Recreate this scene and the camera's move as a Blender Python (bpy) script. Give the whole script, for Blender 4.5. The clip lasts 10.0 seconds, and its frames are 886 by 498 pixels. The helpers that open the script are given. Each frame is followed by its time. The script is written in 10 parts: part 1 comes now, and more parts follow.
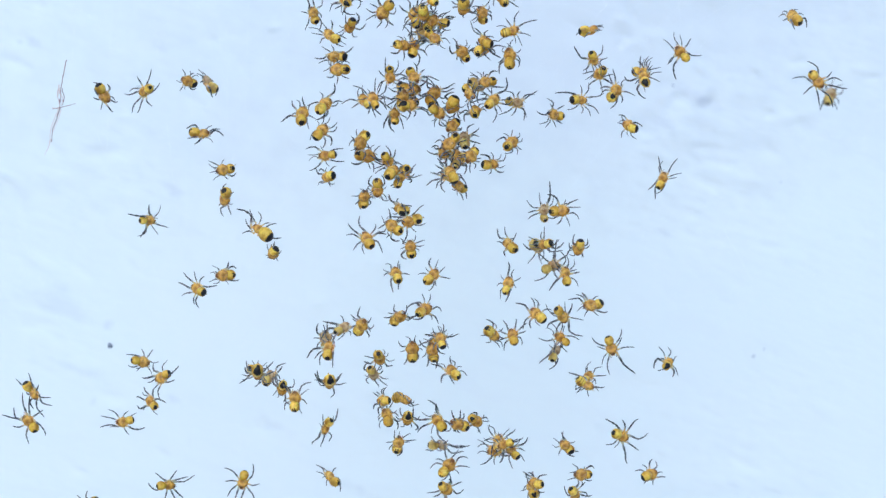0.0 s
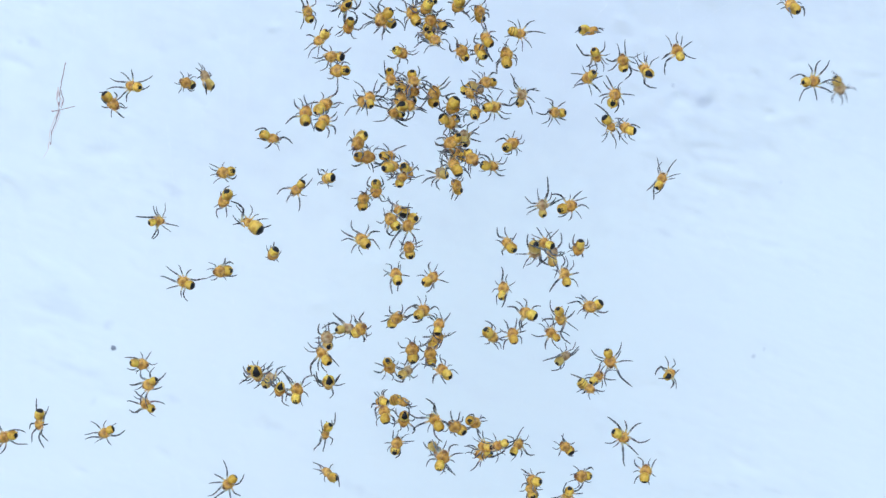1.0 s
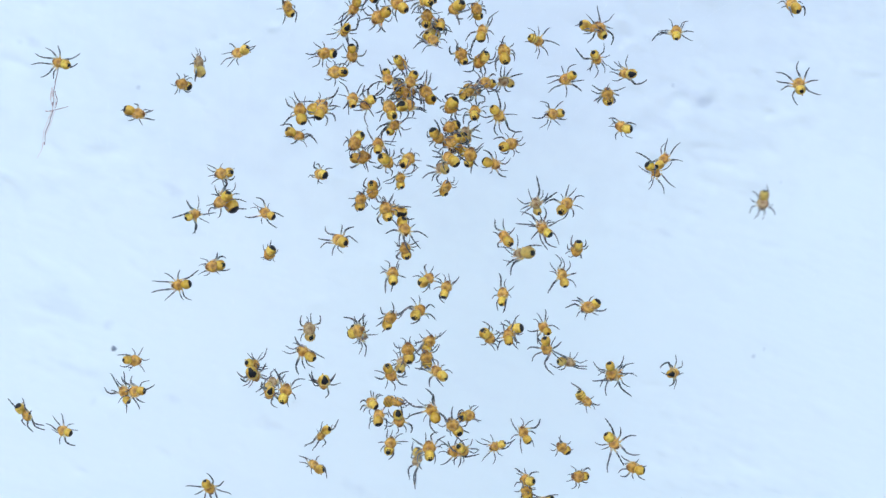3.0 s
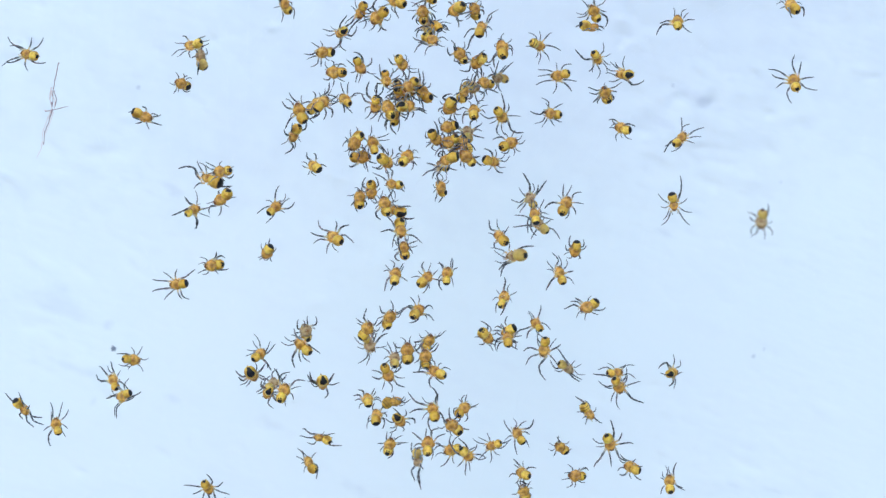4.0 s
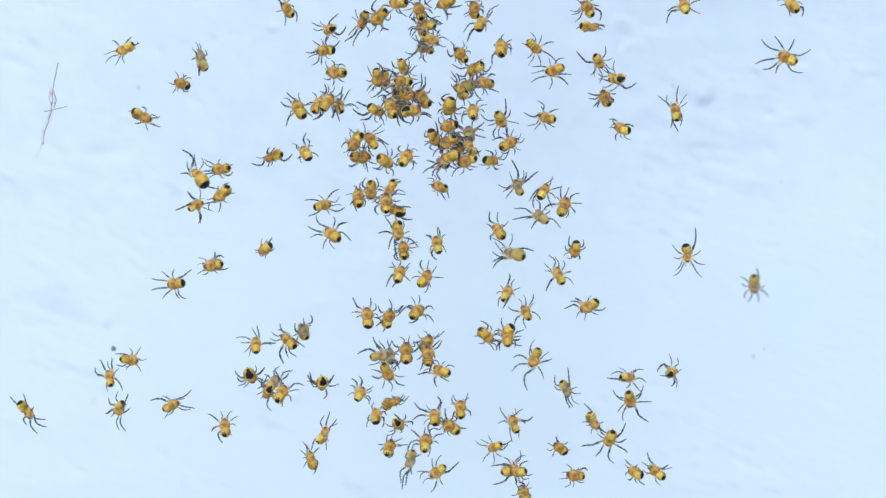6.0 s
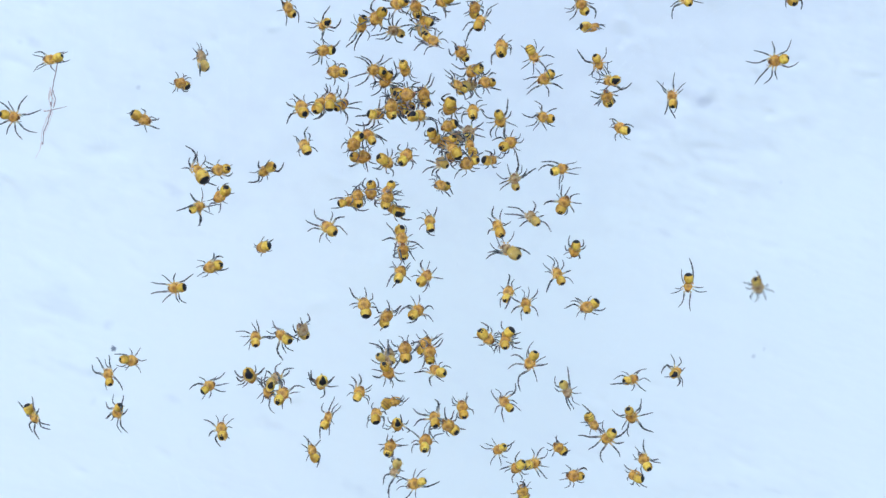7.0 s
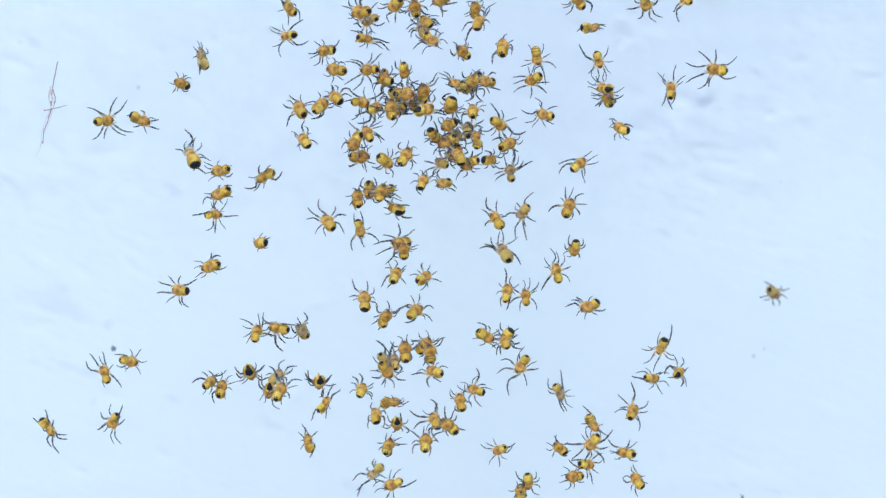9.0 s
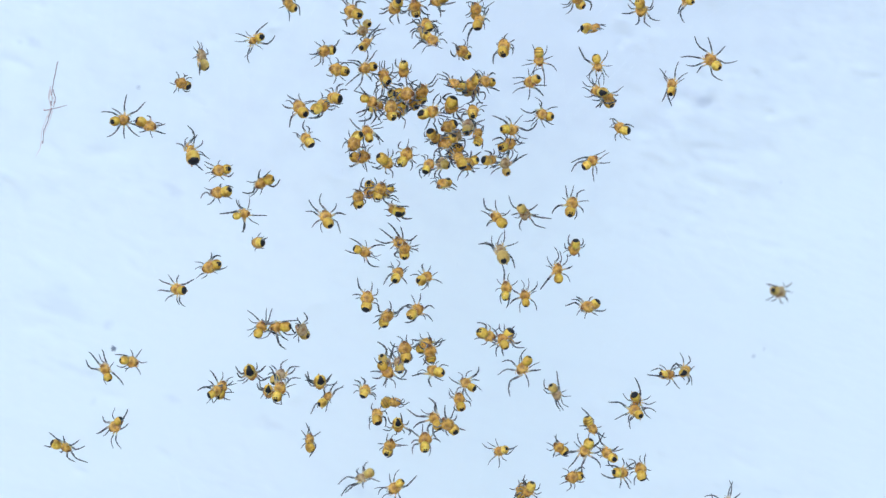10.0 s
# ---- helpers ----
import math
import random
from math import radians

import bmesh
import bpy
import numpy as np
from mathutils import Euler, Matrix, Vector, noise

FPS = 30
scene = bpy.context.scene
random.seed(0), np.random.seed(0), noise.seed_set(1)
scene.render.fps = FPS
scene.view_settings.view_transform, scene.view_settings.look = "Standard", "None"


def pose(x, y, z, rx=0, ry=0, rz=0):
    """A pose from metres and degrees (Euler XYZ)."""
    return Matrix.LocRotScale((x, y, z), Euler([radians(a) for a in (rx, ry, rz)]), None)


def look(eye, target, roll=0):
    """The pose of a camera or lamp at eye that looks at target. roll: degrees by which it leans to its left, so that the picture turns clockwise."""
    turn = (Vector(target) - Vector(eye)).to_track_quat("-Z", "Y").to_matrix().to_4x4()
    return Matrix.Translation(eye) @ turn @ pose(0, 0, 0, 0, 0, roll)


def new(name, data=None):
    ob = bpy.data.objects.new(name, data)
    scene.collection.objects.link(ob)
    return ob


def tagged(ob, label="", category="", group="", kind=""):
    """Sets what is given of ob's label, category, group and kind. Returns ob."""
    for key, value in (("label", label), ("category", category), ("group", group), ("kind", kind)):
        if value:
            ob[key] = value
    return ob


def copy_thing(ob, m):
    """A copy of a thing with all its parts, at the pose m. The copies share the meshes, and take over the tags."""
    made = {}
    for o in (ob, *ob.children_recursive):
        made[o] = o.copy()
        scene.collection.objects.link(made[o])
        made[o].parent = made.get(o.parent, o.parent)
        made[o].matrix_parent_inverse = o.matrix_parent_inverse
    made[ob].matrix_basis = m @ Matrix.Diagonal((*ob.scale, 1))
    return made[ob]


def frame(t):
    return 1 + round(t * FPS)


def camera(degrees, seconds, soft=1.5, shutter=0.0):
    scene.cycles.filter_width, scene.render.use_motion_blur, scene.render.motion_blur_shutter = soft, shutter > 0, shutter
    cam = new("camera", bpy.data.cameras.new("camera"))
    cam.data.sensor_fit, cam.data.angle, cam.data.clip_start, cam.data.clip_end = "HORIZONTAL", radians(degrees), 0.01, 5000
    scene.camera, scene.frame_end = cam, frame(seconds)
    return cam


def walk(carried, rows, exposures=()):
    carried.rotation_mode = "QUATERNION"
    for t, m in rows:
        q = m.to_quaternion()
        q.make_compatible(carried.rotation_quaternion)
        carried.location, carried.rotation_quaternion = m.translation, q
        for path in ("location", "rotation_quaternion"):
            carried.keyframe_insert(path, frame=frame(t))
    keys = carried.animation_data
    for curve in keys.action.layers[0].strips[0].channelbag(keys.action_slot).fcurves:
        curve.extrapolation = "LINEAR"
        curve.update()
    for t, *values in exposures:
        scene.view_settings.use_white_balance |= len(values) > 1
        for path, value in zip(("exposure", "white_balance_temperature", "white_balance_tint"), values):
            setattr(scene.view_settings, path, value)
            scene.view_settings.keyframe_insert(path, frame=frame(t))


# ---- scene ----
MM = 0.001          # the place is built in millimetres round the camera's aim
AIM_Z = 1.5         # height of the aim above the ground, metres
WALL_Y = 38.0       # millimetres from the web to the wall behind it
FAR = 1 + WALL_Y / 200.0     # how much wider the view is at the wall than at the web

# camera: stands still, 200 mm before the web
cam = camera(23.99, 10.0, soft=1.36)
cam.data.dof.use_dof, cam.data.dof.focus_distance, cam.data.dof.aperture_fstop = True, 0.2, 36.0
EYE = look((0, -0.2, AIM_Z), (0, 0, AIM_Z))
walk(cam, [(0, EYE), (10, EYE)], exposures=[(0, 0.545, 5400, 5.2), (10, 0.545, 5400, 5.2)])

# open shade under a bright, hazy sky
world = bpy.data.worlds.new("sky")
scene.world = world
world.use_nodes = True
wt = world.node_tree
sky = wt.nodes.new("ShaderNodeTexSky")
sky.sky_type, sky.sun_disc = "NISHITA", False
sky.sun_elevation, sky.sun_rotation = radians(33), radians(198)
wt.nodes["Background"].inputs[1].default_value = 0.12
wt.links.new(sky.outputs[0], wt.nodes["Background"].inputs[0])
sun = new("sun", bpy.data.lights.new("sun", "SUN"))
sun.data.energy, sun.data.angle, sun.data.color = 0.9, radians(75), (1.0, 0.95, 0.88)
sun.matrix_world = look((-0.8, -2.5, 1.7 + AIM_Z), (0, 0, AIM_Z))


# ---------------------------------------------------------------- materials
def material(name, rough=0.5):
    m = bpy.data.materials.new(name)
    m.use_nodes = True
    b = m.node_tree.nodes["Principled BSDF"]
    b.inputs["Roughness"].default_value = rough
    b.inputs["Specular IOR Level"].default_value = 0.3
    return m, m.node_tree, b


def node(t, kind, **values):
    n = t.nodes.new(kind)
    for k, v in values.items():
        n.inputs[k].default_value = v
    return n


def noise_tex(t, scale, detail=3.0, rough=0.5):
    n = node(t, "ShaderNodeTexNoise", Scale=scale, Detail=detail, Roughness=rough)
    c = t.nodes.new("ShaderNodeTexCoord")
    t.links.new(c.outputs["Object"], n.inputs["Vector"])
    return n.outputs[0]


def ramp(t, fac, stops):
    r = t.nodes.new("ShaderNodeValToRGB")
    e = r.color_ramp.elements
    while len(e) < len(stops):
        e.new(0.5)
    for q, (p, c) in zip(e, stops):
        q.position, q.color = p, (*c, 1)
    t.links.new(fac, r.inputs[0])
    return r.outputs[0]


def mix(t, fac, a, b, mode="MIX"):
    m = t.nodes.new("ShaderNodeMix")
    m.data_type, m.blend_type = "RGBA", mode
    for sock, v in ((m.inputs[0], fac), (m.inputs[6], a), (m.inputs[7], b)):
        if isinstance(v, (int, float)):
            sock.default_value = v
        elif isinstance(v, tuple):
            sock.default_value = (*v, 1)
        else:
            t.links.new(v, sock)
    return m.outputs[2]


def calc(t, op, a, b=0.0):
    m = t.nodes.new("ShaderNodeMath")
    m.operation = op
    for sock, v in ((m.inputs[0], a), (m.inputs[1], b)):
        if isinstance(v, (int, float)):
            sock.default_value = v
        else:
            t.links.new(v, sock)
    return m.outputs[0]


def bump(t, b, height, strength, distance):
    n = node(t, "ShaderNodeBump", Strength=strength, Distance=distance)
    t.links.new(height, n.inputs["Height"])
    t.links.new(n.outputs[0], b.inputs["Normal"])


def spot(t, centre, radius, soft):
    """1 inside a ball round centre (mm, in the part's own space), 0 outside, with an uneven rim."""
    c = t.nodes.new("ShaderNodeTexCoord")
    v = t.nodes.new("ShaderNodeVectorMath")
    v.operation = "DISTANCE"
    t.links.new(c.outputs["Object"], v.inputs[0])
    v.inputs[1].default_value = [q * MM for q in centre]
    d = calc(t, "MULTIPLY", v.outputs["Value"], 1 / MM)
    d = calc(t, "ADD", d, calc(t, "MULTIPLY", calc(t, "SUBTRACT", noise_tex(t, 5200, 2), 0.5), 0.16))
    n = t.nodes.new("ShaderNodeMapRange")
    n.interpolation_type = "SMOOTHSTEP"
    for i, q in enumerate((radius - soft, radius + soft, 1.0, 0.0)):
        n.inputs[i + 1].default_value = q
    t.links.new(d, n.inputs[0])
    return n.outputs[0]


def abdomen_material(name, light, deep, marks, bands=False, flank_shade=(0.30, 0.145, 0.016)):
    m, t, b = material(name, 0.38)
    info = t.nodes.new("ShaderNodeObjectInfo")
    base = mix(t, ramp(t, noise_tex(t, 3400, 4, 0.62), [(0.38, (0, 0, 0)), (0.68, (1, 1, 1))]), light, deep)
    base = mix(t, calc(t, "MULTIPLY", info.outputs["Random"], 0.65), base, deep)
    # the yellow of the back darkens to amber-brown flanks with a ragged edge: side shading put into the colour
    c = t.nodes.new("ShaderNodeTexCoord")
    xyz = t.nodes.new("ShaderNodeSeparateXYZ")
    t.links.new(c.outputs["Object"], xyz.inputs[0])
    side = calc(t, "ABSOLUTE", calc(t, "MULTIPLY", xyz.outputs[0], 1 / MM))
    side = calc(t, "ADD", side, calc(t, "MULTIPLY", calc(t, "SUBTRACT", noise_tex(t, 4300, 3), 0.5), 0.5))
    base = mix(t, ramp(t, side, [(0.24, (0, 0, 0)), (0.48, (0.8, 0.8, 0.8))]), base, flank_shade)
    grain = ramp(t, noise_tex(t, 9000, 2), [(0.35, (0.8, 0.8, 0.8)), (0.62, (1.08, 1.08, 1.08))])
    base = mix(t, 0.5, base, mix(t, 1.0, base, grain, "MULTIPLY"))
    for centre, radius in marks:
        base = mix(t, spot(t, centre, radius, 0.05), base, (0.010, 0.010, 0.013))
    if bands:
        wavy = calc(t, "ADD", calc(t, "MULTIPLY", xyz.outputs[1], 0.8 / MM), calc(t, "MULTIPLY", calc(t, "SUBTRACT", noise_tex(t, 3800, 2), 0.5), 0.10))
        stripe = ramp(t, calc(t, "ADD", wavy, 0.5), [(0.05, (0, 0, 0)), (0.11, (0.9, 0.9, 0.9)), (0.17, (0, 0, 0)), (0.27, (0, 0, 0)), (0.32, (0.85, 0.85, 0.85)), (0.38, (0, 0, 0)), (0.47, (0, 0, 0)), (0.51, (0.7, 0.7, 0.7)), (0.56, (0, 0, 0))])
        base = mix(t, stripe, base, (0.035, 0.026, 0.016))
    t.links.new(base, b.inputs["Base Color"])
    b.inputs["Subsurface Weight"].default_value = 0.45
    b.inputs["Subsurface Scale"].default_value = 0.3 * MM
    b.inputs["Subsurface Radius"].default_value = (1.0, 0.55, 0.15)
    bump(t, b, noise_tex(t, 7000, 3), 0.35, 0.03 * MM)
    return m


YELLOW, AMBER = (0.95, 0.68, 0.11), (0.52, 0.28, 0.022)
ABDOMEN = {
    "spots": abdomen_material("abdomen_two_spots", YELLOW, AMBER,
                              [((0, -0.56, 0.17), 0.27), ((-0.10, -0.31, 0.42), 0.085), ((0.10, -0.31, 0.42), 0.085)]),
    "bar": abdomen_material("abdomen_rear_bar", YELLOW, AMBER, [((0, -0.57, 0.12), 0.24), ((-0.15, -0.50, 0.26), 0.12), ((0.16, -0.49, 0.28), 0.13)]),
    "dot": abdomen_material("abdomen_rear_dot", YELLOW, AMBER, [((0.03, -0.56, 0.15), 0.29), ((-0.04, -0.36, 0.42), 0.06)]),
    "cap": abdomen_material("abdomen_black_cap", YELLOW, AMBER, [((0, -0.58, 0.14), 0.40), ((0.20, -0.50, 0.12), 0.28), ((-0.20, -0.50, 0.12), 0.28)]),
    "wedge": abdomen_material("abdomen_black_wedge", YELLOW, AMBER,
                              [((0, -0.58, 0.04), 0.15), ((0, -0.56, 0.16), 0.18), ((0, -0.48, 0.30), 0.21), ((-0.06, -0.36, 0.40), 0.23), ((0.06, -0.36, 0.40), 0.23), ((-0.13, -0.20, 0.45), 0.21), ((0.13, -0.20, 0.45), 0.21), ((0, -0.12, 0.48), 0.20)]),
    "pale": abdomen_material("abdomen_dull", (0.78, 0.56, 0.14), (0.50, 0.33, 0.08), [((0, -0.56, 0.20), 0.27), ((0.1, -0.36, 0.40), 0.07)], flank_shade=(0.36, 0.22, 0.06)),
    "bands": abdomen_material("abdomen_banded", YELLOW, AMBER, [((0, -0.58, 0.12), 0.22)], bands=True),
}


def head_material(name, light, deep, blush):
    """Thin amber shell: paler at the rim, a darker mark behind the eyes and along the middle, faint brown mottling."""
    m, t, b = material(name, 0.42)
    base = mix(t, ramp(t, noise_tex(t, 1500, 3, 0.5), [(0.36, (0, 0, 0)), (0.70, (1, 1, 1))]), light, deep)
    info = t.nodes.new("ShaderNodeObjectInfo")
    base = mix(t, calc(t, "MULTIPLY", info.outputs["Random"], 0.55), base, deep)
    mottle_shade = ramp(t, noise_tex(t, 4200, 3), [(0.48, (0, 0, 0)), (0.66, (1, 1, 1))])
    base = mix(t, calc(t, "MULTIPLY", mottle_shade, 0.6), base, (0.15, 0.065, 0.018))
    fleck = ramp(t, noise_tex(t, 5600, 2), [(0.56, (0, 0, 0)), (0.66, (1, 1, 1))])
    base = mix(t, calc(t, "MULTIPLY", fleck, 0.32), base, (0.80, 0.60, 0.36))
    base = mix(t, calc(t, "MULTIPLY", spot(t, (0, 0.56, 0.12), 0.22, 0.10), 0.9), base, blush)
    base = mix(t, calc(t, "MULTIPLY", spot(t, (0, -0.10, 0.36), 0.17, 0.12), 0.75), base, (0.22, 0.09, 0.022))
    t.links.new(base, b.inputs["Base Color"])
    b.inputs["Subsurface Weight"].default_value = 0.3
    b.inputs["Subsurface Scale"].default_value = 0.35 * MM
    b.inputs["Subsurface Radius"].default_value = (1.0, 0.5, 0.12)
    bump(t, b, noise_tex(t, 8000, 3), 0.25, 0.02 * MM)
    return m


HEAD = {"warm": head_material("carapace_orange", (0.77, 0.45, 0.08), (0.46, 0.215, 0.03), (0.15, 0.06, 0.025)),
        "dull": head_material("carapace_dull", (0.60, 0.43, 0.22), (0.36, 0.24, 0.11), (0.24, 0.14, 0.08))}


def leg_material():
    m, t, b = material("leg_grey", 0.4)
    c = t.nodes.new("ShaderNodeTexCoord")
    v = t.nodes.new("ShaderNodeVectorMath")
    v.operation = "LENGTH"
    t.links.new(c.outputs["Object"], v.inputs[0])
    d = calc(t, "DIVIDE", v.outputs["Value"], 2.0 * MM)
    d = calc(t, "ADD", d, calc(t, "MULTIPLY", calc(t, "SUBTRACT", noise_tex(t, 3500, 2), 0.5), 0.06))
    d = calc(t, "ADD", d, calc(t, "MULTIPLY", calc(t, "SUBTRACT", t.nodes.new("ShaderNodeObjectInfo").outputs["Random"], 0.5), 0.10))
    dark, grey = (0.017, 0.017, 0.018), (0.185, 0.185, 0.185)
    col = ramp(t, d, [(0.0, (0.66, 0.42, 0.12)), (0.08, (0.66, 0.52, 0.28)), (0.15, (0.46, 0.43, 0.35)), (0.21, grey), (0.335, dark), (0.39, (0.075, 0.076, 0.080)),
                      (0.45, grey), (0.53, dark), (0.60, (0.125, 0.128, 0.135)), (0.68, (0.072, 0.074, 0.08)), (0.74, dark), (0.95, (0.07, 0.071, 0.075))])
    fade = t.nodes.new("ShaderNodeObjectInfo").outputs["Random"]
    col = mix(t, ramp(t, fade, [(0.5, (0, 0, 0)), (1.0, (0.36, 0.36, 0.36))]), col, (0.41, 0.40, 0.39))
    t.links.new(col, b.inputs["Base Color"])
    b.inputs["Subsurface Weight"].default_value = 0.35
    b.inputs["Subsurface Scale"].default_value = 0.08 * MM
    return m


LEG = leg_material()


def plain(name, a, c, scale, rough):
    m, t, b = material(name, rough)
    t.links.new(mix(t, noise_tex(t, scale, 4), a, c), b.inputs["Base Color"])
    bump(t, b, noise_tex(t, scale * 3, 2), 0.3, 0.02 * MM)
    return m


EYE_DARK = plain("eye_black", (0.012, 0.01, 0.01), (0.03, 0.02, 0.02), 9000, 0.15)
STRAW_DARK = plain("fibre_brown", (0.20, 0.13, 0.13), (0.52, 0.40, 0.38), 1600, 0.7)
STRAW_PALE = plain("fibre_straw", (0.64, 0.50, 0.47), (0.78, 0.70, 0.67), 700, 0.7)
DUST = plain("dust_grey", (0.17, 0.19, 0.23), (0.34, 0.36, 0.41), 3000, 0.9)
GRIT = plain("grit_grey", (0.42, 0.45, 0.51), (0.56, 0.58, 0.64), 3000, 0.9)
SILK = plain("silk", (0.8, 0.82, 0.86), (0.88, 0.9, 0.92), 500, 0.3)


def wall_material():
    m, t, b = material("white_wall_paint", 0.62)
    base = mix(t, ramp(t, noise_tex(t, 38, 5, 0.55), [(0.3, (0, 0, 0)), (0.7, (1, 1, 1))]), (0.782, 0.825, 0.825), (0.786, 0.818, 0.826))
    streak = t.nodes.new("ShaderNodeMapping")
    streak.inputs["Scale"].default_value = (1.0, 1.0, 3.4)
    slant = t.nodes.new("ShaderNodeMapping")
    slant.inputs["Rotation"].default_value = (0, radians(-19), 0)
    c = t.nodes.new("ShaderNodeTexCoord")
    t.links.new(c.outputs["Object"], slant.inputs[0])
    t.links.new(slant.outputs[0], streak.inputs[0])
    n = node(t, "ShaderNodeTexNoise", Scale=130, Detail=4.0, Roughness=0.55)
    t.links.new(streak.outputs[0], n.inputs["Vector"])
    # lavender smears that also tint in the shading of the paint's bumps
    smear_shade = ramp(t, n.outputs[0], [(0.52, (0, 0, 0)), (0.74, (1, 1, 1))])
    base = mix(t, calc(t, "MULTIPLY", smear_shade, 0.12), base, (0.66, 0.67, 0.75))
    mottle = noise_tex(t, 330, 3, 0.55)
    # darker patches, each with its own place and reach (mm); the broad first one paints uneven light over the upper
    # wall
    # the next three put the shading of dents into the wall colour
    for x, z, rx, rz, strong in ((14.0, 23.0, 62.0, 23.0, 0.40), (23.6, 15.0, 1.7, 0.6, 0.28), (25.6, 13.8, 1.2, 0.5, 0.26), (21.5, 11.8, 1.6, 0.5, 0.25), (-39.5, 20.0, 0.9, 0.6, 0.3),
                                 (-27.1, 19.2, 1.0, 0.7, 0.3), (-22.6, 13.2, 1.3, 0.4, 0.22), (-25.6, 5.4, 1.1, 0.7, 0.25), (-37.0, -5.0, 4.2, 1.1, 0.2), (-16.0, -17.0, 2.6, 0.9, 0.22),
                                 (21.5, 1.4, 1.8, 0.35, 0.25), (-8.0, -23.0, 2.2, 0.7, 0.25), (-40.6, 19.9, 0.5, 0.35, 0.35), (-36.0, -11.2, 4.0, 0.5, 0.2), (-33.5, -14.6, 0.5, 0.6, 0.3),
                                 (-32.2, -7.2, 0.5, 0.7, 0.28), (-25.9, -14.4, 1.0, 0.6, 0.25), (27.8, -22.6, 1.5, 0.4, 0.35), (32.0, -23.2, 1.2, 0.3, 0.25)):
        place = t.nodes.new("ShaderNodeMapping")
        place.inputs["Location"].default_value = (-x * FAR * MM, 0, -(AIM_Z + z * FAR * MM))
        t.links.new(c.outputs["Object"], place.inputs[0])
        tilt = t.nodes.new("ShaderNodeMapping")
        tilt.inputs["Rotation"].default_value = (0, radians(-24 if rx < 20 else 8), 0)
        t.links.new(place.outputs[0], tilt.inputs[0])
        squash = t.nodes.new("ShaderNodeMapping")
        squash.inputs["Scale"].default_value = (1 / (rx * FAR * MM), 0, 1 / (rz * FAR * MM))
        t.links.new(tilt.outputs[0], squash.inputs[0])
        far = t.nodes.new("ShaderNodeVectorMath")
        far.operation = "LENGTH"
        t.links.new(squash.outputs[0], far.inputs[0])
        # the broad upper shade gets a smoother edge than the small patches
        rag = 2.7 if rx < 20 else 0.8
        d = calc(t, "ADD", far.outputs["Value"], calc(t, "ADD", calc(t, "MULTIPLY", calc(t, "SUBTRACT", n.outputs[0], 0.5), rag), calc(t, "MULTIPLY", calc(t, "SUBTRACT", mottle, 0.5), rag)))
        mottle_shade = ramp(t, d, [(0.1, (strong, strong, strong)), (1.0, (0, 0, 0))])
        base = mix(t, mottle_shade, base, (0.54, 0.56, 0.65))
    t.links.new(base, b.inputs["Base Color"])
    bump(t, b, calc(t, "ADD", n.outputs[0], calc(t, "MULTIPLY", noise_tex(t, 420, 3), 0.25)), 0.10, 1.2 * MM)
    return m


WALL_PAINT = wall_material()
GROUND = plain("ground_concrete", (0.30, 0.30, 0.29), (0.42, 0.41, 0.39), 3, 0.85)


# ---------------------------------------------------------------- tools
def part(name, bm, mat, parent=None, label=""):
    me = bm
    if isinstance(bm, bmesh.types.BMesh):
        me = bpy.data.meshes.new(name)
        bm.to_mesh(me)
        bm.free()
    for p in me.polygons:
        p.use_smooth = True
    if not me.materials:
        me.materials.append(mat)
    ob = new(name, me)
    ob.parent = parent
    if label:
        tagged(ob, label)
    return ob


def tube(points, radii, sides=6, steps=4):
    """A round, tapering rod along a smooth line through points (mm)."""
    pts = [Vector(p) for p in points]
    line, rad = [], []
    for i in range(len(pts) - 1):
        p0, p1, p2, p3 = pts[max(i - 1, 0)], pts[i], pts[i + 1], pts[min(i + 2, len(pts) - 1)]
        for s in range(steps):
            u = s / steps
            line.append(0.5 * (2 * p1 + (p2 - p0) * u + (2 * p0 - 5 * p1 + 4 * p2 - p3) * u * u + (3 * p1 - p0 - 3 * p2 + p3) * u ** 3))
            rad.append(radii[i] * (1 - u) + radii[i + 1] * u)
    line.append(pts[-1])
    rad.append(radii[-1])
    bm = bmesh.new()
    rings, side = [], Vector((0.3, 0.2, 1)).normalized()
    for i, p in enumerate(line):
        way = (line[min(i + 1, len(line) - 1)] - line[max(i - 1, 0)]).normalized()
        a = (side - way * side.dot(way)).normalized()
        b = way.cross(a)
        side = a
        rings.append([bm.verts.new((p + (a * math.cos(q) + b * math.sin(q)) * rad[i]) * MM)
                      for q in (2 * math.pi * k / sides for k in range(sides))])
    for r, s in zip(rings, rings[1:]):
        for k in range(sides):
            bm.faces.new((r[k], r[(k + 1) % sides], s[(k + 1) % sides], s[k]))
    bm.faces.new(rings[0][::-1])
    bm.faces.new(rings[-1])
    return bm


def blob(size, shape=None, u=18, v=12):
    """A ball of half axes size (mm), pushed into form by shape(unit vector) -> factor."""
    bm = bmesh.new()
    bmesh.ops.create_uvsphere(bm, u_segments=u, v_segments=v, radius=1)
    for q in bm.verts:
        d = q.co.copy()
        f = shape(d) if shape else 1.0
        q.co = Vector((d.x * size[0], d.y * size[1], d.z * size[2])) * f * MM
    return bm


# ---------------------------------------------------------------- wall and ground
def spread(half, count, reach):
    """Grid lines: close together within half, then out to reach."""
    inner = list(np.linspace(-half, half, count))
    outer = [half * (reach / half) ** (k / 5) for k in range(1, 6)]
    return [-q for q in outer[::-1]] + inner + outer


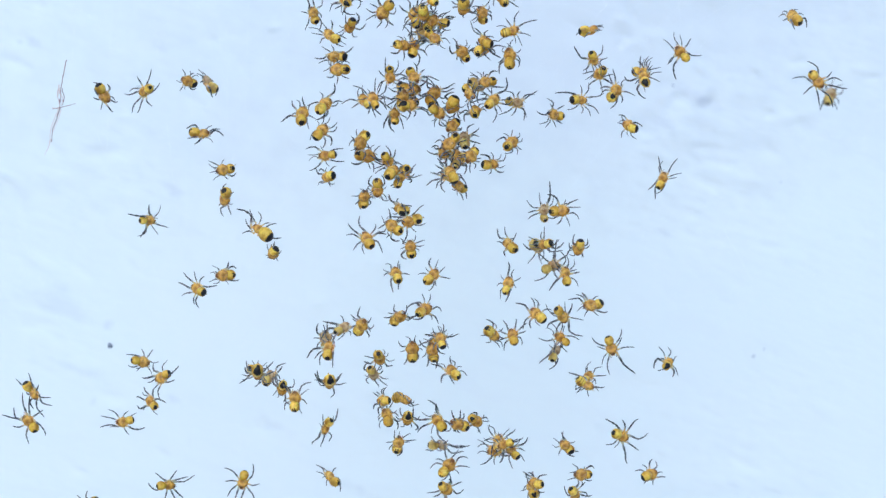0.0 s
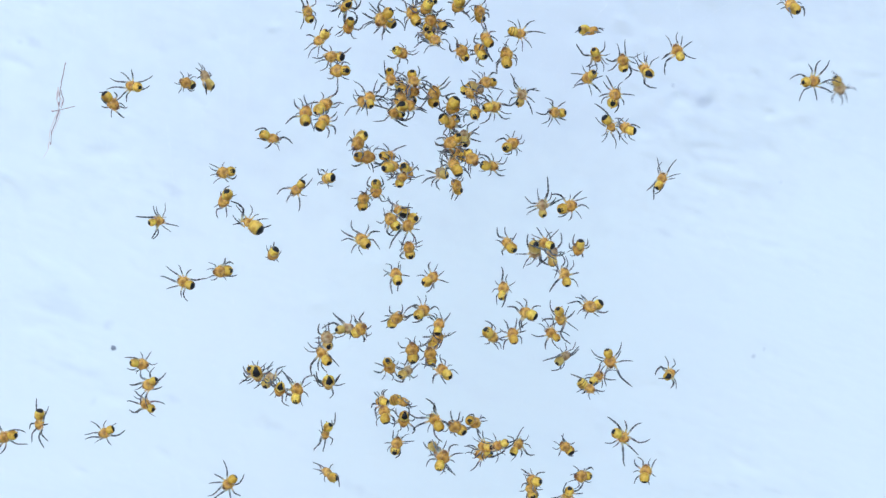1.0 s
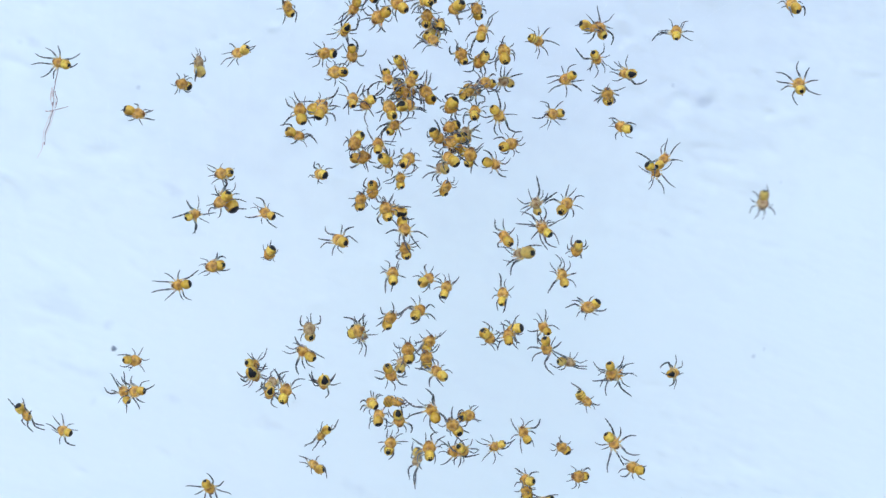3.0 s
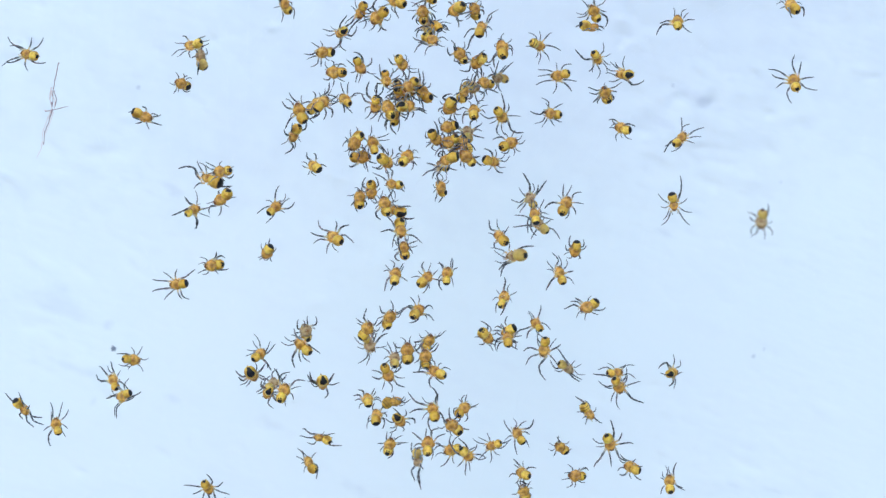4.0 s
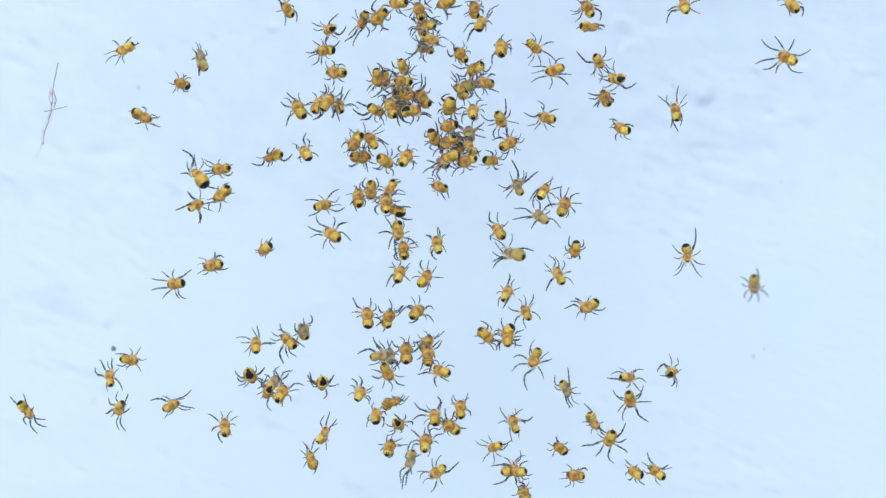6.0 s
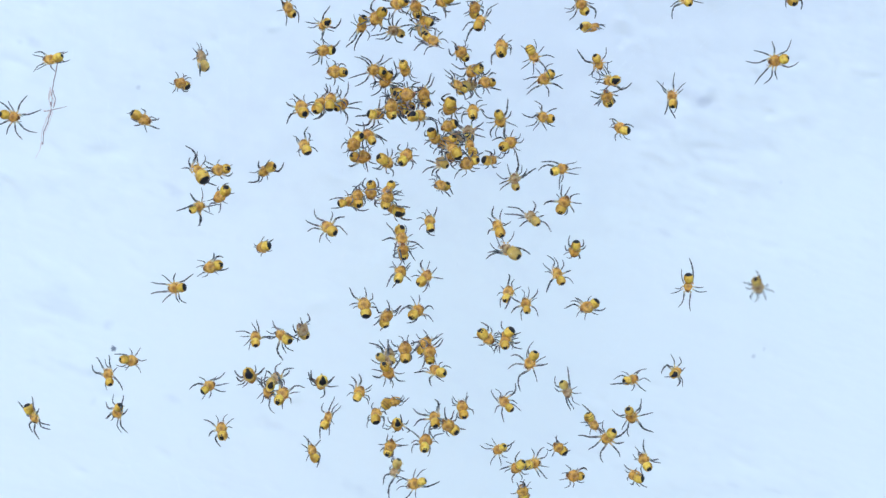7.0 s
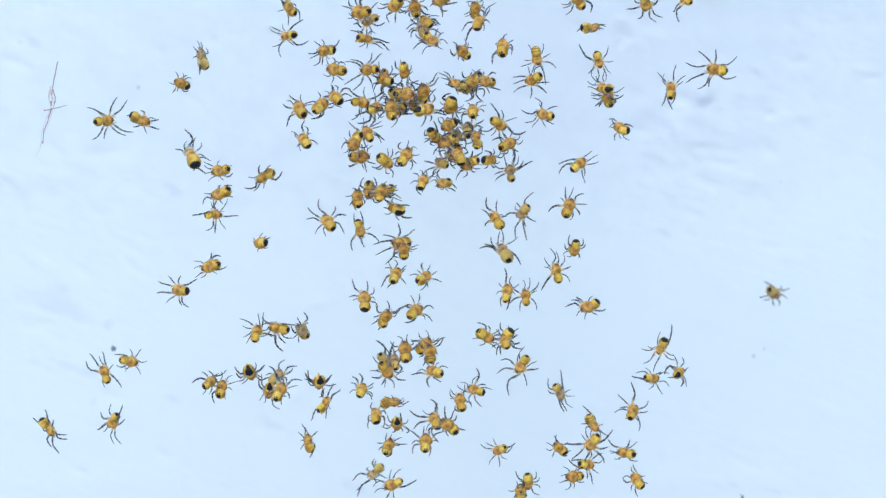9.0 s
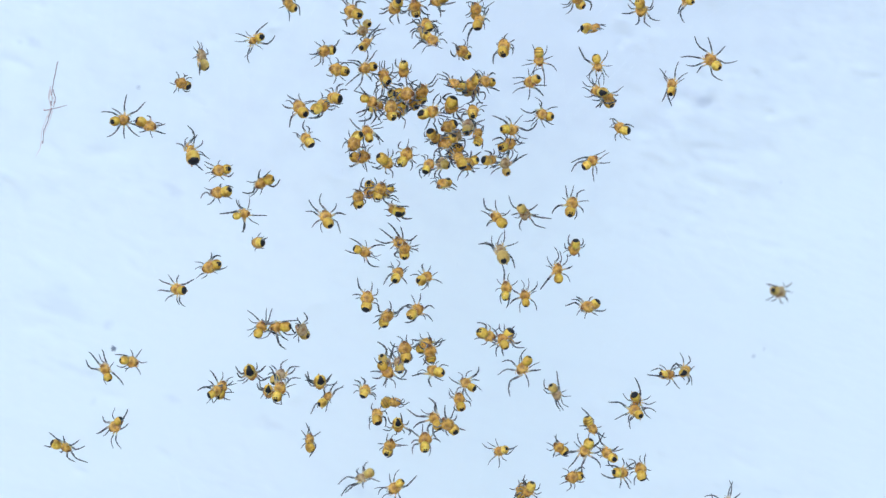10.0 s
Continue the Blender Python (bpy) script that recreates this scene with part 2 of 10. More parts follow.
def relief(x, z):
    """Uneven paint: low swells, slanting brush ridges, dents here and there (mm)."""
    x, z = x / FAR, z / FAR
    u, w = x * 0.96 - z * 0.28, x * 0.28 + z * 0.96
    h = 0.05 * noise.noise(Vector((x * 0.045, 3.1, z * 0.07)))
    patch = max(0.0, noise.noise(Vector((x * 0.06 + 4, 9.1, z * 0.08))) + 0.25)
    h += 0.15 * patch * max(0.0, noise.noise(Vector((u * 0.50, 7.7, w * 0.95))) - 0.15)
    h -= 0.15 * patch * max(0.0, noise.noise(Vector((u * 0.60 + 9, 1.7, w * 1.1))) - 0.18)
    h += 0.012 * noise.noise(Vector((u * 0.8, 1.2, w * 1.4)))
    for dx, dz, wd, a in ((24.0, 15.2, 1.2, -0.06), (26.0, 13.8, 1.0, 0.07), (22.0, 10.5, 2.4, -0.06), (-40.5, 20.2, 1.0, 0.09),
                          (-30.0, -14.5, 1.6, -0.07), (-28.0, 19.0, 0.9, 0.08), (-38.0, -3.5, 3.0, -0.10), (14.0, 10.0, 2.0, 0.06),
                          (22.0, -22.0, 1.5, -0.10), (-18.0, -16.0, 2.2, 0.07), (36.0, 6.0, 2.5, 0.06), (19.6, 12.4, 1.0, 0.10), (21.2, 14.6, 0.8, -0.08),
                          (27.4, 9.4, 1.2, 0.07), (30.2, 15.0, 1.1, -0.07), (20.0, 21.4, 0.9, 0.10), (17.8, 19.6, 0.8, -0.07), (33.0, 21.6, 1.3, 0.07),
                          (23.6, 6.4, 1.4, -0.06), (38.6, 13.8, 1.4, 0.06), (13.4, 6.8, 1.0, 0.06), (-39.0, 17.6, 1.0, -0.06), (-34.4, 22.8, 1.1, 0.06)):
        h += a * math.exp(-((x - dx) ** 2 + 2.2 * (z - dz) ** 2) / (wd * wd))
    return h * 1.45


def dent_list():
    """Small knocks, runs and grains in the paint, gathered in loose patches: x, z, length, width, depth, slant (mm)."""
    r, out = random.Random(29), []
    for cx, cz, sx, sz, count in ((24, 14, 6, 4, 34), (34, 17, 7, 5, 9), (19, 20, 5, 3, 14), (-38, 8, 4, 11, 16), (-31, -15, 8, 5, 16), (30, -21, 7, 3, 7),
                                  (0, 0, 30, 17, 22), (-30, 18, 8, 4, 14), (28, 4, 8, 5, 6)):
        for k in range(count):
            w = r.uniform(0.28, 0.75)
            out.append((r.gauss(cx, sx), r.gauss(cz, sz), w * r.uniform(1, 3.2), w, r.choice((-1, 1, 1)) * r.uniform(0.06, 0.24), r.gauss(-0.35, 0.35)))
    return out


DENTS = dent_list()


def dents(x, z):
    h = np.zeros_like(x)
    for cx, cz, lw, ww, depth, slant in DENTS:
        u = ((x - cx) * math.cos(slant) + (z - cz) * math.sin(slant)) / lw
        w = ((z - cz) * math.cos(slant) - (x - cx) * math.sin(slant)) / ww
        h += depth * np.exp(-np.minimum(u * u + w * w, 40.0))
    return h


def wall():
    xs, zs = spread(60, 380, 1500), spread(36, 230, 1500)
    zs = [max(q, -AIM_Z / MM) for q in zs]
    nx, nz = len(xs), len(zs)
    knocks = dents(np.array([x / FAR for z in zs for x in xs]), np.array([z / FAR for z in zs for x in xs]))
    verts = [(x * MM, (WALL_Y + relief(x, z) + knocks[j * nx + i]) * MM, AIM_Z + z * MM) for j, z in enumerate(zs) for i, x in enumerate(xs)]
    faces = [(j * nx + i, j * nx + i + 1, (j + 1) * nx + i + 1, (j + 1) * nx + i) for j in range(nz - 1) for i in range(nx - 1)]
    n, rim = len(verts), []
    rim = [i for i in range(nx)] + [j * nx + nx - 1 for j in range(1, nz)] + [(nz - 1) * nx + i for i in range(nx - 2, -1, -1)] \
        + [j * nx for j in range(nz - 2, 0, -1)]
    for k in rim:
        verts.append((verts[k][0], (WALL_Y + 120) * MM, verts[k][2]))
    m = len(rim)
    for k in range(m):
        a, b = rim[k], rim[(k + 1) % m]
        faces.append((b, a, n + k, n + (k + 1) % m))
    faces.append(tuple(n + k for k in range(m)))
    me = bpy.data.meshes.new("wall")
    me.from_pydata(verts, [], faces)
    return tagged(part("wall_north", me, WALL_PAINT), "white painted wall with soft uneven dents, smears and painted-in shading", "wall", kind="structure")


wall()
gm = bpy.data.meshes.new("ground")
gm.from_pydata([(-400, -400, 0), (400, -400, 0), (400, 400, 0), (-400, 400, 0)], [], [(0, 1, 2, 3)])
tagged(part("ground", gm, GROUND), "grey concrete ground below the white wall", "ground", kind="structure")


# ---------------------------------------------------------------- spiderlings
def leg_mesh(way, reach, rise, curl, rng):
    """One leg from its hip at the origin, jointed: hip, thigh, knee, shin, two foot joints. curl bends it in the plane."""
    a, p = radians(way), Vector((0, 0, 0))
    pts = [p.copy()]
    for length, bend, climb in ((0.10, 0.0, 0.25), (0.34, -0.25, 0.75), (0.11, 0.35, 0.15), (0.24, 0.40, -0.55), (0.20, 0.35, -0.75), (0.11, 0.15, -0.30)):
        a += radians(curl * bend * 0.95 + rng.uniform(-9, 9))
        up = climb * rise
        flat = math.sqrt(max(1 - up * up, 0.1))
        p = p + Vector((math.sin(a) * flat, math.cos(a) * flat, up)) * (length * reach * 1.12)
        pts.append(p.copy())
    line, radii = [pts[0]], [0.105]
    for k, (p, q) in enumerate(zip(pts, pts[1:])):
        r0, r1, r2 = ((0.115, 0.112, 0.082), (0.072, 0.093, 0.057), (0.070, 0.081, 0.053), (0.053, 0.076, 0.049), (0.046, 0.056, 0.039), (0.040, 0.037, 0.016))[k]
        line += [p.lerp(q, 0.12), p.lerp(q, 0.5), p.lerp(q, 0.96)]
        radii += [r0, r1, r2]
    return tube(line, radii, 6, 1)


def carapace(d):
    """A broad back third, a groove down the middle, drawn in to a blunt face."""
    f = 1 - 0.52 * max(d.y, 0) * d.x * d.x - 0.06 * max(d.y - 0.75, 0) / 0.25
    f -= 0.07 * math.exp(-(d.x / 0.16) ** 2 - ((d.y + 0.2) / 0.3) ** 2) * max(d.z, 0)
    f += 0.05 * math.cos(7 * math.atan2(abs(d.x), d.y)) * (1 - abs(d.z)) * abs(d.x)
    return f + 0.05 * noise.noise(d * 2.3)


def spiderling(pattern, stance, rng):
    """One spiderling: forward is +y, its back is +z, the waist is at the origin (mm)."""
    dull = pattern == "pale"
    ob = new("spiderling")
    plump = rng.uniform(0.92, 1.05)
    body = {"tucked": 1.05, "mid": 0.98, "long": 0.89}[stance]
    ob.empty_display_size = 0.001
    ab = part("abdomen", blob((0.50 * plump * body, 0.575 * body, 0.47 * body), lambda d: 1 + 0.06 * d.y * (1 - d.z) + 0.05 * max(d.z, 0) - 0.07 * d.x * d.x * max(d.y, 0) - 0.05 * max(-d.y - 0.5, 0)
                          + 0.06 * noise.noise(d * 1.9 + Vector((7 * plump, 0, 0)))), ABDOMEN[rng.choice(("spots", "bar", "dot")) if pattern == "spots" else pattern], ob)
    ab.location = (0, -0.43 * MM, 0.12 * MM)
    ab.rotation_euler[0] = radians(rng.uniform(-14, 4))
    sp = part("spinneret", blob((0.07, 0.07, 0.06), None, 8, 6), HEAD["dull"], ab)
    sp.location = (0, -0.20 * MM, -0.44 * MM)
    ce = part("cephalothorax", blob((0.56 * body, 0.65 * body, 0.38 * body), carapace, 20, 14),
              HEAD["dull" if dull else "warm"], ob)
    ce.location = (0, 0.38 * MM, 0.0)
    ce.rotation_euler[0] = radians(rng.uniform(-10, 8))
    for sx in (-1, 1):
        for ex, ey in ((0.06, 0.49), (0.16, 0.44)):
            eye = part("eye", blob((0.032, 0.032, 0.032), None, 8, 6), EYE_DARK, ce)
            eye.location = (sx * ex * MM, ey * MM, 0.12 * MM)
        jaw = part("chelicera", blob((0.075, 0.12, 0.08), None, 8, 6), HEAD["dull"], ce)
        jaw.location = (sx * 0.09 * MM, 0.48 * MM, -0.09 * MM)
        palp = part("pedipalp", tube([(0, 0, 0), (sx * 0.10, 0.14, 0.04), (sx * 0.07, 0.30, -0.02), (sx * 0.02, 0.38, -0.06)], [0.045, 0.045, 0.04, 0.03], 5, 2), LEG, ob)
        palp.location = (sx * 0.18 * MM, 0.72 * MM, -0.06 * MM)
    spec = {"tucked": ((25, 1.18, 75, 0.68), (57, 1.06, -62, 0.68), (104, 0.84, 52, 0.66), (140, 1.14, 62, 0.68)),
            "mid": ((22, 1.30, 48, 0.66), (52, 1.18, -45, 0.62), (102, 0.85, 40, 0.60), (144, 1.18, 42, 0.62)),
            "long": ((20, 1.70, 36, 0.55), (46, 1.50, -36, 0.55), (100, 1.0, 32, 0.5), (148, 1.50, 32, 0.55))}[stance]
    hips = ((0.28, 0.72), (0.40, 0.53), (0.43, 0.31), (0.37, 0.09))
    for sx in (-1, 1):
        for (way, reach, curl, rise), (hx, hy) in zip(spec, hips):
            way += rng.uniform(-19, 19)
            leg = part("leg", leg_mesh(sx * way, reach * rng.uniform(0.88, 1.1), rise * rng.uniform(0.55, 1.2), sx * curl * rng.choice((1, 1, 1, -0.5)) * rng.uniform(0.3, 1.6), rng), LEG, ob)
            leg.location = (sx * hx * MM, hy * MM, -0.08 * MM)
    return ob


LABELS = {"spots": "tiny yellow spiderling with orange head and small dark abdomen spots",
          "cap": "tiny yellow spiderling with large black patch on its abdomen",
          "wedge": "tiny yellow spiderling with a black wedge along its abdomen",
          "pale": "dull pale-yellow spiderling with translucent grey legs on silk",
          "bands": "tiny yellow spiderling with dark bands across its abdomen"}
BROOD = "cgddfbaccoeabbecbefcecabcfaafaablcecbabfacacaaaaacancabnbdbccaddakdbeifibbidcdcobeccfhfbbcfffbccgcnoobbcbbedbbihbabkbejdncbbiabccfcbabcbebccieccokcebebaicihccnbhcbbcbcccbcbfgagagg"
rng = random.Random(11)
first, brood = {}, []
for letter in BROOD:
    k = "abcdefghijklmno".index(letter)
    pattern, stance = ("spots", "cap", "pale", "bands", "wedge")[k // 3], ("tucked", "mid", "long")[k % 3]
    make = (letter, rng.randrange(6 if pattern == "spots" else 4))
    if make not in first:
        first[make] = spiderling(pattern, stance, rng)
        tagged(first[make], LABELS[pattern], "spider", "spiderling brood in the web")
        brood.append(first[make])
    else:
        brood.append(copy_thing(first[make], Matrix()))
for ob in brood:
    size = rng.uniform(0.97, 1.16)
    ob.scale = (size, size, size)


def stand(ob, rear, front, *feet):
    """How a spiderling holds itself: the lift of its abdomen and head (degrees), then for each leg, left side and right side from front to back,
    the way from hip to foot (degrees clockwise from its heading) and the reach (mm); None is a leg drawn in under the body."""
    legs = [c for c in ob.children if c.name.startswith("leg")]
    for k, leg in enumerate(legs):
        foot = leg.data.vertices[len(leg.data.vertices) - 1].co / MM
        have, long = math.degrees(math.atan2(foot.x, foot.y)), math.hypot(foot.x, foot.y)
        turn, grow = rng.uniform(-20, 20), 1.0
        if feet and feet[k]:
            turn, grow = have - feet[k][0], min(max(feet[k][1] / long, 0.72), 1.28)
        elif feet:
            grow = 0.9
        leg.rotation_euler = Euler((radians(rng.uniform(-7, 7)), radians(rng.uniform(-7, 7)), radians(turn)))
        leg.scale = (grow, grow, grow)
    for c in ob.children:
        if c.name.startswith("abdomen"):
            c.rotation_euler = Euler((radians(-rear), radians(rng.uniform(-16, 16)), radians(rng.uniform(-9, 9))))
            plump = rng.uniform(0.90, 1.06)
            c.scale = (plump * rng.uniform(0.94, 1.02), plump, plump)
        elif c.name.startswith("cephalothorax"):
            c.rotation_euler = Euler((radians(-front), 0, radians(rng.uniform(-7, 7))))
            broad = rng.uniform(0.94, 1.06)
            c.scale = (broad, broad, broad)


stand(brood[0], 16, -15, (-33, 1.0), (-43, 0.7), None, None, (13, 1.48), (42, 1.62), (142, 1.3), (167, 1.42))
stand(brood[1], 19, 0, (-7, 0.53), (-43, 0.86), None, (179, 1.47), (6, 0.72), None, None, None)
stand(brood[2], 75, 33, (-7, 0.88), None, (-119, 0.55), (-180, 1.36), (35, 1.07), (84, 0.5), None, (150, 0.98))
stand(brood[3], 7, -6, None, (-26, 0.56), (-130, 0.92), (165, 1.29), (-12, 1.17), (51, 0.61), None, None)
stand(brood[4], 15, 0, (11, 1.92), (22, 0.77), (-45, 0.96), (144, 1.89), (27, 1.1), (43, 1.05), (118, 0.69), (115, 0.98))
stand(brood[5], 61, 19, (11, 0.91), (-27, 0.75), (-131, 0.63), (-180, 1.26), (31, 0.51), (32, 1.25), (124, 0.5), (-179, 1.27))
stand(brood[6], 32, -4, (-21, 1.15), None, (-115, 0.65), (-171, 1.06), (16, 0.62), (121, 0.52), (125, 0.58), (171, 1.11))
stand(brood[7], 7, -15, (-70, 0.88), (-115, 0.5), (-109, 1.32), (-177, 2.11), None, (48, 1.09), (108, 1.58), (108, 1.59))
stand(brood[8], 70, 30, (4, 1.55), (-9, 1.78), (-60, 0.54), None, None, None, (152, 1.0), (-179, 1.95))
stand(brood[9], 4, -30, None, None, (-118, 0.85), (-176, 1.99), (23, 1.13), None, (74, 0.61), (165, 1.97))
stand(brood[10], 58, 26, (-12, 0.78), None, None, (-143, 0.71), (-8, 1.41), (37, 1.09), (70, 0.53), (166, 2.29))
stand(brood[11], 49, 12, (55, 0.52), (-16, 0.79), (-86, 0.9), (-156, 0.97), (67, 0.63), (89, 0.72), (148, 0.61), (166, 0.97))
stand(brood[12], 16, -11, (-26, 0.65), (-33, 1.23), (-124, 0.5), (-121, 1.54), (-22, 1.39), (16, 0.5), (113, 0.79), None)
stand(brood[13], -1, -20, (-19, 1.76), (5, 0.5), (-67, 0.77), None, None, None, (158, 1.43), (175, 1.45))
stand(brood[14], -18, -22, (0, 1.08), (-21, 1.02), (-52, 0.5), None, None, None, (117, 1.2), (143, 1.23))
stand(brood[15], 6, -24, None, (-90, 0.72), (-166, 1.99), (174, 1.72), None, None, (104, 0.79), (103, 1.52))
stand(brood[16], 9, -15, None, (-55, 0.86), (-60, 0.5), (-155, 1.67), (1, 1.59), (37, 0.5), (122, 1.4), None)
stand(brood[17], -12, -22, (-21, 0.77), None, (-126, 0.62), (-155, 0.92), (25, 2.12), (17, 1.08), (60, 0.67), (148, 1.15))
stand(brood[18], 7, -5, (-8, 0.92), (-35, 1.69), (-123, 0.5), (-173, 1.69), (-3, 0.65), (14, 1.71), (57, 0.5), (171, 1.63))
stand(brood[19], 2, -23, (-15, 2.01), None, None, (-161, 0.5), (3, 2.1), None, (106, 1.3), (170, 1.78))
stand(brood[20], -22, -34, (28, 1.13), (22, 0.78), (-32, 0.56), (-174, 0.87), (18, 0.82), (145, 0.5), (170, 1.01), (175, 1.46))
stand(brood[21], 10, -11, (23, 2.25), (-17, 1.42), None, None, (36, 2.12), (32, 1.54), (120, 0.87), (152, 1.15))
stand(brood[22], 17, -16, (-8, 0.9), None, (-75, 1.01), (-162, 0.79), None, None, None, (146, 1.3))
stand(brood[23], 75, 25, (-48, 0.86), (-90, 0.81), (-139, 0.86), (-178, 1.06), None, (79, 0.66), (141, 1.18), (144, 1.71))
stand(brood[24], 78, 30, (20, 1.07), (-3, 0.65), None, None, (88, 0.95), (136, 1.72), (176, 1.58), (-177, 2.02))
stand(brood[25], -36, -38, (-5, 0.53), None, None, None, (137, 0.5), (166, 1.7), (166, 2.6), (173, 1.12))
stand(brood[26], -8, -31, (8, 0.5), (-97, 1.15), (-136, 1.17), (-171, 1.52), (1, 0.51), None, None, None)
stand(brood[27], 80, 32, None, (-31, 0.56), None, (-136, 0.58), None, (69, 0.59), (125, 1.21), (142, 1.45))
stand(brood[28], -33, -32, (-29, 1.16), (-125, 1.55), (-151, 1.93), (-160, 2.6), None, None, (132, 1.05), None)
stand(brood[29], -3, -25, (0, 0.65), (-14, 0.5), (-127, 0.96), (-152, 1.68), (6, 0.98), (63, 0.65), None, None)
stand(brood[30], 72, 28, (9, 1.46), (-15, 1.28), None, None, (-6, 0.78), None, (79, 0.62), (146, 0.88))
stand(brood[31], -27, -35)
stand(brood[32], 3, -9, (-3, 2.07), (-56, 1.57), (-110, 1.0), (-159, 0.96), (33, 1.19), (79, 0.62), (96, 0.79), (170, 1.3))
stand(brood[33], 12, -15, (-4, 1.73), (-66, 1.2), (-131, 1.71), None, (2, 0.5), (19, 1.55), (90, 0.5), (159, 1.27))
stand(brood[34], 2, -13, None, (-109, 1.4), (-171, 2.19), (175, 1.64), (43, 0.5), None, None, None)
stand(brood[35], 61, 20)
stand(brood[36], -10, -27, None, (-55, 0.5), (-133, 0.53), (-159, 0.81), None, None, (139, 2.14), (175, 1.12))
stand(brood[37], 55, 14)
stand(brood[38], 74, 27)
stand(brood[39], -28, -30, (29, 1.34), None, None, (150, 1.99), (21, 1.53), (29, 1.03), (109, 1.29), (159, 2.58))
stand(brood[40], 51, 14)
stand(brood[41], 64, 24, None, (-156, 2.6), (-171, 1.76), (178, 2.6), None, None, None, (168, 1.57))
stand(brood[42], 63, 20, (7, 0.5), None, None, (151, 1.35), (14, 0.7), (28, 0.85), (87, 0.5), (141, 0.76))
stand(brood[43], -3, -18, (21, 1.27), (-25, 1.78), None, None, (77, 0.5), (99, 0.56), (148, 1.53), (161, 1.39))
stand(brood[44], 59, 20, (-52, 0.5), (-67, 0.53), None, None, None, None, (65, 0.5), (169, 1.26))
stand(brood[45], -9, -26, None, (-49, 0.5), None, (-135, 0.83), (25, 1.09), (16, 0.69), None, (136, 1.06))
stand(brood[46], 13, -18, (-19, 0.78), (-45, 0.9), None, (-180, 1.21), (37, 0.57), (58, 0.71), None, (144, 1.1))
stand(brood[47], 66, 25, (-29, 0.6), (-100, 0.5), (-160, 1.0), (167, 1.45), None, (54, 0.5), None, (167, 1.04))
stand(brood[48], 25, -5, None, (-39, 0.5), (-138, 0.5), (-179, 1.29), None, (30, 0.5), (124, 0.5), (173, 1.23))
stand(brood[49], 67, 30, (-115, 1.63), (-117, 1.31), (178, 1.72), (167, 1.19), None, None, (90, 0.5), None)
stand(brood[50], 57, 17, (24, 0.5), None, (-129, 0.59), (-171, 1.8), None, (32, 0.5), None, None)
stand(brood[51], 0, -30, (1, 0.68), (-16, 0.5), None, (-172, 1.65), None, None, (105, 0.55), (174, 1.92))
stand(brood[52], 77, 26, None, None, (-119, 0.62), (-169, 0.83), (1, 2.25), (21, 1.53), (83, 1.35), None)
stand(brood[53], 75, 29, (-41, 0.55), (-17, 0.5), (-109, 0.51), (-174, 1.36), (24, 0.52), (78, 1.09), None, (147, 0.64))
stand(brood[54], 92, 37, (-13, 0.91), (-33, 0.58), (-101, 0.54), (-154, 1.27), (0, 1.12), (42, 0.78), None, (-151, 1.96))
stand(brood[55], 89, 34)
stand(brood[56], 84, 31, None, (-17, 0.5), None, (-175, 1.79), None, (70, 0.5), None, (152, 1.9))
stand(brood[57], -41, -37, None, None, None, (-137, 0.79), (-4, 0.9), (19, 1.22), (79, 0.5), (-175, 1.22))
stand(brood[58], -13, -32, (-16, 0.88), None, None, (-152, 1.44), None, (67, 1.0), (127, 0.84), (-174, 1.16))
stand(brood[59], -3, -21, (-15, 2.16), (-51, 1.15), (-134, 0.98), (-158, 1.92), (17, 1.2), (28, 1.48), (95, 0.54), (139, 1.65))
stand(brood[60], 64, 25, (-36, 1.33), (-60, 0.98), (-139, 0.78), (-174, 1.34), (-12, 1.93), (44, 1.2), (37, 0.59), (151, 1.5))
stand(brood[61], 26, -4, (-1, 0.62), (-37, 0.6), (-107, 0.73), (-154, 1.32), (2, 0.65), (67, 0.7), None, None)
stand(brood[62], -11, -27, None, None, (-101, 0.5), (-172, 1.88), (17, 1.05), None, (78, 0.5), (172, 0.86))
stand(brood[63], 63, 31, None, (-102, 0.66), (-162, 1.87), (-164, 1.16), None, (79, 0.67), None, (171, 0.5))
stand(brood[64], 61, 21)
stand(brood[65], -11, -23)
stand(brood[66], -30, -29)
stand(brood[67], 61, 26, None, (-36, 0.65), None, (-151, 0.97), None, None, (160, 2.03), (-179, 1.68))
stand(brood[68], -17, -29, None, (-57, 0.83), None, (-157, 1.67), (-9, 0.88), (20, 1.47), None, (153, 0.9))
stand(brood[69], 62, 23, (-6, 1.18), None, (-98, 1.09), None, (5, 2.6), (24, 0.72), (53, 1.15), (69, 2.03))
stand(brood[70], 1, -18, (11, 1.13), (-157, 1.97), (170, 1.07), (-177, 2.4), (3, 0.84), (37, 1.28), None, None)
stand(brood[71], -21, -31, None, (-78, 1.99), (-78, 0.66), (-130, 1.66), None, (60, 0.68), None, (156, 1.76))
stand(brood[72], 43, 13, (2, 1.24), (-23, 1.34), (-62, 0.62), (-135, 1.72), None, (73, 1.09), (130, 0.97), None)
stand(brood[73], -8, -26, (-16, 1.2), (0, 0.5), (-84, 1.2), (-52, 0.5), (7, 1.78), None, (135, 0.5), None)
stand(brood[74], 21, -8, (38, 0.75), (4, 0.7), (-31, 1.65), (-46, 1.93), (20, 1.33), (86, 0.86), (-68, 0.5), (170, 1.71))
stand(brood[75], -18, -26, (-38, 0.69), None, None, (-164, 1.03), (39, 0.62), (51, 0.68), (135, 0.92), (166, 1.65))
stand(brood[76], 71, 29, (-18, 1.15), (-75, 1.15), None, None, None, (75, 0.62), (140, 1.04), (175, 2.53))
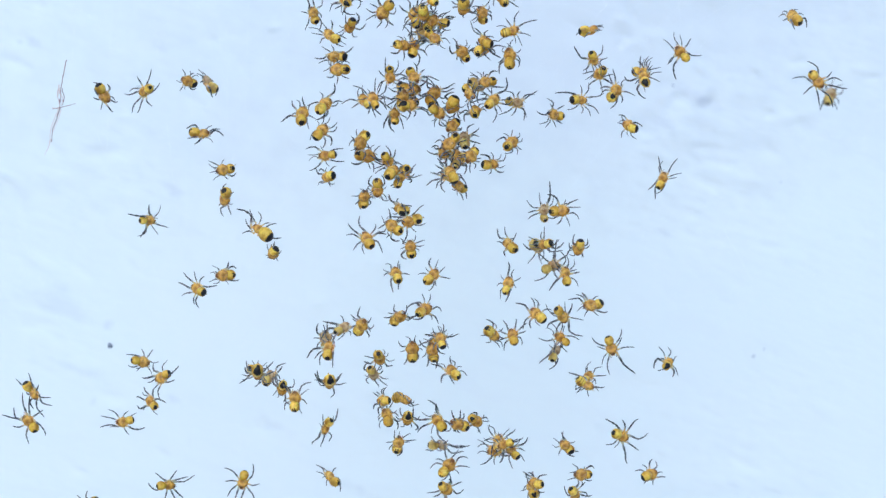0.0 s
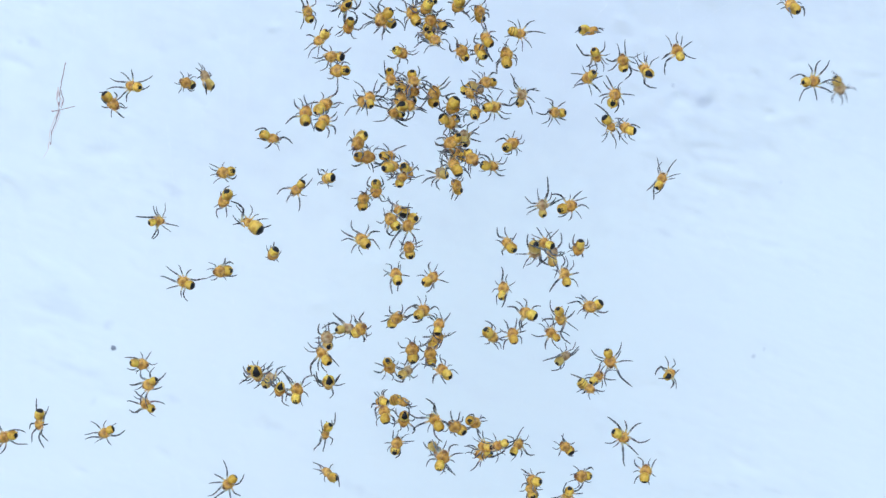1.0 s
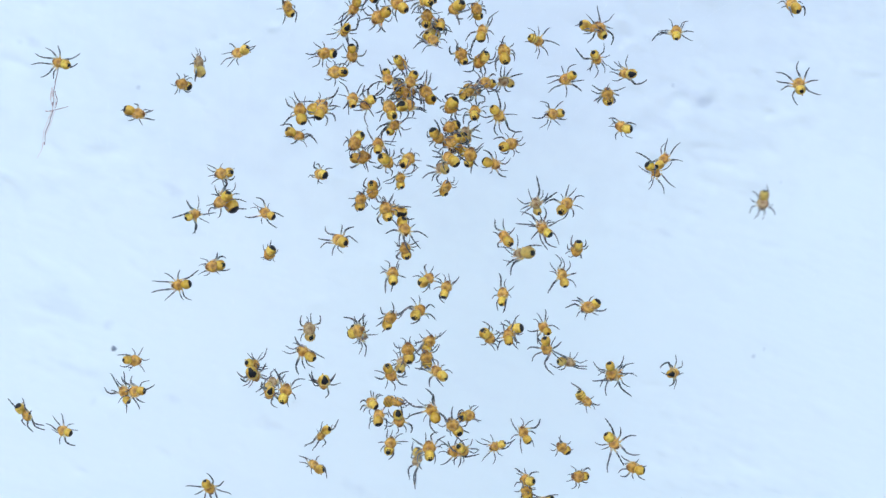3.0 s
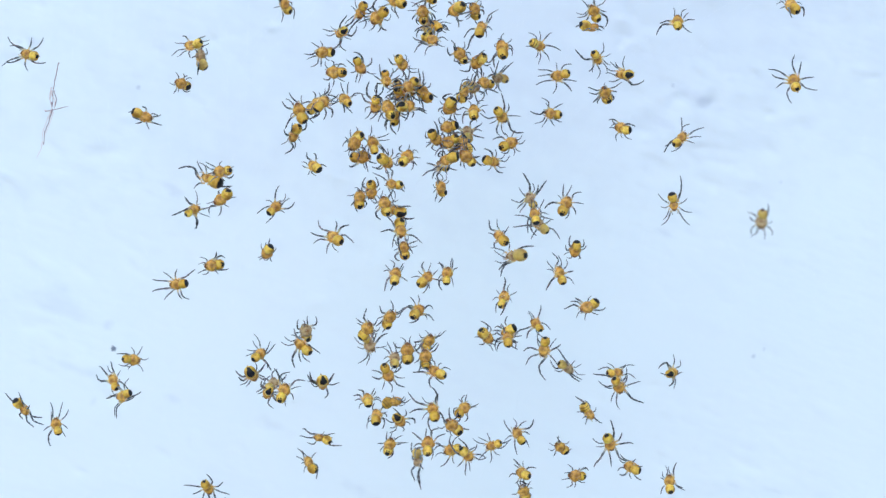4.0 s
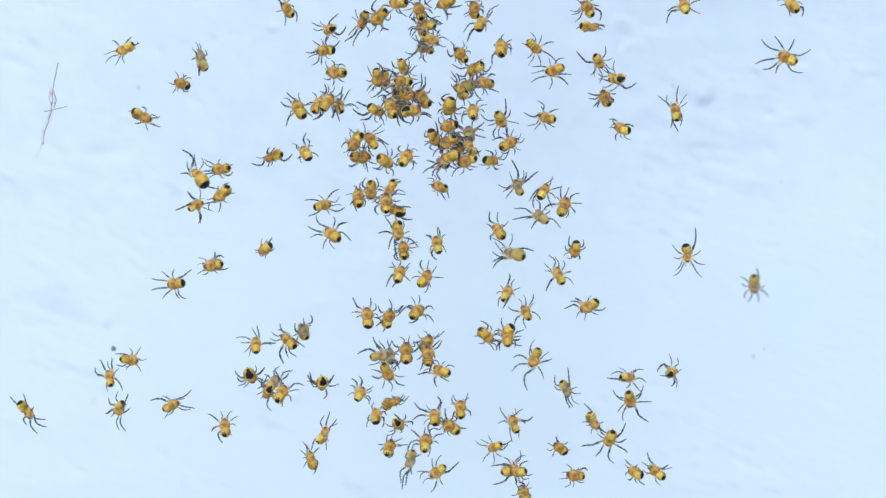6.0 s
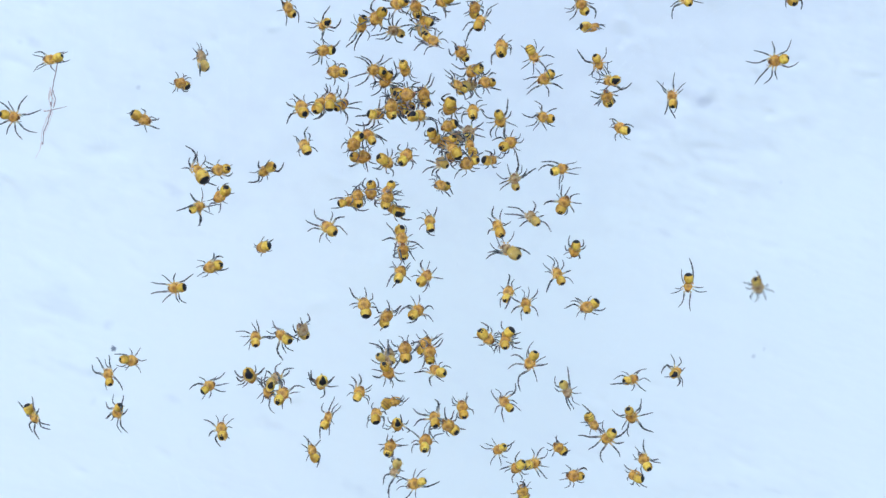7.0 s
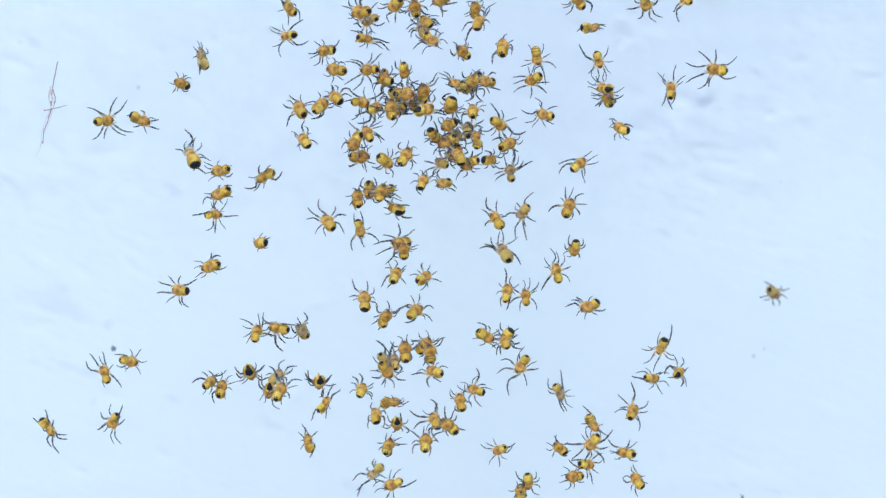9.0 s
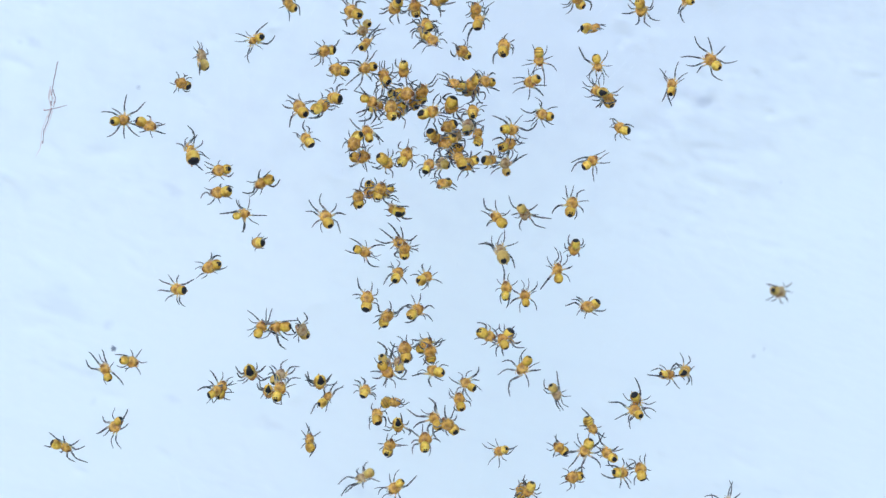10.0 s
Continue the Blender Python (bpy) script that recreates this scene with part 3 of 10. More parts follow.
stand(brood[77], 0, -18, None, (-129, 0.67), (-119, 0.76), (-161, 1.88), (-12, 0.83), (20, 0.59), (37, 0.5), None)
stand(brood[78], 6, -22, (4, 0.76), (-23, 0.59), (-79, 0.5), (-143, 1.42), (24, 1.6), (34, 1.08), (49, 1.15), (152, 2.47))
stand(brood[79], 5, -26, (11, 1.49), (-12, 1.3), (-154, 0.9), (-173, 2.47), (16, 1.34), (41, 1.05), (51, 0.91), (99, 1.33))
stand(brood[80], 81, 37, (-46, 1.48), (-58, 1.23), (-128, 1.09), None, (-2, 0.5), None, (139, 0.92), (175, 1.41))
stand(brood[81], -22, -30, (-3, 0.5), None, (-112, 0.61), (-150, 1.11), (-30, 0.55), (2, 1.22), (8, 2.01), (174, 1.4))
stand(brood[82], -16, -29, (-1, 0.82), (-100, 0.64), (-92, 1.12), (-132, 2.05), (22, 0.94), (31, 1.13), None, (148, 1.55))
stand(brood[83], 24, -6, (-34, 1.75), None, (-152, 2.06), (173, 1.9), None, (60, 1.35), (63, 0.9), None)
stand(brood[84], 17, -5, (-15, 1.77), (-71, 1.29), (-105, 0.92), (-178, 2.29), (30, 1.59), (53, 0.67), (84, 0.62), (154, 1.31))
stand(brood[85], 10, -8, (-5, 1.12), None, (-106, 0.5), (172, 2.37), (18, 1.18), None, (110, 0.8), None)
stand(brood[86], 4, -15, (-6, 2.09), (-36, 1.43), None, (-126, 1.26), (9, 1.85), (41, 0.8), None, (157, 1.81))
stand(brood[87], 59, 23, (-12, 1.1), (-19, 0.62), (-145, 0.62), (-176, 1.51), (-1, 0.66), (33, 0.99), (137, 1.19), (173, 1.34))
stand(brood[88], 15, -10, (-6, 0.99), (-69, 1.11), None, (175, 1.5), (44, 0.5), (129, 0.5), (143, 0.51), (162, 1.14))
stand(brood[89], 8, -11, (-21, 1.91), (-37, 1.83), (-54, 1.15), (-168, 1.04), (-13, 0.94), (-1, 1.73), (65, 0.8), (157, 1.96))
stand(brood[90], -18, -23, (-42, 0.5), None, (-169, 1.26), (163, 2.04), (2, 0.53), (16, 2.6), (67, 2.22), (134, 1.04))
stand(brood[91], -13, -18, (6, 1.85), (9, 1.01), None, (-162, 2.05), None, None, (141, 0.89), (168, 1.16))
stand(brood[92], 2, -12)
stand(brood[93], 39, 0, (-2, 0.71), (-48, 1.53), (-118, 1.1), (-179, 1.84), (35, 0.85), (62, 0.82), (111, 0.5), (168, 0.83))
stand(brood[94], -9, -29)
stand(brood[95], 0, -26, (-76, 1.72), (-92, 0.52), (-144, 1.18), (-167, 1.28), (-24, 1.59), (-8, 1.89), (87, 1.77), (88, 0.5))
stand(brood[96], 75, 36, (1, 0.7), (-10, 1.23), None, None, None, (37, 1.2), (118, 0.6), (-160, 1.04))
stand(brood[97], 9, -13, (-31, 1.08), (-109, 2.09), (-128, 1.24), (-156, 1.29), (-28, 0.87), (-17, 0.58), (16, 1.61), None)
stand(brood[98], -5, -35, None, (-20, 0.5), (-119, 1.2), (-160, 1.09), (54, 0.5), (77, 0.57), (133, 0.95), (158, 1.64))
stand(brood[99], -4, -35, None, (-97, 0.78), (-155, 1.38), (-156, 1.5), (145, 0.5), (131, 0.84), (144, 1.46), (154, 1.65))
stand(brood[100], -9, -36, None, (-80, 0.72), None, None, (3, 1.35), (18, 0.87), (154, 1.9), (164, 1.76))
stand(brood[101], 17, -12, None, (-40, 2.03), None, None, (49, 1.56), (53, 0.5), None, (165, 1.15))
stand(brood[102], 26, 0, None, (-46, 1.11), (-79, 0.51), (-130, 0.5), (-16, 0.5), None, (168, 2.35), (-180, 1.51))
stand(brood[103], 24, -12, None, None, (-166, 1.24), (-172, 1.94), (35, 1.39), None, (127, 0.53), (155, 1.39))
stand(brood[104], 7, -23, (-24, 1.0), (-50, 0.76), (-97, 0.68), (-171, 1.76), (17, 1.0), (14, 0.58), None, (-162, 1.64))
stand(brood[105], 20, -13, (-23, 1.14), (-47, 1.41), (-84, 0.69), (-127, 1.13), (-1, 0.5), None, (143, 0.83), (169, 1.29))
stand(brood[106], 4, -14, (-44, 0.5), None, None, (169, 1.65), (-11, 1.15), (12, 1.25), (27, 0.84), (177, 1.09))
stand(brood[107], 34, 13, (-27, 1.53), None, (-103, 0.5), (162, 0.86), (1, 1.09), None, (115, 0.54), None)
stand(brood[108], 67, 29, (-14, 1.28), (-54, 1.09), None, (-161, 1.18), (33, 0.79), None, (37, 0.5), (-172, 1.72))
stand(brood[109], -9, -26, (-39, 1.09), (-75, 0.91), (-151, 0.95), (-165, 1.51), (27, 1.2), None, (75, 0.66), (-174, 1.49))
stand(brood[110], 5, -20, (-56, 1.36), (-109, 1.77), (-110, 1.01), (-170, 2.02), None, None, (117, 0.69), (172, 1.16))
stand(brood[111], -7, -27, (-32, 1.38), None, None, None, (-10, 1.56), None, (86, 0.5), (-171, 1.58))
stand(brood[112], 18, -9, (-27, 1.48), (-54, 1.13), (-117, 0.5), (-165, 0.5), (7, 1.28), (42, 0.99), (118, 1.37), None)
stand(brood[113], 43, 13, (-25, 0.78), None, (-115, 0.53), (-166, 1.39), (2, 0.71), (19, 0.5), (120, 0.5), (175, 1.08))
stand(brood[114], 60, 23, (-48, 0.57), (-78, 0.85), (-134, 1.25), (-175, 2.6), None, (12, 0.5), (144, 0.53), None)
stand(brood[115], 65, 23, None, None, (-136, 0.84), (-167, 1.52), None, None, (164, 0.72), (-170, 1.83))
stand(brood[116], 6, -22, (-21, 0.63), (-30, 1.98), (-123, 1.44), None, None, None, (89, 0.58), (144, 1.04))
stand(brood[117], -41, -39, (-16, 1.83), (-35, 1.68), (-64, 0.91), (-144, 0.78), None, (29, 0.7), None, None)
stand(brood[118], 42, 10, (-15, 0.55), None, (-100, 0.7), (-143, 0.68), None, (32, 0.67), (91, 0.88), None)
stand(brood[119], -15, -30, None, (-122, 0.5), None, None, None, (90, 0.69), (127, 0.82), (173, 1.86))
stand(brood[120], 0, -34, (-8, 1.13), (-19, 1.47), None, (-179, 1.67), (15, 1.17), None, None, (158, 1.29))
stand(brood[121], -4, -20, (-36, 2.46), (-80, 1.83), (-123, 0.57), (-168, 1.83), (-38, 0.54), (2, 2.6), (20, 1.74), (171, 1.85))
stand(brood[122], 68, 25, (4, 1.0), (-13, 1.23), None, (-166, 0.99), (41, 1.05), None, (85, 0.69), (-177, 1.58))
stand(brood[123], -6, -21, (1, 1.11), (-49, 1.4), (-115, 0.83), (-149, 1.19), (26, 1.24), None, (90, 0.52), None)
stand(brood[124], -12, -32)
stand(brood[125], 39, 0, (-30, 0.64), None, (-64, 0.5), (165, 0.96), (24, 1.04), (28, 0.5), (127, 0.69), None)
stand(brood[126], 72, 27, (17, 0.61), (-43, 0.6), None, (-152, 1.02), (37, 1.52), None, None, (175, 1.53))
stand(brood[127], 0, -17, (9, 0.81), (-26, 1.58), (-75, 0.85), (-177, 2.07), (39, 0.6), None, (125, 1.0), (155, 1.36))
stand(brood[128], 20, -14, (-28, 1.27), (-65, 1.28), (-124, 0.5), None, (40, 1.55), (42, 1.03), (87, 0.89), (-171, 1.93))
stand(brood[129], 11, -8, (33, 1.18), (-5, 1.47), None, None, (79, 1.07), (81, 1.93), (127, 1.0), (175, 1.38))
stand(brood[130], 1, -22, (-41, 0.64), None, None, (-177, 1.72), (31, 1.1), None, (78, 1.06), (-178, 2.07))
stand(brood[131], -19, -34, None, (-58, 0.95), None, None, (6, 0.65), (20, 1.37), (61, 0.53), (155, 1.46))
stand(brood[132], 73, 30, (10, 1.53), (-1, 1.21), None, None, None, (45, 0.87), (114, 0.5), None)
stand(brood[133], 12, -14, (-9, 2.0), (-44, 0.72), (-116, 0.78), None, (4, 1.03), (53, 0.65), (134, 0.55), (-169, 1.93))
stand(brood[134], 5, -19, (6, 1.06), (-36, 1.75), (-112, 1.64), (-161, 1.37), (12, 1.27), (46, 1.45), (68, 0.82), (160, 1.59))
stand(brood[135], 5, -21, None, (-56, 1.04), None, (-156, 1.25), (9, 1.07), (13, 0.66), None, (158, 1.16))
stand(brood[136], -19, -28, (-7, 2.0), (-105, 1.49), (-130, 1.33), (-169, 0.51), None, None, (49, 0.5), None)
stand(brood[137], -19, -30)
stand(brood[138], 11, -11, (-11, 2.12), (-59, 1.32), (-137, 1.23), (-160, 1.03), (39, 1.79), (71, 1.5), (147, 0.86), (155, 1.43))
stand(brood[139], 1, -15, (1, 1.55), (-32, 0.77), (-63, 0.56), (-138, 2.18), (-6, 0.98), (27, 1.24), (73, 1.14), (132, 0.88))
stand(brood[140], 5, -18, (-25, 0.56), (-83, 1.08), (-113, 0.81), (-167, 2.57), (-10, 1.52), (7, 1.93), None, (166, 1.48))
stand(brood[141], 49, 20, (-12, 1.05), (-43, 0.78), (-132, 0.61), (-164, 1.25), (21, 1.52), None, (75, 1.08), (147, 1.0))
stand(brood[142], 3, -21, (-8, 1.71), (-21, 1.17), (-128, 0.74), (-166, 1.49), (21, 0.5), None, None, (-162, 2.6))
stand(brood[143], 10, -20, (-26, 2.52), (-82, 1.52), None, None, (16, 1.78), (40, 1.0), (122, 0.65), None)
stand(brood[144], -3, -35, (-24, 0.82), (-68, 0.5), (-144, 0.8), (-171, 2.6), (0, 1.02), (118, 1.0), (153, 1.28), (-155, 1.55))
stand(brood[145], 25, -4, None, (-73, 0.65), (-157, 1.83), (-173, 2.1), (-23, 0.6), (72, 0.5), None, None)
stand(brood[146], 7, -13, (-27, 1.97), (-71, 1.62), (-131, 1.18), (-169, 2.32), (8, 1.72), (47, 2.16), (107, 0.56), (135, 1.21))
stand(brood[147], 61, 27, (-1, 0.99), (-26, 0.52), None, (177, 2.03), (37, 1.2), None, (135, 0.78), (180, 1.57))
stand(brood[148], 63, 23, (-8, 0.5), None, (-98, 0.73), (-169, 1.16), (-7, 0.88), (41, 1.04), (148, 0.5), (174, 1.51))
stand(brood[149], -32, -31, None, (-37, 1.46), (-93, 0.84), None, (-1, 0.98), None, (132, 0.5), (172, 1.12))
stand(brood[150], 38, 0, (5, 1.11), (-19, 0.8), (-48, 0.61), None, (-20, 0.5), (21, 1.62), (123, 1.11), None)
stand(brood[151], -12, -34, (-54, 0.5), (-79, 0.5), None, (-173, 1.53), None, (78, 0.5), None, (172, 1.4))
stand(brood[152], 69, 24)
stand(brood[153], 75, 24)
stand(brood[154], -33, -38)
stand(brood[155], -5, -22)
stand(brood[156], 20, -8)
stand(brood[157], 34, 0)
stand(brood[158], 10, -29)
stand(brood[159], -8, -27)
stand(brood[160], -29, -34)
stand(brood[161], -19, -36)
stand(brood[162], -28, -36)
stand(brood[163], -1, -24)
stand(brood[164], -4, -20)
stand(brood[165], -21, -31)
stand(brood[166], 26, 0)
stand(brood[167], 27, 0)
stand(brood[168], 17, -13)
stand(brood[169], -14, -29)
stand(brood[170], -13, -35)
stand(brood[171], 14, -16)
stand(brood[172], -6, -16)
stand(brood[173], -10, -23)
stand(brood[174], 72, 24)
stand(brood[175], -7, -23)
stand(brood[176], 55, 22)
stand(brood[177], 2, -23)
stand(brood[178], 2, -23)
# some are fat behind and small in front, some the other way
for n, belly, chest in ((4, 1.34, 0.78), (74, 1.34, 0.8), (7, 0.84, 0.9), (84, 0.95, 0.8), (78, 1.02, 0.88), (79, 1.18, 0.86), (9, 1.12, 0.8), (98, 1.16, 0.86), (99, 1.16, 0.86),
                        (51, 1.2, 0.84), (68, 1.1, 0.88), (45, 1.12, 0.9), (144, 1.02, 0.84), (14, 1.12, 0.94), (139, 0.96, 0.9), (116, 1.0, 0.88), (11, 0.94, 1.08), (148, 0.96, 1.1)):
    for c in brood[n].children:
        if c.name.startswith(("abdomen", "cephalothorax")):
            c.scale = c.scale * (belly if c.name.startswith("abdomen") else chest)
for n, size in ((85, 1.16), (4, 1.24), (74, 1.18), (99, 1.12), (98, 1.12), (100, 1.08), (51, 1.12), (28, 1.08), (66, 1.1), (2, 0.92), (54, 0.95), (147, 0.95)):
    brood[n].scale = (size, size, size)


# ---------------------------------------------------------------- small things
def dry_fibre():
    ob = new("dry_fibre")
    ob.empty_display_size = 0.001
    tagged(ob, "thin dry brown plant fibre hanging knotted in the web", "plant fibre")
    for line, thick, mat in (
            (((0.80, 4.3), (0.60, 3.5), (0.33, 2.4), (0.22, 1.3), (0.16, 0.8), (0.1, 0)), 0.06, STRAW_DARK),
            (((0.0, 1.6), (-0.1, 0.8), (0.0, 0.3), (0.1, -0.1)), 0.07, STRAW_PALE),
            (((0.38, 1.6), (0.55, 0.55), (0.33, -0.1)), 0.045, STRAW_DARK),
            (((-0.55, -0.42), (0.1, -0.32), (0.95, -0.1), (1.65, 0.1)), 0.05, STRAW_DARK),
            (((0.16, -0.35), (-0.2, -1.35), (-0.58, -2.4), (-0.7, -3.6)), 0.055, STRAW_DARK),
            (((0.05, -0.35), (-0.33, -1.2), (-0.7, -2.1), (-0.86, -3.2)), 0.05, STRAW_PALE),
            (((0.30, -0.45), (0.0, -1.3), (-0.40, -2.3), (-0.62, -3.0)), 0.035, STRAW_PALE),
            (((0.05, 1.9), (0.12, 1.1), (0.42, 0.6), (0.28, 0.0)), 0.06, STRAW_PALE),
            (((-0.62, -0.30), (-0.2, -0.42), (0.2, -0.15)), 0.045, STRAW_PALE),
            (((-0.8, -3.3), (-1.05, -4.3), (-1.35, -4.9)), 0.04, STRAW_PALE)):
        u = np.linspace(0, len(line) - 1, 4 * len(line))
        xs, zs = (np.interp(u, range(len(line)), [p[k] for p in line]) for k in (0, 1))
        bent = [(x + 0.07 * noise.noise(Vector((2.2 * z, 40 * thick, x))), 0.15 * math.sin(3 * z), z) for x, z in zip(xs, zs)]
        radii = [1.1 * thick * (1 - 0.5 * q) * (1 + 0.55 * noise.noise(Vector((7 * q + 30 * thick, 2.0, line[0][1])))) for q in np.linspace(0, 1, len(u))]
        part("strand", tube(bent, radii, 5, 2), mat, ob)
    for x, z, r in ((0.02, 1.5, 0.10), (0.08, 0.35, 0.12), (0.45, 0.35, 0.11), (0.12, -0.3, 0.13), (-0.42, -1.95, 0.09), (-0.70, -3.5, 0.11), (0.66, 3.75, 0.07)):
        knot = part("knot", blob((r * 0.5, r * 0.5, r * 1.5), None, 8, 6), STRAW_DARK, ob)
        knot.location = (x * MM, 0, z * MM)
    return ob


fibre = dry_fibre()


def speck(name, size, mat, label, category):
    s = rng.uniform(0, 50)
    return tagged(part(name, blob(size, lambda d: 1 + 0.35 * noise.noise(d * 1.7 + Vector((s, 0, 0))), 12, 8), mat), label, category)


dust_speck = speck("dust_speck", (0.27, 0.22, 0.28), DUST, "small grey ball of dust caught in the silk", "dust")
for x, z, size in ((22.1, 15.7, 0.17), (-29.2, 15.5, 0.18), (29.8, -10.3, 0.18), (30.8, -9.6, 0.11), (32.4, 6.4, 0.12), (-30.6, -24.3, 0.14)):
    x, z = x * FAR, z * FAR
    grit = speck("paint_speck", (size, 0.05, size), GRIT, "tiny grey speck of dirt on the white wall", "speck")
    tagged(grit, group="specks on the wall")
    knock = float(dents(np.array([x / FAR]), np.array([z / FAR]))[0])
    grit.location = (x * MM, (WALL_Y + relief(x, z) + knock - 0.02) * MM, AIM_Z + z * MM)


def silk():
    """Hair-fine strands from the wall through the brood, far thinner than a leg."""
    verts, faces, r = [], [], 0.002
    for k in range(150):
        x, z = rng.gauss(-3, 15), rng.gauss(2, 14)
        a, reach = rng.uniform(0, math.pi), rng.uniform(14, 34)
        y = rng.uniform(-3, 5)
        ends = [Vector((x + s * math.cos(a) * reach, WALL_Y + 0.3, z + s * math.sin(a) * reach)) for s in (-1, 1)]
        line = [ends[0], Vector((x, y, z)), ends[1]]
        for p, q in zip(line, line[1:]):
            n = len(verts)
            for c in (p, q):
                for o in ((r, 0, 0), (-r, 0, r), (-r, 0, -r)):
                    w = (c + Vector(o)) * MM
                    verts.append((w.x, w.y, w.z + AIM_Z))
            faces += [(n, n + 1, n + 4, n + 3), (n + 1, n + 2, n + 5, n + 4), (n + 2, n, n + 3, n + 5)]
    me = bpy.data.meshes.new("silk")
    me.from_pydata(verts, [], faces)
    tagged(part("silk_threads", me, SILK), "hair-fine clear silk threads before the wall", "web", kind="stuff")


silk()


# ---------------------------------------------------------------- what moves
def at(x, y, z):
    return Matrix.Translation((x * MM, y * MM, AIM_Z + z * MM))


def on(x, y, z, head, pitch, roll):
    """A spiderling in the web: its back to the camera, its head towards the angle head; pitch lifts the abdomen."""
    a = radians(head)
    f, u = Vector((math.cos(a), 0, math.sin(a))), Vector((0, -1, 0))
    m = Matrix((f.cross(u), f, u)).transposed().to_4x4()
    return at(x, y, z) @ m @ Euler((radians(-pitch), radians(roll), 0)).to_matrix().to_4x4()


def step(ob, spans):
    """Swing the legs in two alternating sets while the spiderling walks."""
    legs = [c for c in ob.children if c.name.startswith("leg")]
    for k, leg in enumerate(legs):
        home = leg.matrix_basis.copy()
        sign = 1 if (k + k // 4) % 2 else -1
        rows = {0.0: 0.0, 10.0: 0.0}
        for a, b in spans:
            n = max(int((b - a) / 0.2), 2)
            for i in range(n + 1):
                rows[round(a + (b - a) * i / n, 2)] = 0.0 if i in (0, n) else sign * (13 if i % 2 else -13)
        walk(leg, [(t, home @ Matrix.Rotation(radians(q), 4, "Z")) for t, q in sorted(rows.items())])


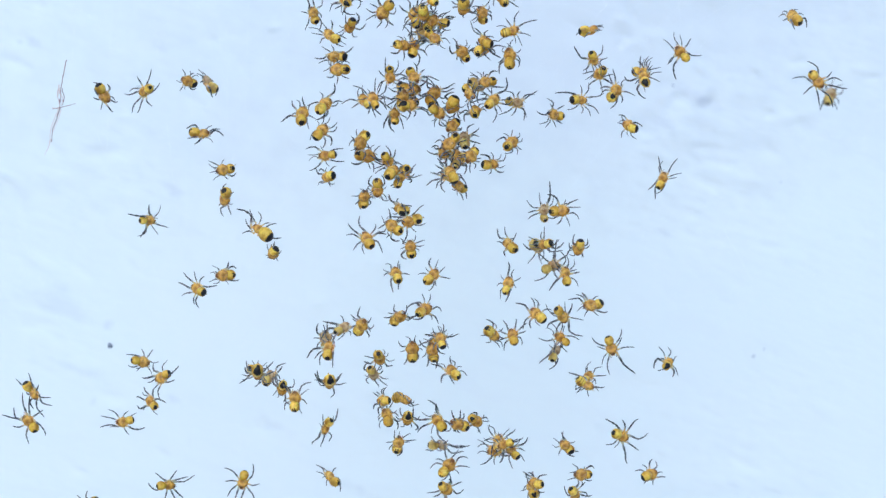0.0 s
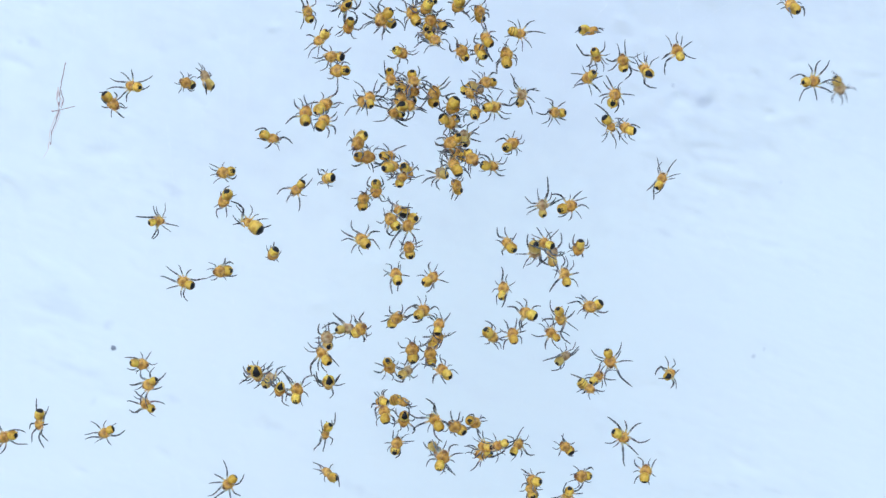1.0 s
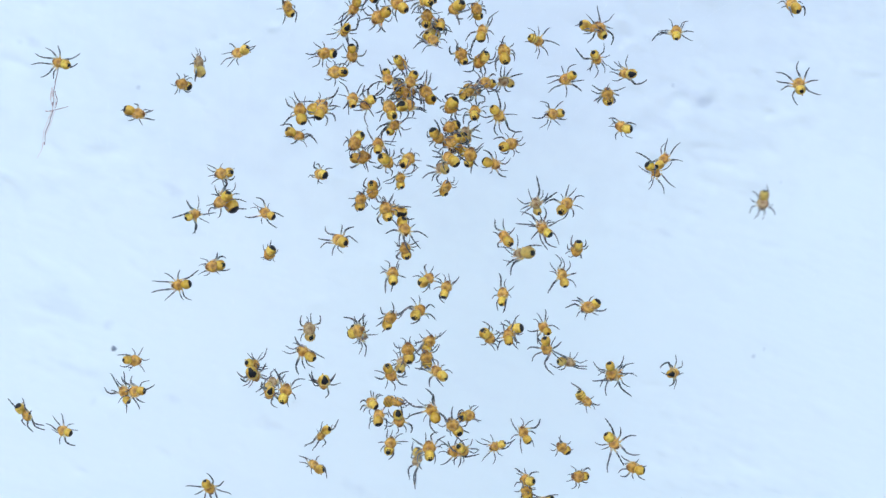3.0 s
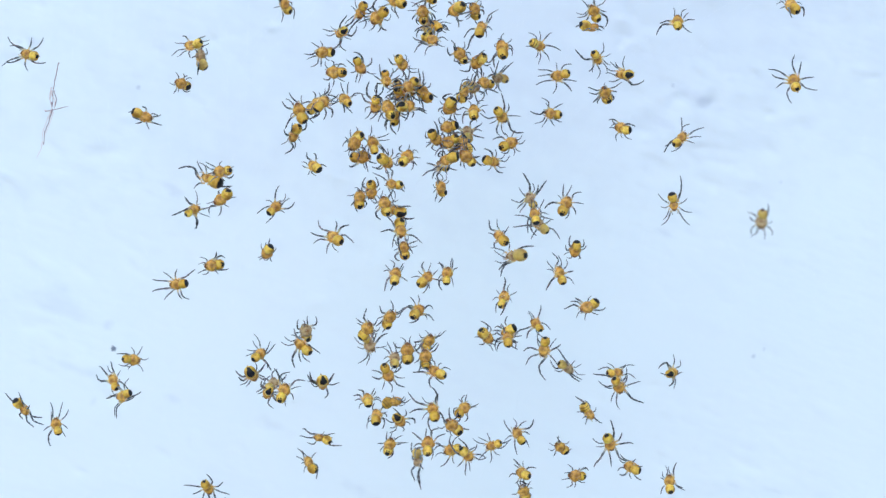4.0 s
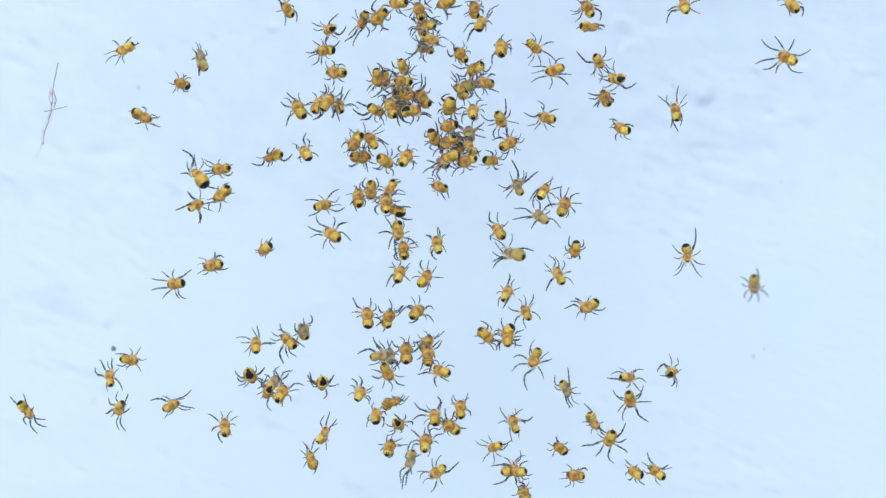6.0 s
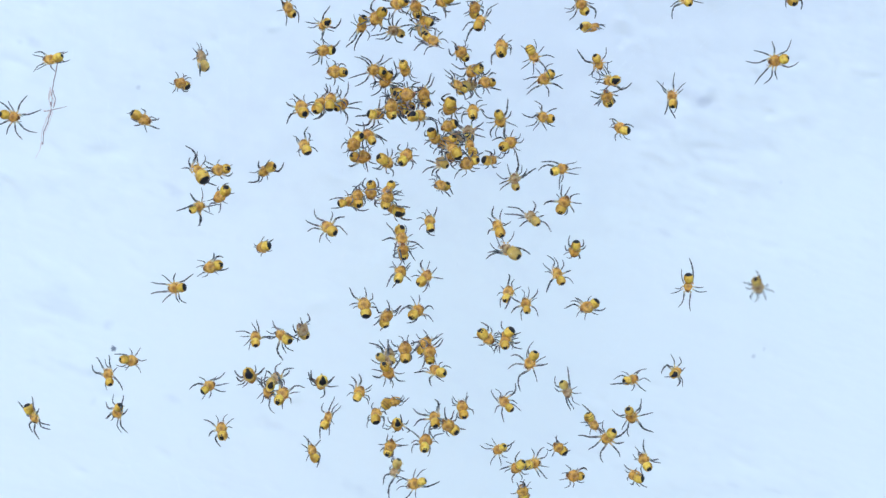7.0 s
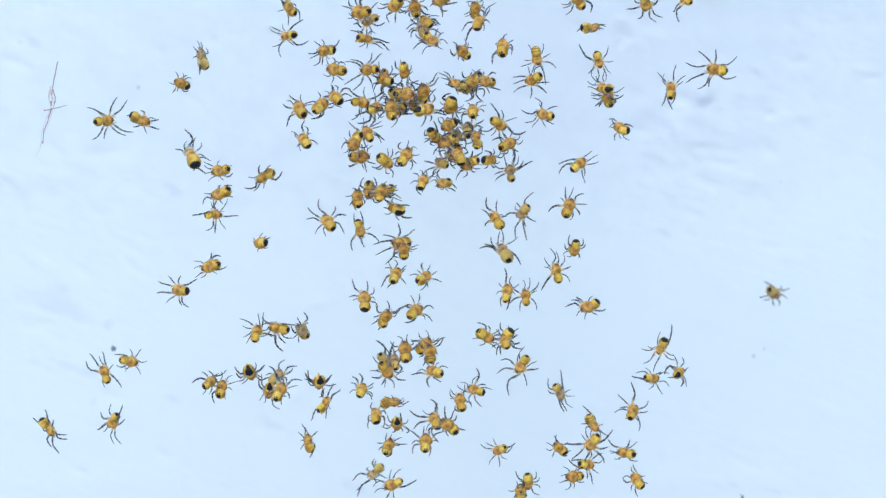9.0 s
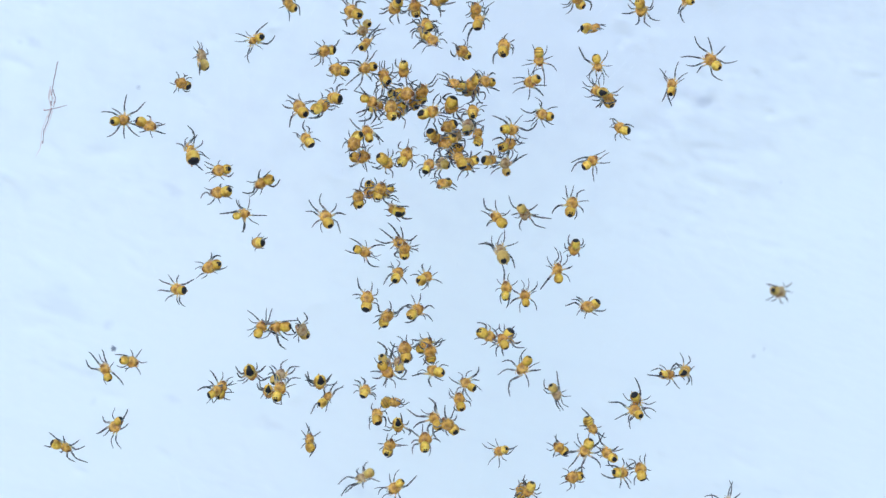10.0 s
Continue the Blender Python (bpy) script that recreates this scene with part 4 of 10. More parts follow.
def motions():
    walk(fibre, [(0, at(-37.15, 1.5, 13.96)), (0.5, at(-37.15, 1.5, 13.63)), (1, at(-37.23, 1.5, 13.71)), (1.5, at(-37.40, 1.5, 13.71)), (2, at(-37.31, 1.5, 13.54)), (2.5, at(-37.65, 1.5, 13.63)), (4, at(-37.90, 1.5, 13.71)), (5, at(-37.90, 1.5, 13.71)), (7, at(-37.99, 1.5, 13.71)), (8.5, at(-37.99, 1.5, 13.80)), (10, at(-37.99, 1.5, 13.80))])
    walk(dust_speck, [(0, at(-35.13, 20.0, -10.20)), (1, at(-34.77, 20.0, -10.43)), (2, at(-34.64, 20.0, -10.61)), (2.7, at(-34.71, 20.0, -10.49)), (4, at(-34.77, 20.0, -10.49)), (10, at(-34.77, 20.0, -10.49))])
    walk(brood[0], [(0, on(-10.65, 0.0, 20.33, 123, 22, 35)), (0.5, on(-11.11, 0.0, 20.19, 163, 23, 35)), (1, on(-11.57, 0.0, 20.26, 203, 24, 35)), (1.5, on(-13.42, 0.0, 19.23, 208, 25, 35)), (2, on(-15.23, 0.0, 18.29, 187, 26, 35)), (2.5, on(-17.68, 0.0, 18.71, 180, 27, 35)), (3.5, on(-21.10, 0.0, 19.03, 171, 26, 35)), (4, on(-23.85, 0.0, 19.55, 168, 25, 35)), (4.5, on(-25.47, 0.0, 19.97, 168, 24, 35)), (5, on(-25.84, 0.0, 19.98, 155, 23, 35)), (5.5, on(-27.46, 0.0, 19.64, 190, 19, 35)), (6, on(-30.39, 0.0, 19.18, 189, 14, 35)), (6.5, on(-33.76, 0.0, 18.69, 188, 9, 35)), (7.5, on(-41.13, 0.0, 17.68, 180, 0, 35)), (8, on(-44.95, 0.0, 17.13, 187, 0, 35)), (8.5, on(-47.82, 0.0, 16.84, 186, 0, 35)), (9, on(-50.41, 0.0, 16.58, 185, 0, 35)), (9.5, on(-52.58, 0.0, 16.39, 185, 0, 35)), (10, on(-53.35, 0.0, 16.32, 185, 0, 35))])
    walk(brood[1], [(0, on(-22.92, 4.5, 16.07, 76, 47, 65)), (0.5, on(-23.06, 4.5, 16.20, 79, 37, 65)), (1, on(-23.22, 4.5, 16.49, 82, 28, 65)), (2.5, on(-24.05, 4.5, 17.37, 90, 0, 65)), (3.5, on(-23.83, 4.5, 18.31, 92, 0, 65)), (4, on(-23.76, 4.5, 18.54, 93, 0, 65)), (5, on(-23.83, 4.5, 18.45, 96, 0, 65)), (7, on(-23.66, 4.5, 18.41, 98, 0, 65)), (8.5, on(-23.65, 4.5, 18.57, 97, 0, 65)), (10, on(-23.66, 4.5, 18.51, 96, 0, 65))])
    walk(brood[2], [(0, on(-24.32, 0.1, 16.05, 151, -46, -8)), (2.5, on(-24.76, 0.1, 15.76, 156, -48, -8)), (3.5, on(-24.91, 0.1, 15.79, 152, -46, -8)), (9, on(-25.01, 0.1, 15.84, 150, -47, -8)), (10, on(-24.92, 0.1, 15.84, 151, -46, -8))])
    walk(brood[3], [(0, on(-32.71, -0.0, 14.96, -38, 24, -45)), (0.5, on(-32.25, -0.0, 14.43, -35, 19, -45)), (1, on(-31.97, -0.0, 14.19, -33, 15, -45)), (1.5, on(-31.94, -0.0, 14.04, -31, 10, -45)), (2, on(-31.52, -0.0, 13.09, -29, 5, -45)), (2.5, on(-30.35, -0.0, 13.14, -9, 0, -45)), (3, on(-29.66, -0.0, 13.06, -11, 2, -45)), (3.5, on(-29.14, -0.0, 12.92, -12, 4, -45)), (4, on(-28.93, -0.0, 12.77, -14, 6, -45)), (4.5, on(-28.97, -0.0, 12.67, -15, 8, -45)), (6, on(-28.98, -0.0, 12.74, -16, 10, -45)), (8, on(-29.13, -0.0, 12.35, -17, 8, -45)), (9.5, on(-29.13, -0.0, 12.43, -17, 2, -45)), (10, on(-28.54, -0.0, 11.92, -18, 0, -45))])
    walk(brood[4], [(0, on(-17.43, 0.1, 1.65, 139, 0, 27)), (2, on(-19.53, 0.1, 3.07, 143, 0, 27)), (2.5, on(-20.15, 0.1, 3.58, 99, 0, 27)), (3, on(-20.60, 0.1, 4.56, 119, 0, 27)), (3.5, on(-21.62, 0.1, 6.24, 129, 0, 27)), (4, on(-22.29, 0.1, 6.62, 154, 0, 27)), (4.5, on(-23.00, 0.1, 6.92, 160, 0, 27)), (5, on(-23.70, 0.1, 7.13, 129, 0, 27)), (5.5, on(-23.47, 0.1, 6.88, 125, 4, 27)), (6, on(-23.41, 0.1, 6.86, 121, 7, 27)), (6.5, on(-23.44, 0.1, 7.01, 118, 11, 27)), (7, on(-23.34, 0.1, 7.25, 114, 15, 27)), (7.5, on(-22.99, 0.1, 7.59, 111, 18, 27)), (8.5, on(-23.80, 0.1, 8.24, 102, 22, 27)), (9, on(-24.07, 0.1, 8.73, 98, 24, 27)), (9.5, on(-24.15, 0.1, 9.04, 94, 25, 27)), (10, on(-24.13, 0.1, 9.11, 90, 27, 27))])
    walk(brood[5], [(0, on(-20.74, -1.0, 7.58, -169, -32, 1)), (1, on(-20.69, -1.0, 7.32, -169, -32, 1)), (2, on(-20.74, -1.0, 7.17, -169, -32, 1)), (3.5, on(-20.94, -1.0, 7.30, -170, -30, 1)), (5.5, on(-21.09, -1.0, 7.66, -172, -26, 1)), (8.5, on(-21.17, -1.0, 7.50, -169, -25, 1)), (10, on(-21.09, -1.0, 7.53, -169, -25, 1))])
    walk(brood[6], [(0, on(-20.71, -1.0, 5.04, -138, 42, 29)), (1.5, on(-20.71, -1.0, 4.73, -143, 17, 29)), (2, on(-20.77, -1.0, 4.63, -145, 8, 29)), (2.5, on(-20.96, -1.0, 4.64, -146, 0, 29)), (4, on(-20.93, -1.0, 4.90, -146, 0, 29)), (5, on(-21.06, -1.0, 5.18, -146, 0, 29)), (5.5, on(-21.00, -1.0, 5.29, -147, 3, 29)), (7.5, on(-21.06, -1.0, 5.21, -149, 14, 29)), (8.5, on(-21.17, -1.0, 5.27, -161, 8, 29)), (9.5, on(-21.05, -1.0, 5.33, -174, 3, 29)), (10, on(-21.12, -1.0, 5.39, -180, 0, 29))])
    walk(brood[7], [(0, on(-28.42, -0.1, 2.76, -15, 30, 20)), (0.5, on(-28.09, -0.1, 2.71, -8, 29, 20)), (1, on(-27.55, -0.1, 2.66, -2, 28, 20)), (1.5, on(-25.01, -0.1, 2.61, 3, 27, 20)), (2, on(-24.33, -0.1, 2.81, 7, 26, 20)), (2.5, on(-24.06, -0.1, 3.01, 11, 25, 20)), (4, on(-24.09, -0.1, 3.64, 21, 22, 20)), (4.5, on(-24.04, -0.1, 3.82, 25, 20, 20)), (5, on(-23.87, -0.1, 4.12, 28, 19, 20)), (5.5, on(-23.80, -0.1, 4.18, 25, 20, 20)), (6.5, on(-23.74, -0.1, 4.09, 20, 22, 20)), (7, on(-23.66, -0.1, 3.95, 17, 23, 20)), (8, on(-23.34, -0.1, 3.50, 9, 19, 20)), (8.5, on(-22.92, -0.1, 3.33, 5, 14, 20)), (9, on(-22.07, -0.1, 3.30, 0, 9, 20)), (9.5, on(-20.80, -0.1, 3.33, 0, 5, 20)), (10, on(-19.37, -0.1, 3.31, 12, 0, 20))])
    walk(brood[8], [(0, on(-12.41, -0.0, 22.38, 113, -32, 26)), (1, on(-12.95, -0.0, 22.49, 119, -37, 26)), (1.5, on(-13.40, -0.0, 22.65, 122, -40, 26)), (2.5, on(-14.52, -0.0, 22.82, 129, -45, 26)), (3.5, on(-15.03, -0.0, 23.19, 135, -46, 26)), (4, on(-15.11, -0.0, 23.26, 138, -46, 26)), (5, on(-15.01, -0.0, 23.01, 145, -47, 26)), (6.5, on(-14.88, -0.0, 22.91, 139, -42, 26)), (7, on(-14.76, -0.0, 22.92, 137, -40, 26)), (7.5, on(-14.52, -0.0, 23.03, 135, -38, 26)), (9, on(-14.71, -0.0, 23.03, 145, -43, 26)), (9.5, on(-14.71, -0.0, 23.15, 148, -44, 26)), (10, on(-14.71, -0.0, 23.41, 151, -46, 26))])
    walk(brood[9], [(0, on(-9.28, -0.9, 23.64, 153, 42, -13)), (0.5, on(-9.26, -0.9, 23.54, 192, 42, -13)), (1, on(-9.26, -0.9, 23.23, 231, 43, -13)), (1.5, on(-9.30, -0.9, 22.56, 269, 44, -13)), (2, on(-9.28, -0.9, 21.75, 271, 44, -13)), (2.5, on(-9.27, -0.9, 21.19, 260, 45, -13)), (3, on(-9.34, -0.9, 20.95, 249, 45, -13)), (4, on(-9.66, -0.9, 20.73, 227, 47, -13)), (4.5, on(-10.10, -0.9, 20.65, 216, 47, -13)), (5, on(-10.82, -0.9, 20.70, 204, 48, -13)), (5.5, on(-10.85, -0.9, 20.77, 210, 46, -13)), (6, on(-10.79, -0.9, 21.01, 215, 44, -13)), (6.5, on(-10.91, -0.9, 21.31, 220, 42, -13)), (7, on(-11.29, -0.9, 21.51, 225, 40, -13)), (7.5, on(-11.85, -0.9, 21.56, 231, 38, -13)), (8, on(-12.55, -0.9, 21.22, 206, 30, -13)), (8.5, on(-13.34, -0.9, 20.82, 201, 23, -13)), (9, on(-14.69, -0.9, 20.40, 193, 15, -13)), (9.5, on(-16.66, -0.9, 20.04, 186, 8, -13)), (10, on(-17.84, -0.9, 20.05, 208, 0, -13))])
    walk(brood[10], [(0, on(-10.11, -0.0, 18.48, -180, -19, -25)), (1, on(-10.37, -0.0, 18.47, -183, -22, -25)), (3, on(-11.10, -0.0, 18.79, -187, -29, -25)), (4, on(-11.29, -0.0, 18.89, -185, -34, -25)), (6, on(-11.26, -0.0, 19.08, -186, -39, -25)), (10, on(-11.17, -0.0, 19.05, -185, -48, -25))])
    walk(brood[11], [(0, on(-9.77, -0.8, 17.12, -180, 0, 10)), (2, on(-9.81, -0.8, 16.93, -180, 0, 10)), (3.5, on(-10.09, -0.8, 16.87, -180, -8, 10)), (5.5, on(-10.16, -0.8, 16.84, -180, -21, 10)), (7.5, on(-10.04, -0.8, 16.95, -180, -27, 10)), (9, on(-10.14, -0.8, 17.09, -184, -27, 10)), (9.5, on(-10.09, -0.8, 17.08, -186, -27, 10)), (10, on(-9.88, -0.8, 17.06, -187, -26, 10))])
    walk(brood[12], [(0, on(-13.52, -0.1, 12.68, 86, 27, -5)), (1, on(-13.17, -0.1, 12.71, 90, 16, -5)), (1.5, on(-13.17, -0.1, 12.71, 92, 11, -5)), (2.5, on(-13.60, -0.1, 12.87, 96, 0, -5)), (4, on(-13.66, -0.1, 12.97, 112, 0, -5)), (5, on(-13.93, -0.1, 13.17, 122, 0, -5)), (7.5, on(-13.44, -0.1, 13.36, 115, 37, -5)), (9, on(-13.66, -0.1, 13.28, 122, 30, -5)), (10, on(-13.60, -0.1, 13.36, 128, 24, -5))])
    walk(brood[13], [(0, on(-11.57, 0.9, 13.75, 35, 29, 17)), (2, on(-11.78, 0.9, 13.67, 22, 6, 17)), (2.5, on(-11.92, 0.9, 13.67, 18, 0, 17)), (3.5, on(-12.30, 0.9, 13.74, 28, 14, 17)), (4, on(-12.34, 0.9, 13.78, 33, 21, 17)), (5, on(-12.22, 0.9, 13.77, 42, 34, 17)), (7.5, on(-11.95, 0.9, 13.77, 36, 41, 17)), (10, on(-11.90, 0.9, 13.69, 18, 29, 17))])
    walk(brood[14], [(0, on(-11.73, -1.0, 11.11, 47, 25, 5)), (0.5, on(-11.53, -1.0, 11.65, 52, 28, 5)), (1, on(-11.52, -1.0, 12.00, 56, 31, 5)), (1.5, on(-11.49, -1.0, 12.16, 60, 34, 5)), (2, on(-11.27, -1.0, 12.02, 65, 36, 5)), (2.5, on(-11.46, -1.0, 12.59, 69, 39, 5)), (3, on(-11.68, -1.0, 13.08, 61, 34, 5)), (3.5, on(-11.75, -1.0, 13.53, 54, 29, 5)), (4, on(-11.64, -1.0, 13.82, 46, 24, 5)), (5, on(-11.08, -1.0, 13.94, 31, 14, 5)), (6, on(-11.08, -1.0, 13.96, 56, 20, 5)), (7, on(-10.77, -1.0, 13.98, 81, 27, 5)), (7.5, on(-10.43, -1.0, 14.02, 93, 31, 5)), (8, on(-10.19, -1.0, 14.18, 106, 34, 5)), (8.5, on(-10.15, -1.0, 14.31, 118, 38, 5)), (10, on(-10.28, -1.0, 14.37, 156, 48, 5))])
    walk(brood[15], [(0, on(-6.64, -0.0, 14.15, 101, 25, 10)), (0.5, on(-6.79, -0.0, 14.14, 94, 28, 10)), (1.5, on(-7.32, -0.0, 14.28, 79, 32, 10)), (2, on(-7.71, -0.0, 14.18, 72, 35, 10)), (2.5, on(-8.29, -0.0, 14.07, 65, 37, 10)), (3.5, on(-8.97, -0.0, 14.25, 103, 38, 10)), (4, on(-9.31, -0.0, 14.17, 121, 39, 10)), (5, on(-9.95, -0.0, 13.47, 159, 39, 10)), (5.5, on(-10.01, -0.0, 13.44, 128, 38, 10)), (6.5, on(-9.91, -0.0, 13.76, 66, 36, 10)), (7.5, on(-9.89, -0.0, 13.74, 4, 33, 10)), (8, on(-9.20, -0.0, 13.94, 11, 27, 10)), (8.5, on(-8.56, -0.0, 14.00, 2, 20, 10)), (9, on(-8.01, -0.0, 14.08, -7, 13, 10)), (10, on(-7.13, -0.0, 14.26, -25, 0, 10))])
    walk(brood[16], [(0, on(-23.29, -0.9, 11.01, -0, 0, -45)), (0.5, on(-20.41, -0.9, 10.78, -2, 4, -45)), (1, on(-16.64, -0.9, 10.64, -8, 8, -45)), (1.5, on(-14.26, -0.9, 10.50, -8, 12, -45)), (2, on(-14.03, -0.9, 9.61, 12, 16, -45)), (2.5, on(-14.30, -0.9, 10.63, 26, 19, -45)), (3, on(-14.22, -0.9, 10.93, 2, 24, -45)), (3.5, on(-14.12, -0.9, 11.14, -42, 29, -45)), (4, on(-14.16, -0.9, 11.15, -85, 34, -45)), (4.5, on(-14.47, -0.9, 10.81, -100, 39, -45)), (5, on(-14.98, -0.9, 10.12, -94, 44, -45)), (5.5, on(-15.59, -0.9, 9.64, -112, 40, -45)), (6, on(-16.12, -0.9, 8.93, -124, 37, -45)), (6.5, on(-16.53, -0.9, 8.16, -119, 33, -45)), (7, on(-16.78, -0.9, 7.67, -119, 30, -45)), (7.5, on(-16.89, -0.9, 7.50, -121, 26, -45)), (8, on(-16.91, -0.9, 7.52, -125, 21, -45)), (8.5, on(-16.94, -0.9, 7.36, -131, 16, -45)), (9.5, on(-16.91, -0.9, 6.71, -142, 5, -45)), (10, on(-17.05, -0.9, 6.48, -148, 0, -45))])
    walk(brood[17], [(0, on(-10.85, -0.9, 6.91, -180, 48, 7)), (0.5, on(-10.87, -0.9, 6.73, -184, 49, 7)), (1.5, on(-10.90, -0.9, 6.77, -193, 51, 7)), (2.5, on(-11.39, -0.9, 6.85, -202, 53, 7)), (3.5, on(-11.82, -0.9, 7.46, -216, 45, 7)), (4.5, on(-12.57, -0.9, 8.12, -231, 36, 7)), (5, on(-12.79, -0.9, 8.44, -238, 32, 7)), (6.5, on(-13.14, -0.9, 9.39, -246, 30, 7)), (7.5, on(-13.14, -0.9, 9.90, -252, 29, 7)), (8.5, on(-13.22, -0.9, 10.16, -245, 29, 7)), (9, on(-13.19, -0.9, 10.26, -242, 29, 7)), (10, on(-12.92, -0.9, 10.33, -235, 29, 7))])
    walk(brood[18], [(0, on(-11.01, 0.0, 8.97, -177, 0, 16)), (0.5, on(-12.42, 0.0, 7.37, -145, 4, 16)), (1, on(-13.84, 0.0, 5.92, -136, 7, 16)), (1.5, on(-15.03, 0.0, 4.85, -136, 11, 16)), (2, on(-15.87, 0.0, 4.04, -141, 15, 16)), (2.5, on(-16.48, 0.0, 3.31, -167, 18, 16)), (3, on(-16.78, 0.0, 3.31, -217, 18, 16)), (3.5, on(-16.84, 0.0, 3.31, -274, 18, 16)), (4, on(-16.26, 0.0, 3.85, -325, 18, 16)), (4.5, on(-15.62, 0.0, 3.97, -353, 18, 16)), (5, on(-14.78, 0.0, 3.74, -356, 18, 16)), (6, on(-11.64, 0.0, 4.17, -352, 11, 16)), (6.5, on(-10.30, 0.0, 4.39, -353, 7, 16)), (7, on(-9.30, 0.0, 4.50, -353, 4, 16)), (7.5, on(-8.62, 0.0, 4.47, -368, 0, 16)), (8, on(-8.40, 0.0, 4.06, -409, 0, 16)), (8.5, on(-8.10, 0.0, 3.24, -436, 0, 16)), (9, on(-8.00, 0.0, 2.03, -440, 0, 16)), (9.5, on(-7.74, 0.0, 1.51, -428, 0, 16)), (10, on(-7.81, 0.0, -0.16, -384, 0, 16))])
    walk(brood[19], [(0, on(-7.21, 0.1, 0.76, 113, 32, 8)), (0.5, on(-7.35, 0.1, 0.67, 119, 35, 8)), (1.5, on(-8.11, 0.1, 0.73, 130, 40, 8)), (2.5, on(-9.38, 0.1, 0.65, 141, 45, 8)), (3.5, on(-10.09, 0.1, 0.90, 140, 37, 8)), (4, on(-10.30, 0.1, 0.97, 139, 33, 8)), (5.5, on(-10.38, 0.1, 1.11, 136, 27, 8)), (6, on(-10.55, 0.1, 1.30, 135, 29, 8)), (6.5, on(-10.80, 0.1, 1.62, 134, 31, 8)), (7, on(-10.86, 0.1, 1.89, 133, 33, 8)), (7.5, on(-10.57, 0.1, 2.03, 132, 34, 8)), (8, on(-10.63, 0.1, 2.14, 128, 33, 8)), (9.5, on(-11.09, 0.1, 2.62, 113, 30, 8)), (10, on(-11.14, 0.1, 2.79, 108, 29, 8))])
    walk(brood[20], [(0, on(-16.21, 0.1, -0.27, -127, 56, 0)), (2, on(-16.32, 0.1, -0.40, -122, 51, 0)), (3.5, on(-16.69, 0.1, -0.21, -124, 45, 0)), (5, on(-16.89, 0.1, -0.14, -129, 38, 0)), (6, on(-16.97, 0.1, 0.09, -146, 42, 0)), (7.5, on(-17.24, 0.1, 0.27, -171, 47, 0)), (8, on(-17.37, 0.1, 0.35, -172, 49, 0)), (9, on(-17.38, 0.1, 0.58, -176, 53, 0)), (10, on(-17.62, 0.1, 0.60, -180, 56, 0))])
    walk(brood[21], [(0, on(-8.35, 0.0, 24.89, -100, 16, -28)), (1, on(-8.73, 0.0, 24.62, -100, 16, -28)), (2, on(-8.78, 0.0, 23.87, -100, 16, -28)), (2.5, on(-8.71, 0.0, 23.53, -100, 16, -28)), (4, on(-7.82, 0.0, 22.96, -100, 16, -28)), (5, on(-7.67, 0.0, 22.26, -100, 16, -28)), (5.5, on(-7.64, 0.0, 22.19, -96, 18, -28)), (7, on(-7.77, 0.0, 21.65, -84, 23, -28)), (7.5, on(-7.73, 0.0, 21.52, -79, 25, -28)), (8, on(-7.65, 0.0, 20.90, -43, 31, -28)), (8.5, on(-7.62, 0.0, 20.47, -8, 36, -28)), (9, on(-7.61, 0.0, 20.14, 28, 41, -28)), (10, on(-7.48, 0.0, 19.55, 100, 52, -28))])
    walk(brood[22], [(0, on(-5.51, -0.8, 22.89, -127, 0, -20)), (1, on(-5.63, -0.8, 22.21, -134, 0, -20)), (2.5, on(-5.86, -0.8, 22.38, -144, 0, -20)), (3.5, on(-5.94, -0.8, 22.32, -136, 11, -20)), (4.5, on(-6.11, -0.8, 22.37, -129, 23, -20)), (6, on(-6.04, -0.8, 22.28, -124, 26, -20)), (7, on(-6.13, -0.8, 22.33, -123, 24, -20)), (7.5, on(-6.40, -0.8, 22.30, -123, 22, -20)), (8, on(-7.09, -0.8, 22.48, -136, 24, -20)), (8.5, on(-7.46, -0.8, 22.62, -150, 26, -20)), (9, on(-7.70, -0.8, 22.68, -164, 28, -20)), (10, on(-8.45, -0.8, 22.59, -191, 32, -20))])
    walk(brood[23], [(0, on(-1.19, 0.1, 21.69, 56, -37, 7)), (2, on(-1.38, 0.1, 21.68, 77, -33, 7)), (2.5, on(-1.44, 0.1, 21.84, 82, -33, 7)), (4, on(-1.93, 0.1, 22.44, 98, -30, 7)), (4.5, on(-2.06, 0.1, 22.56, 103, -29, 7)), (5.5, on(-2.15, 0.1, 22.64, 108, -32, 7)), (7, on(-2.58, 0.1, 22.99, 108, -42, 7)), (8, on(-2.69, 0.1, 23.03, 108, -46, 7)), (10, on(-2.68, 0.1, 23.07, 105, -51, 7))])
    walk(brood[24], [(0, on(-1.00, -1.0, 20.20, -51, -38, -17)), (2, on(-0.97, -1.0, 20.00, -54, -45, -17)), (2.5, on(-1.05, -1.0, 20.02, -55, -47, -17)), (5, on(-1.29, -1.0, 19.99, -30, -39, -17)), (7.5, on(-1.16, -1.0, 19.96, -48, -42, -17)), (10, on(-1.19, -1.0, 20.02, -51, -45, -17))])
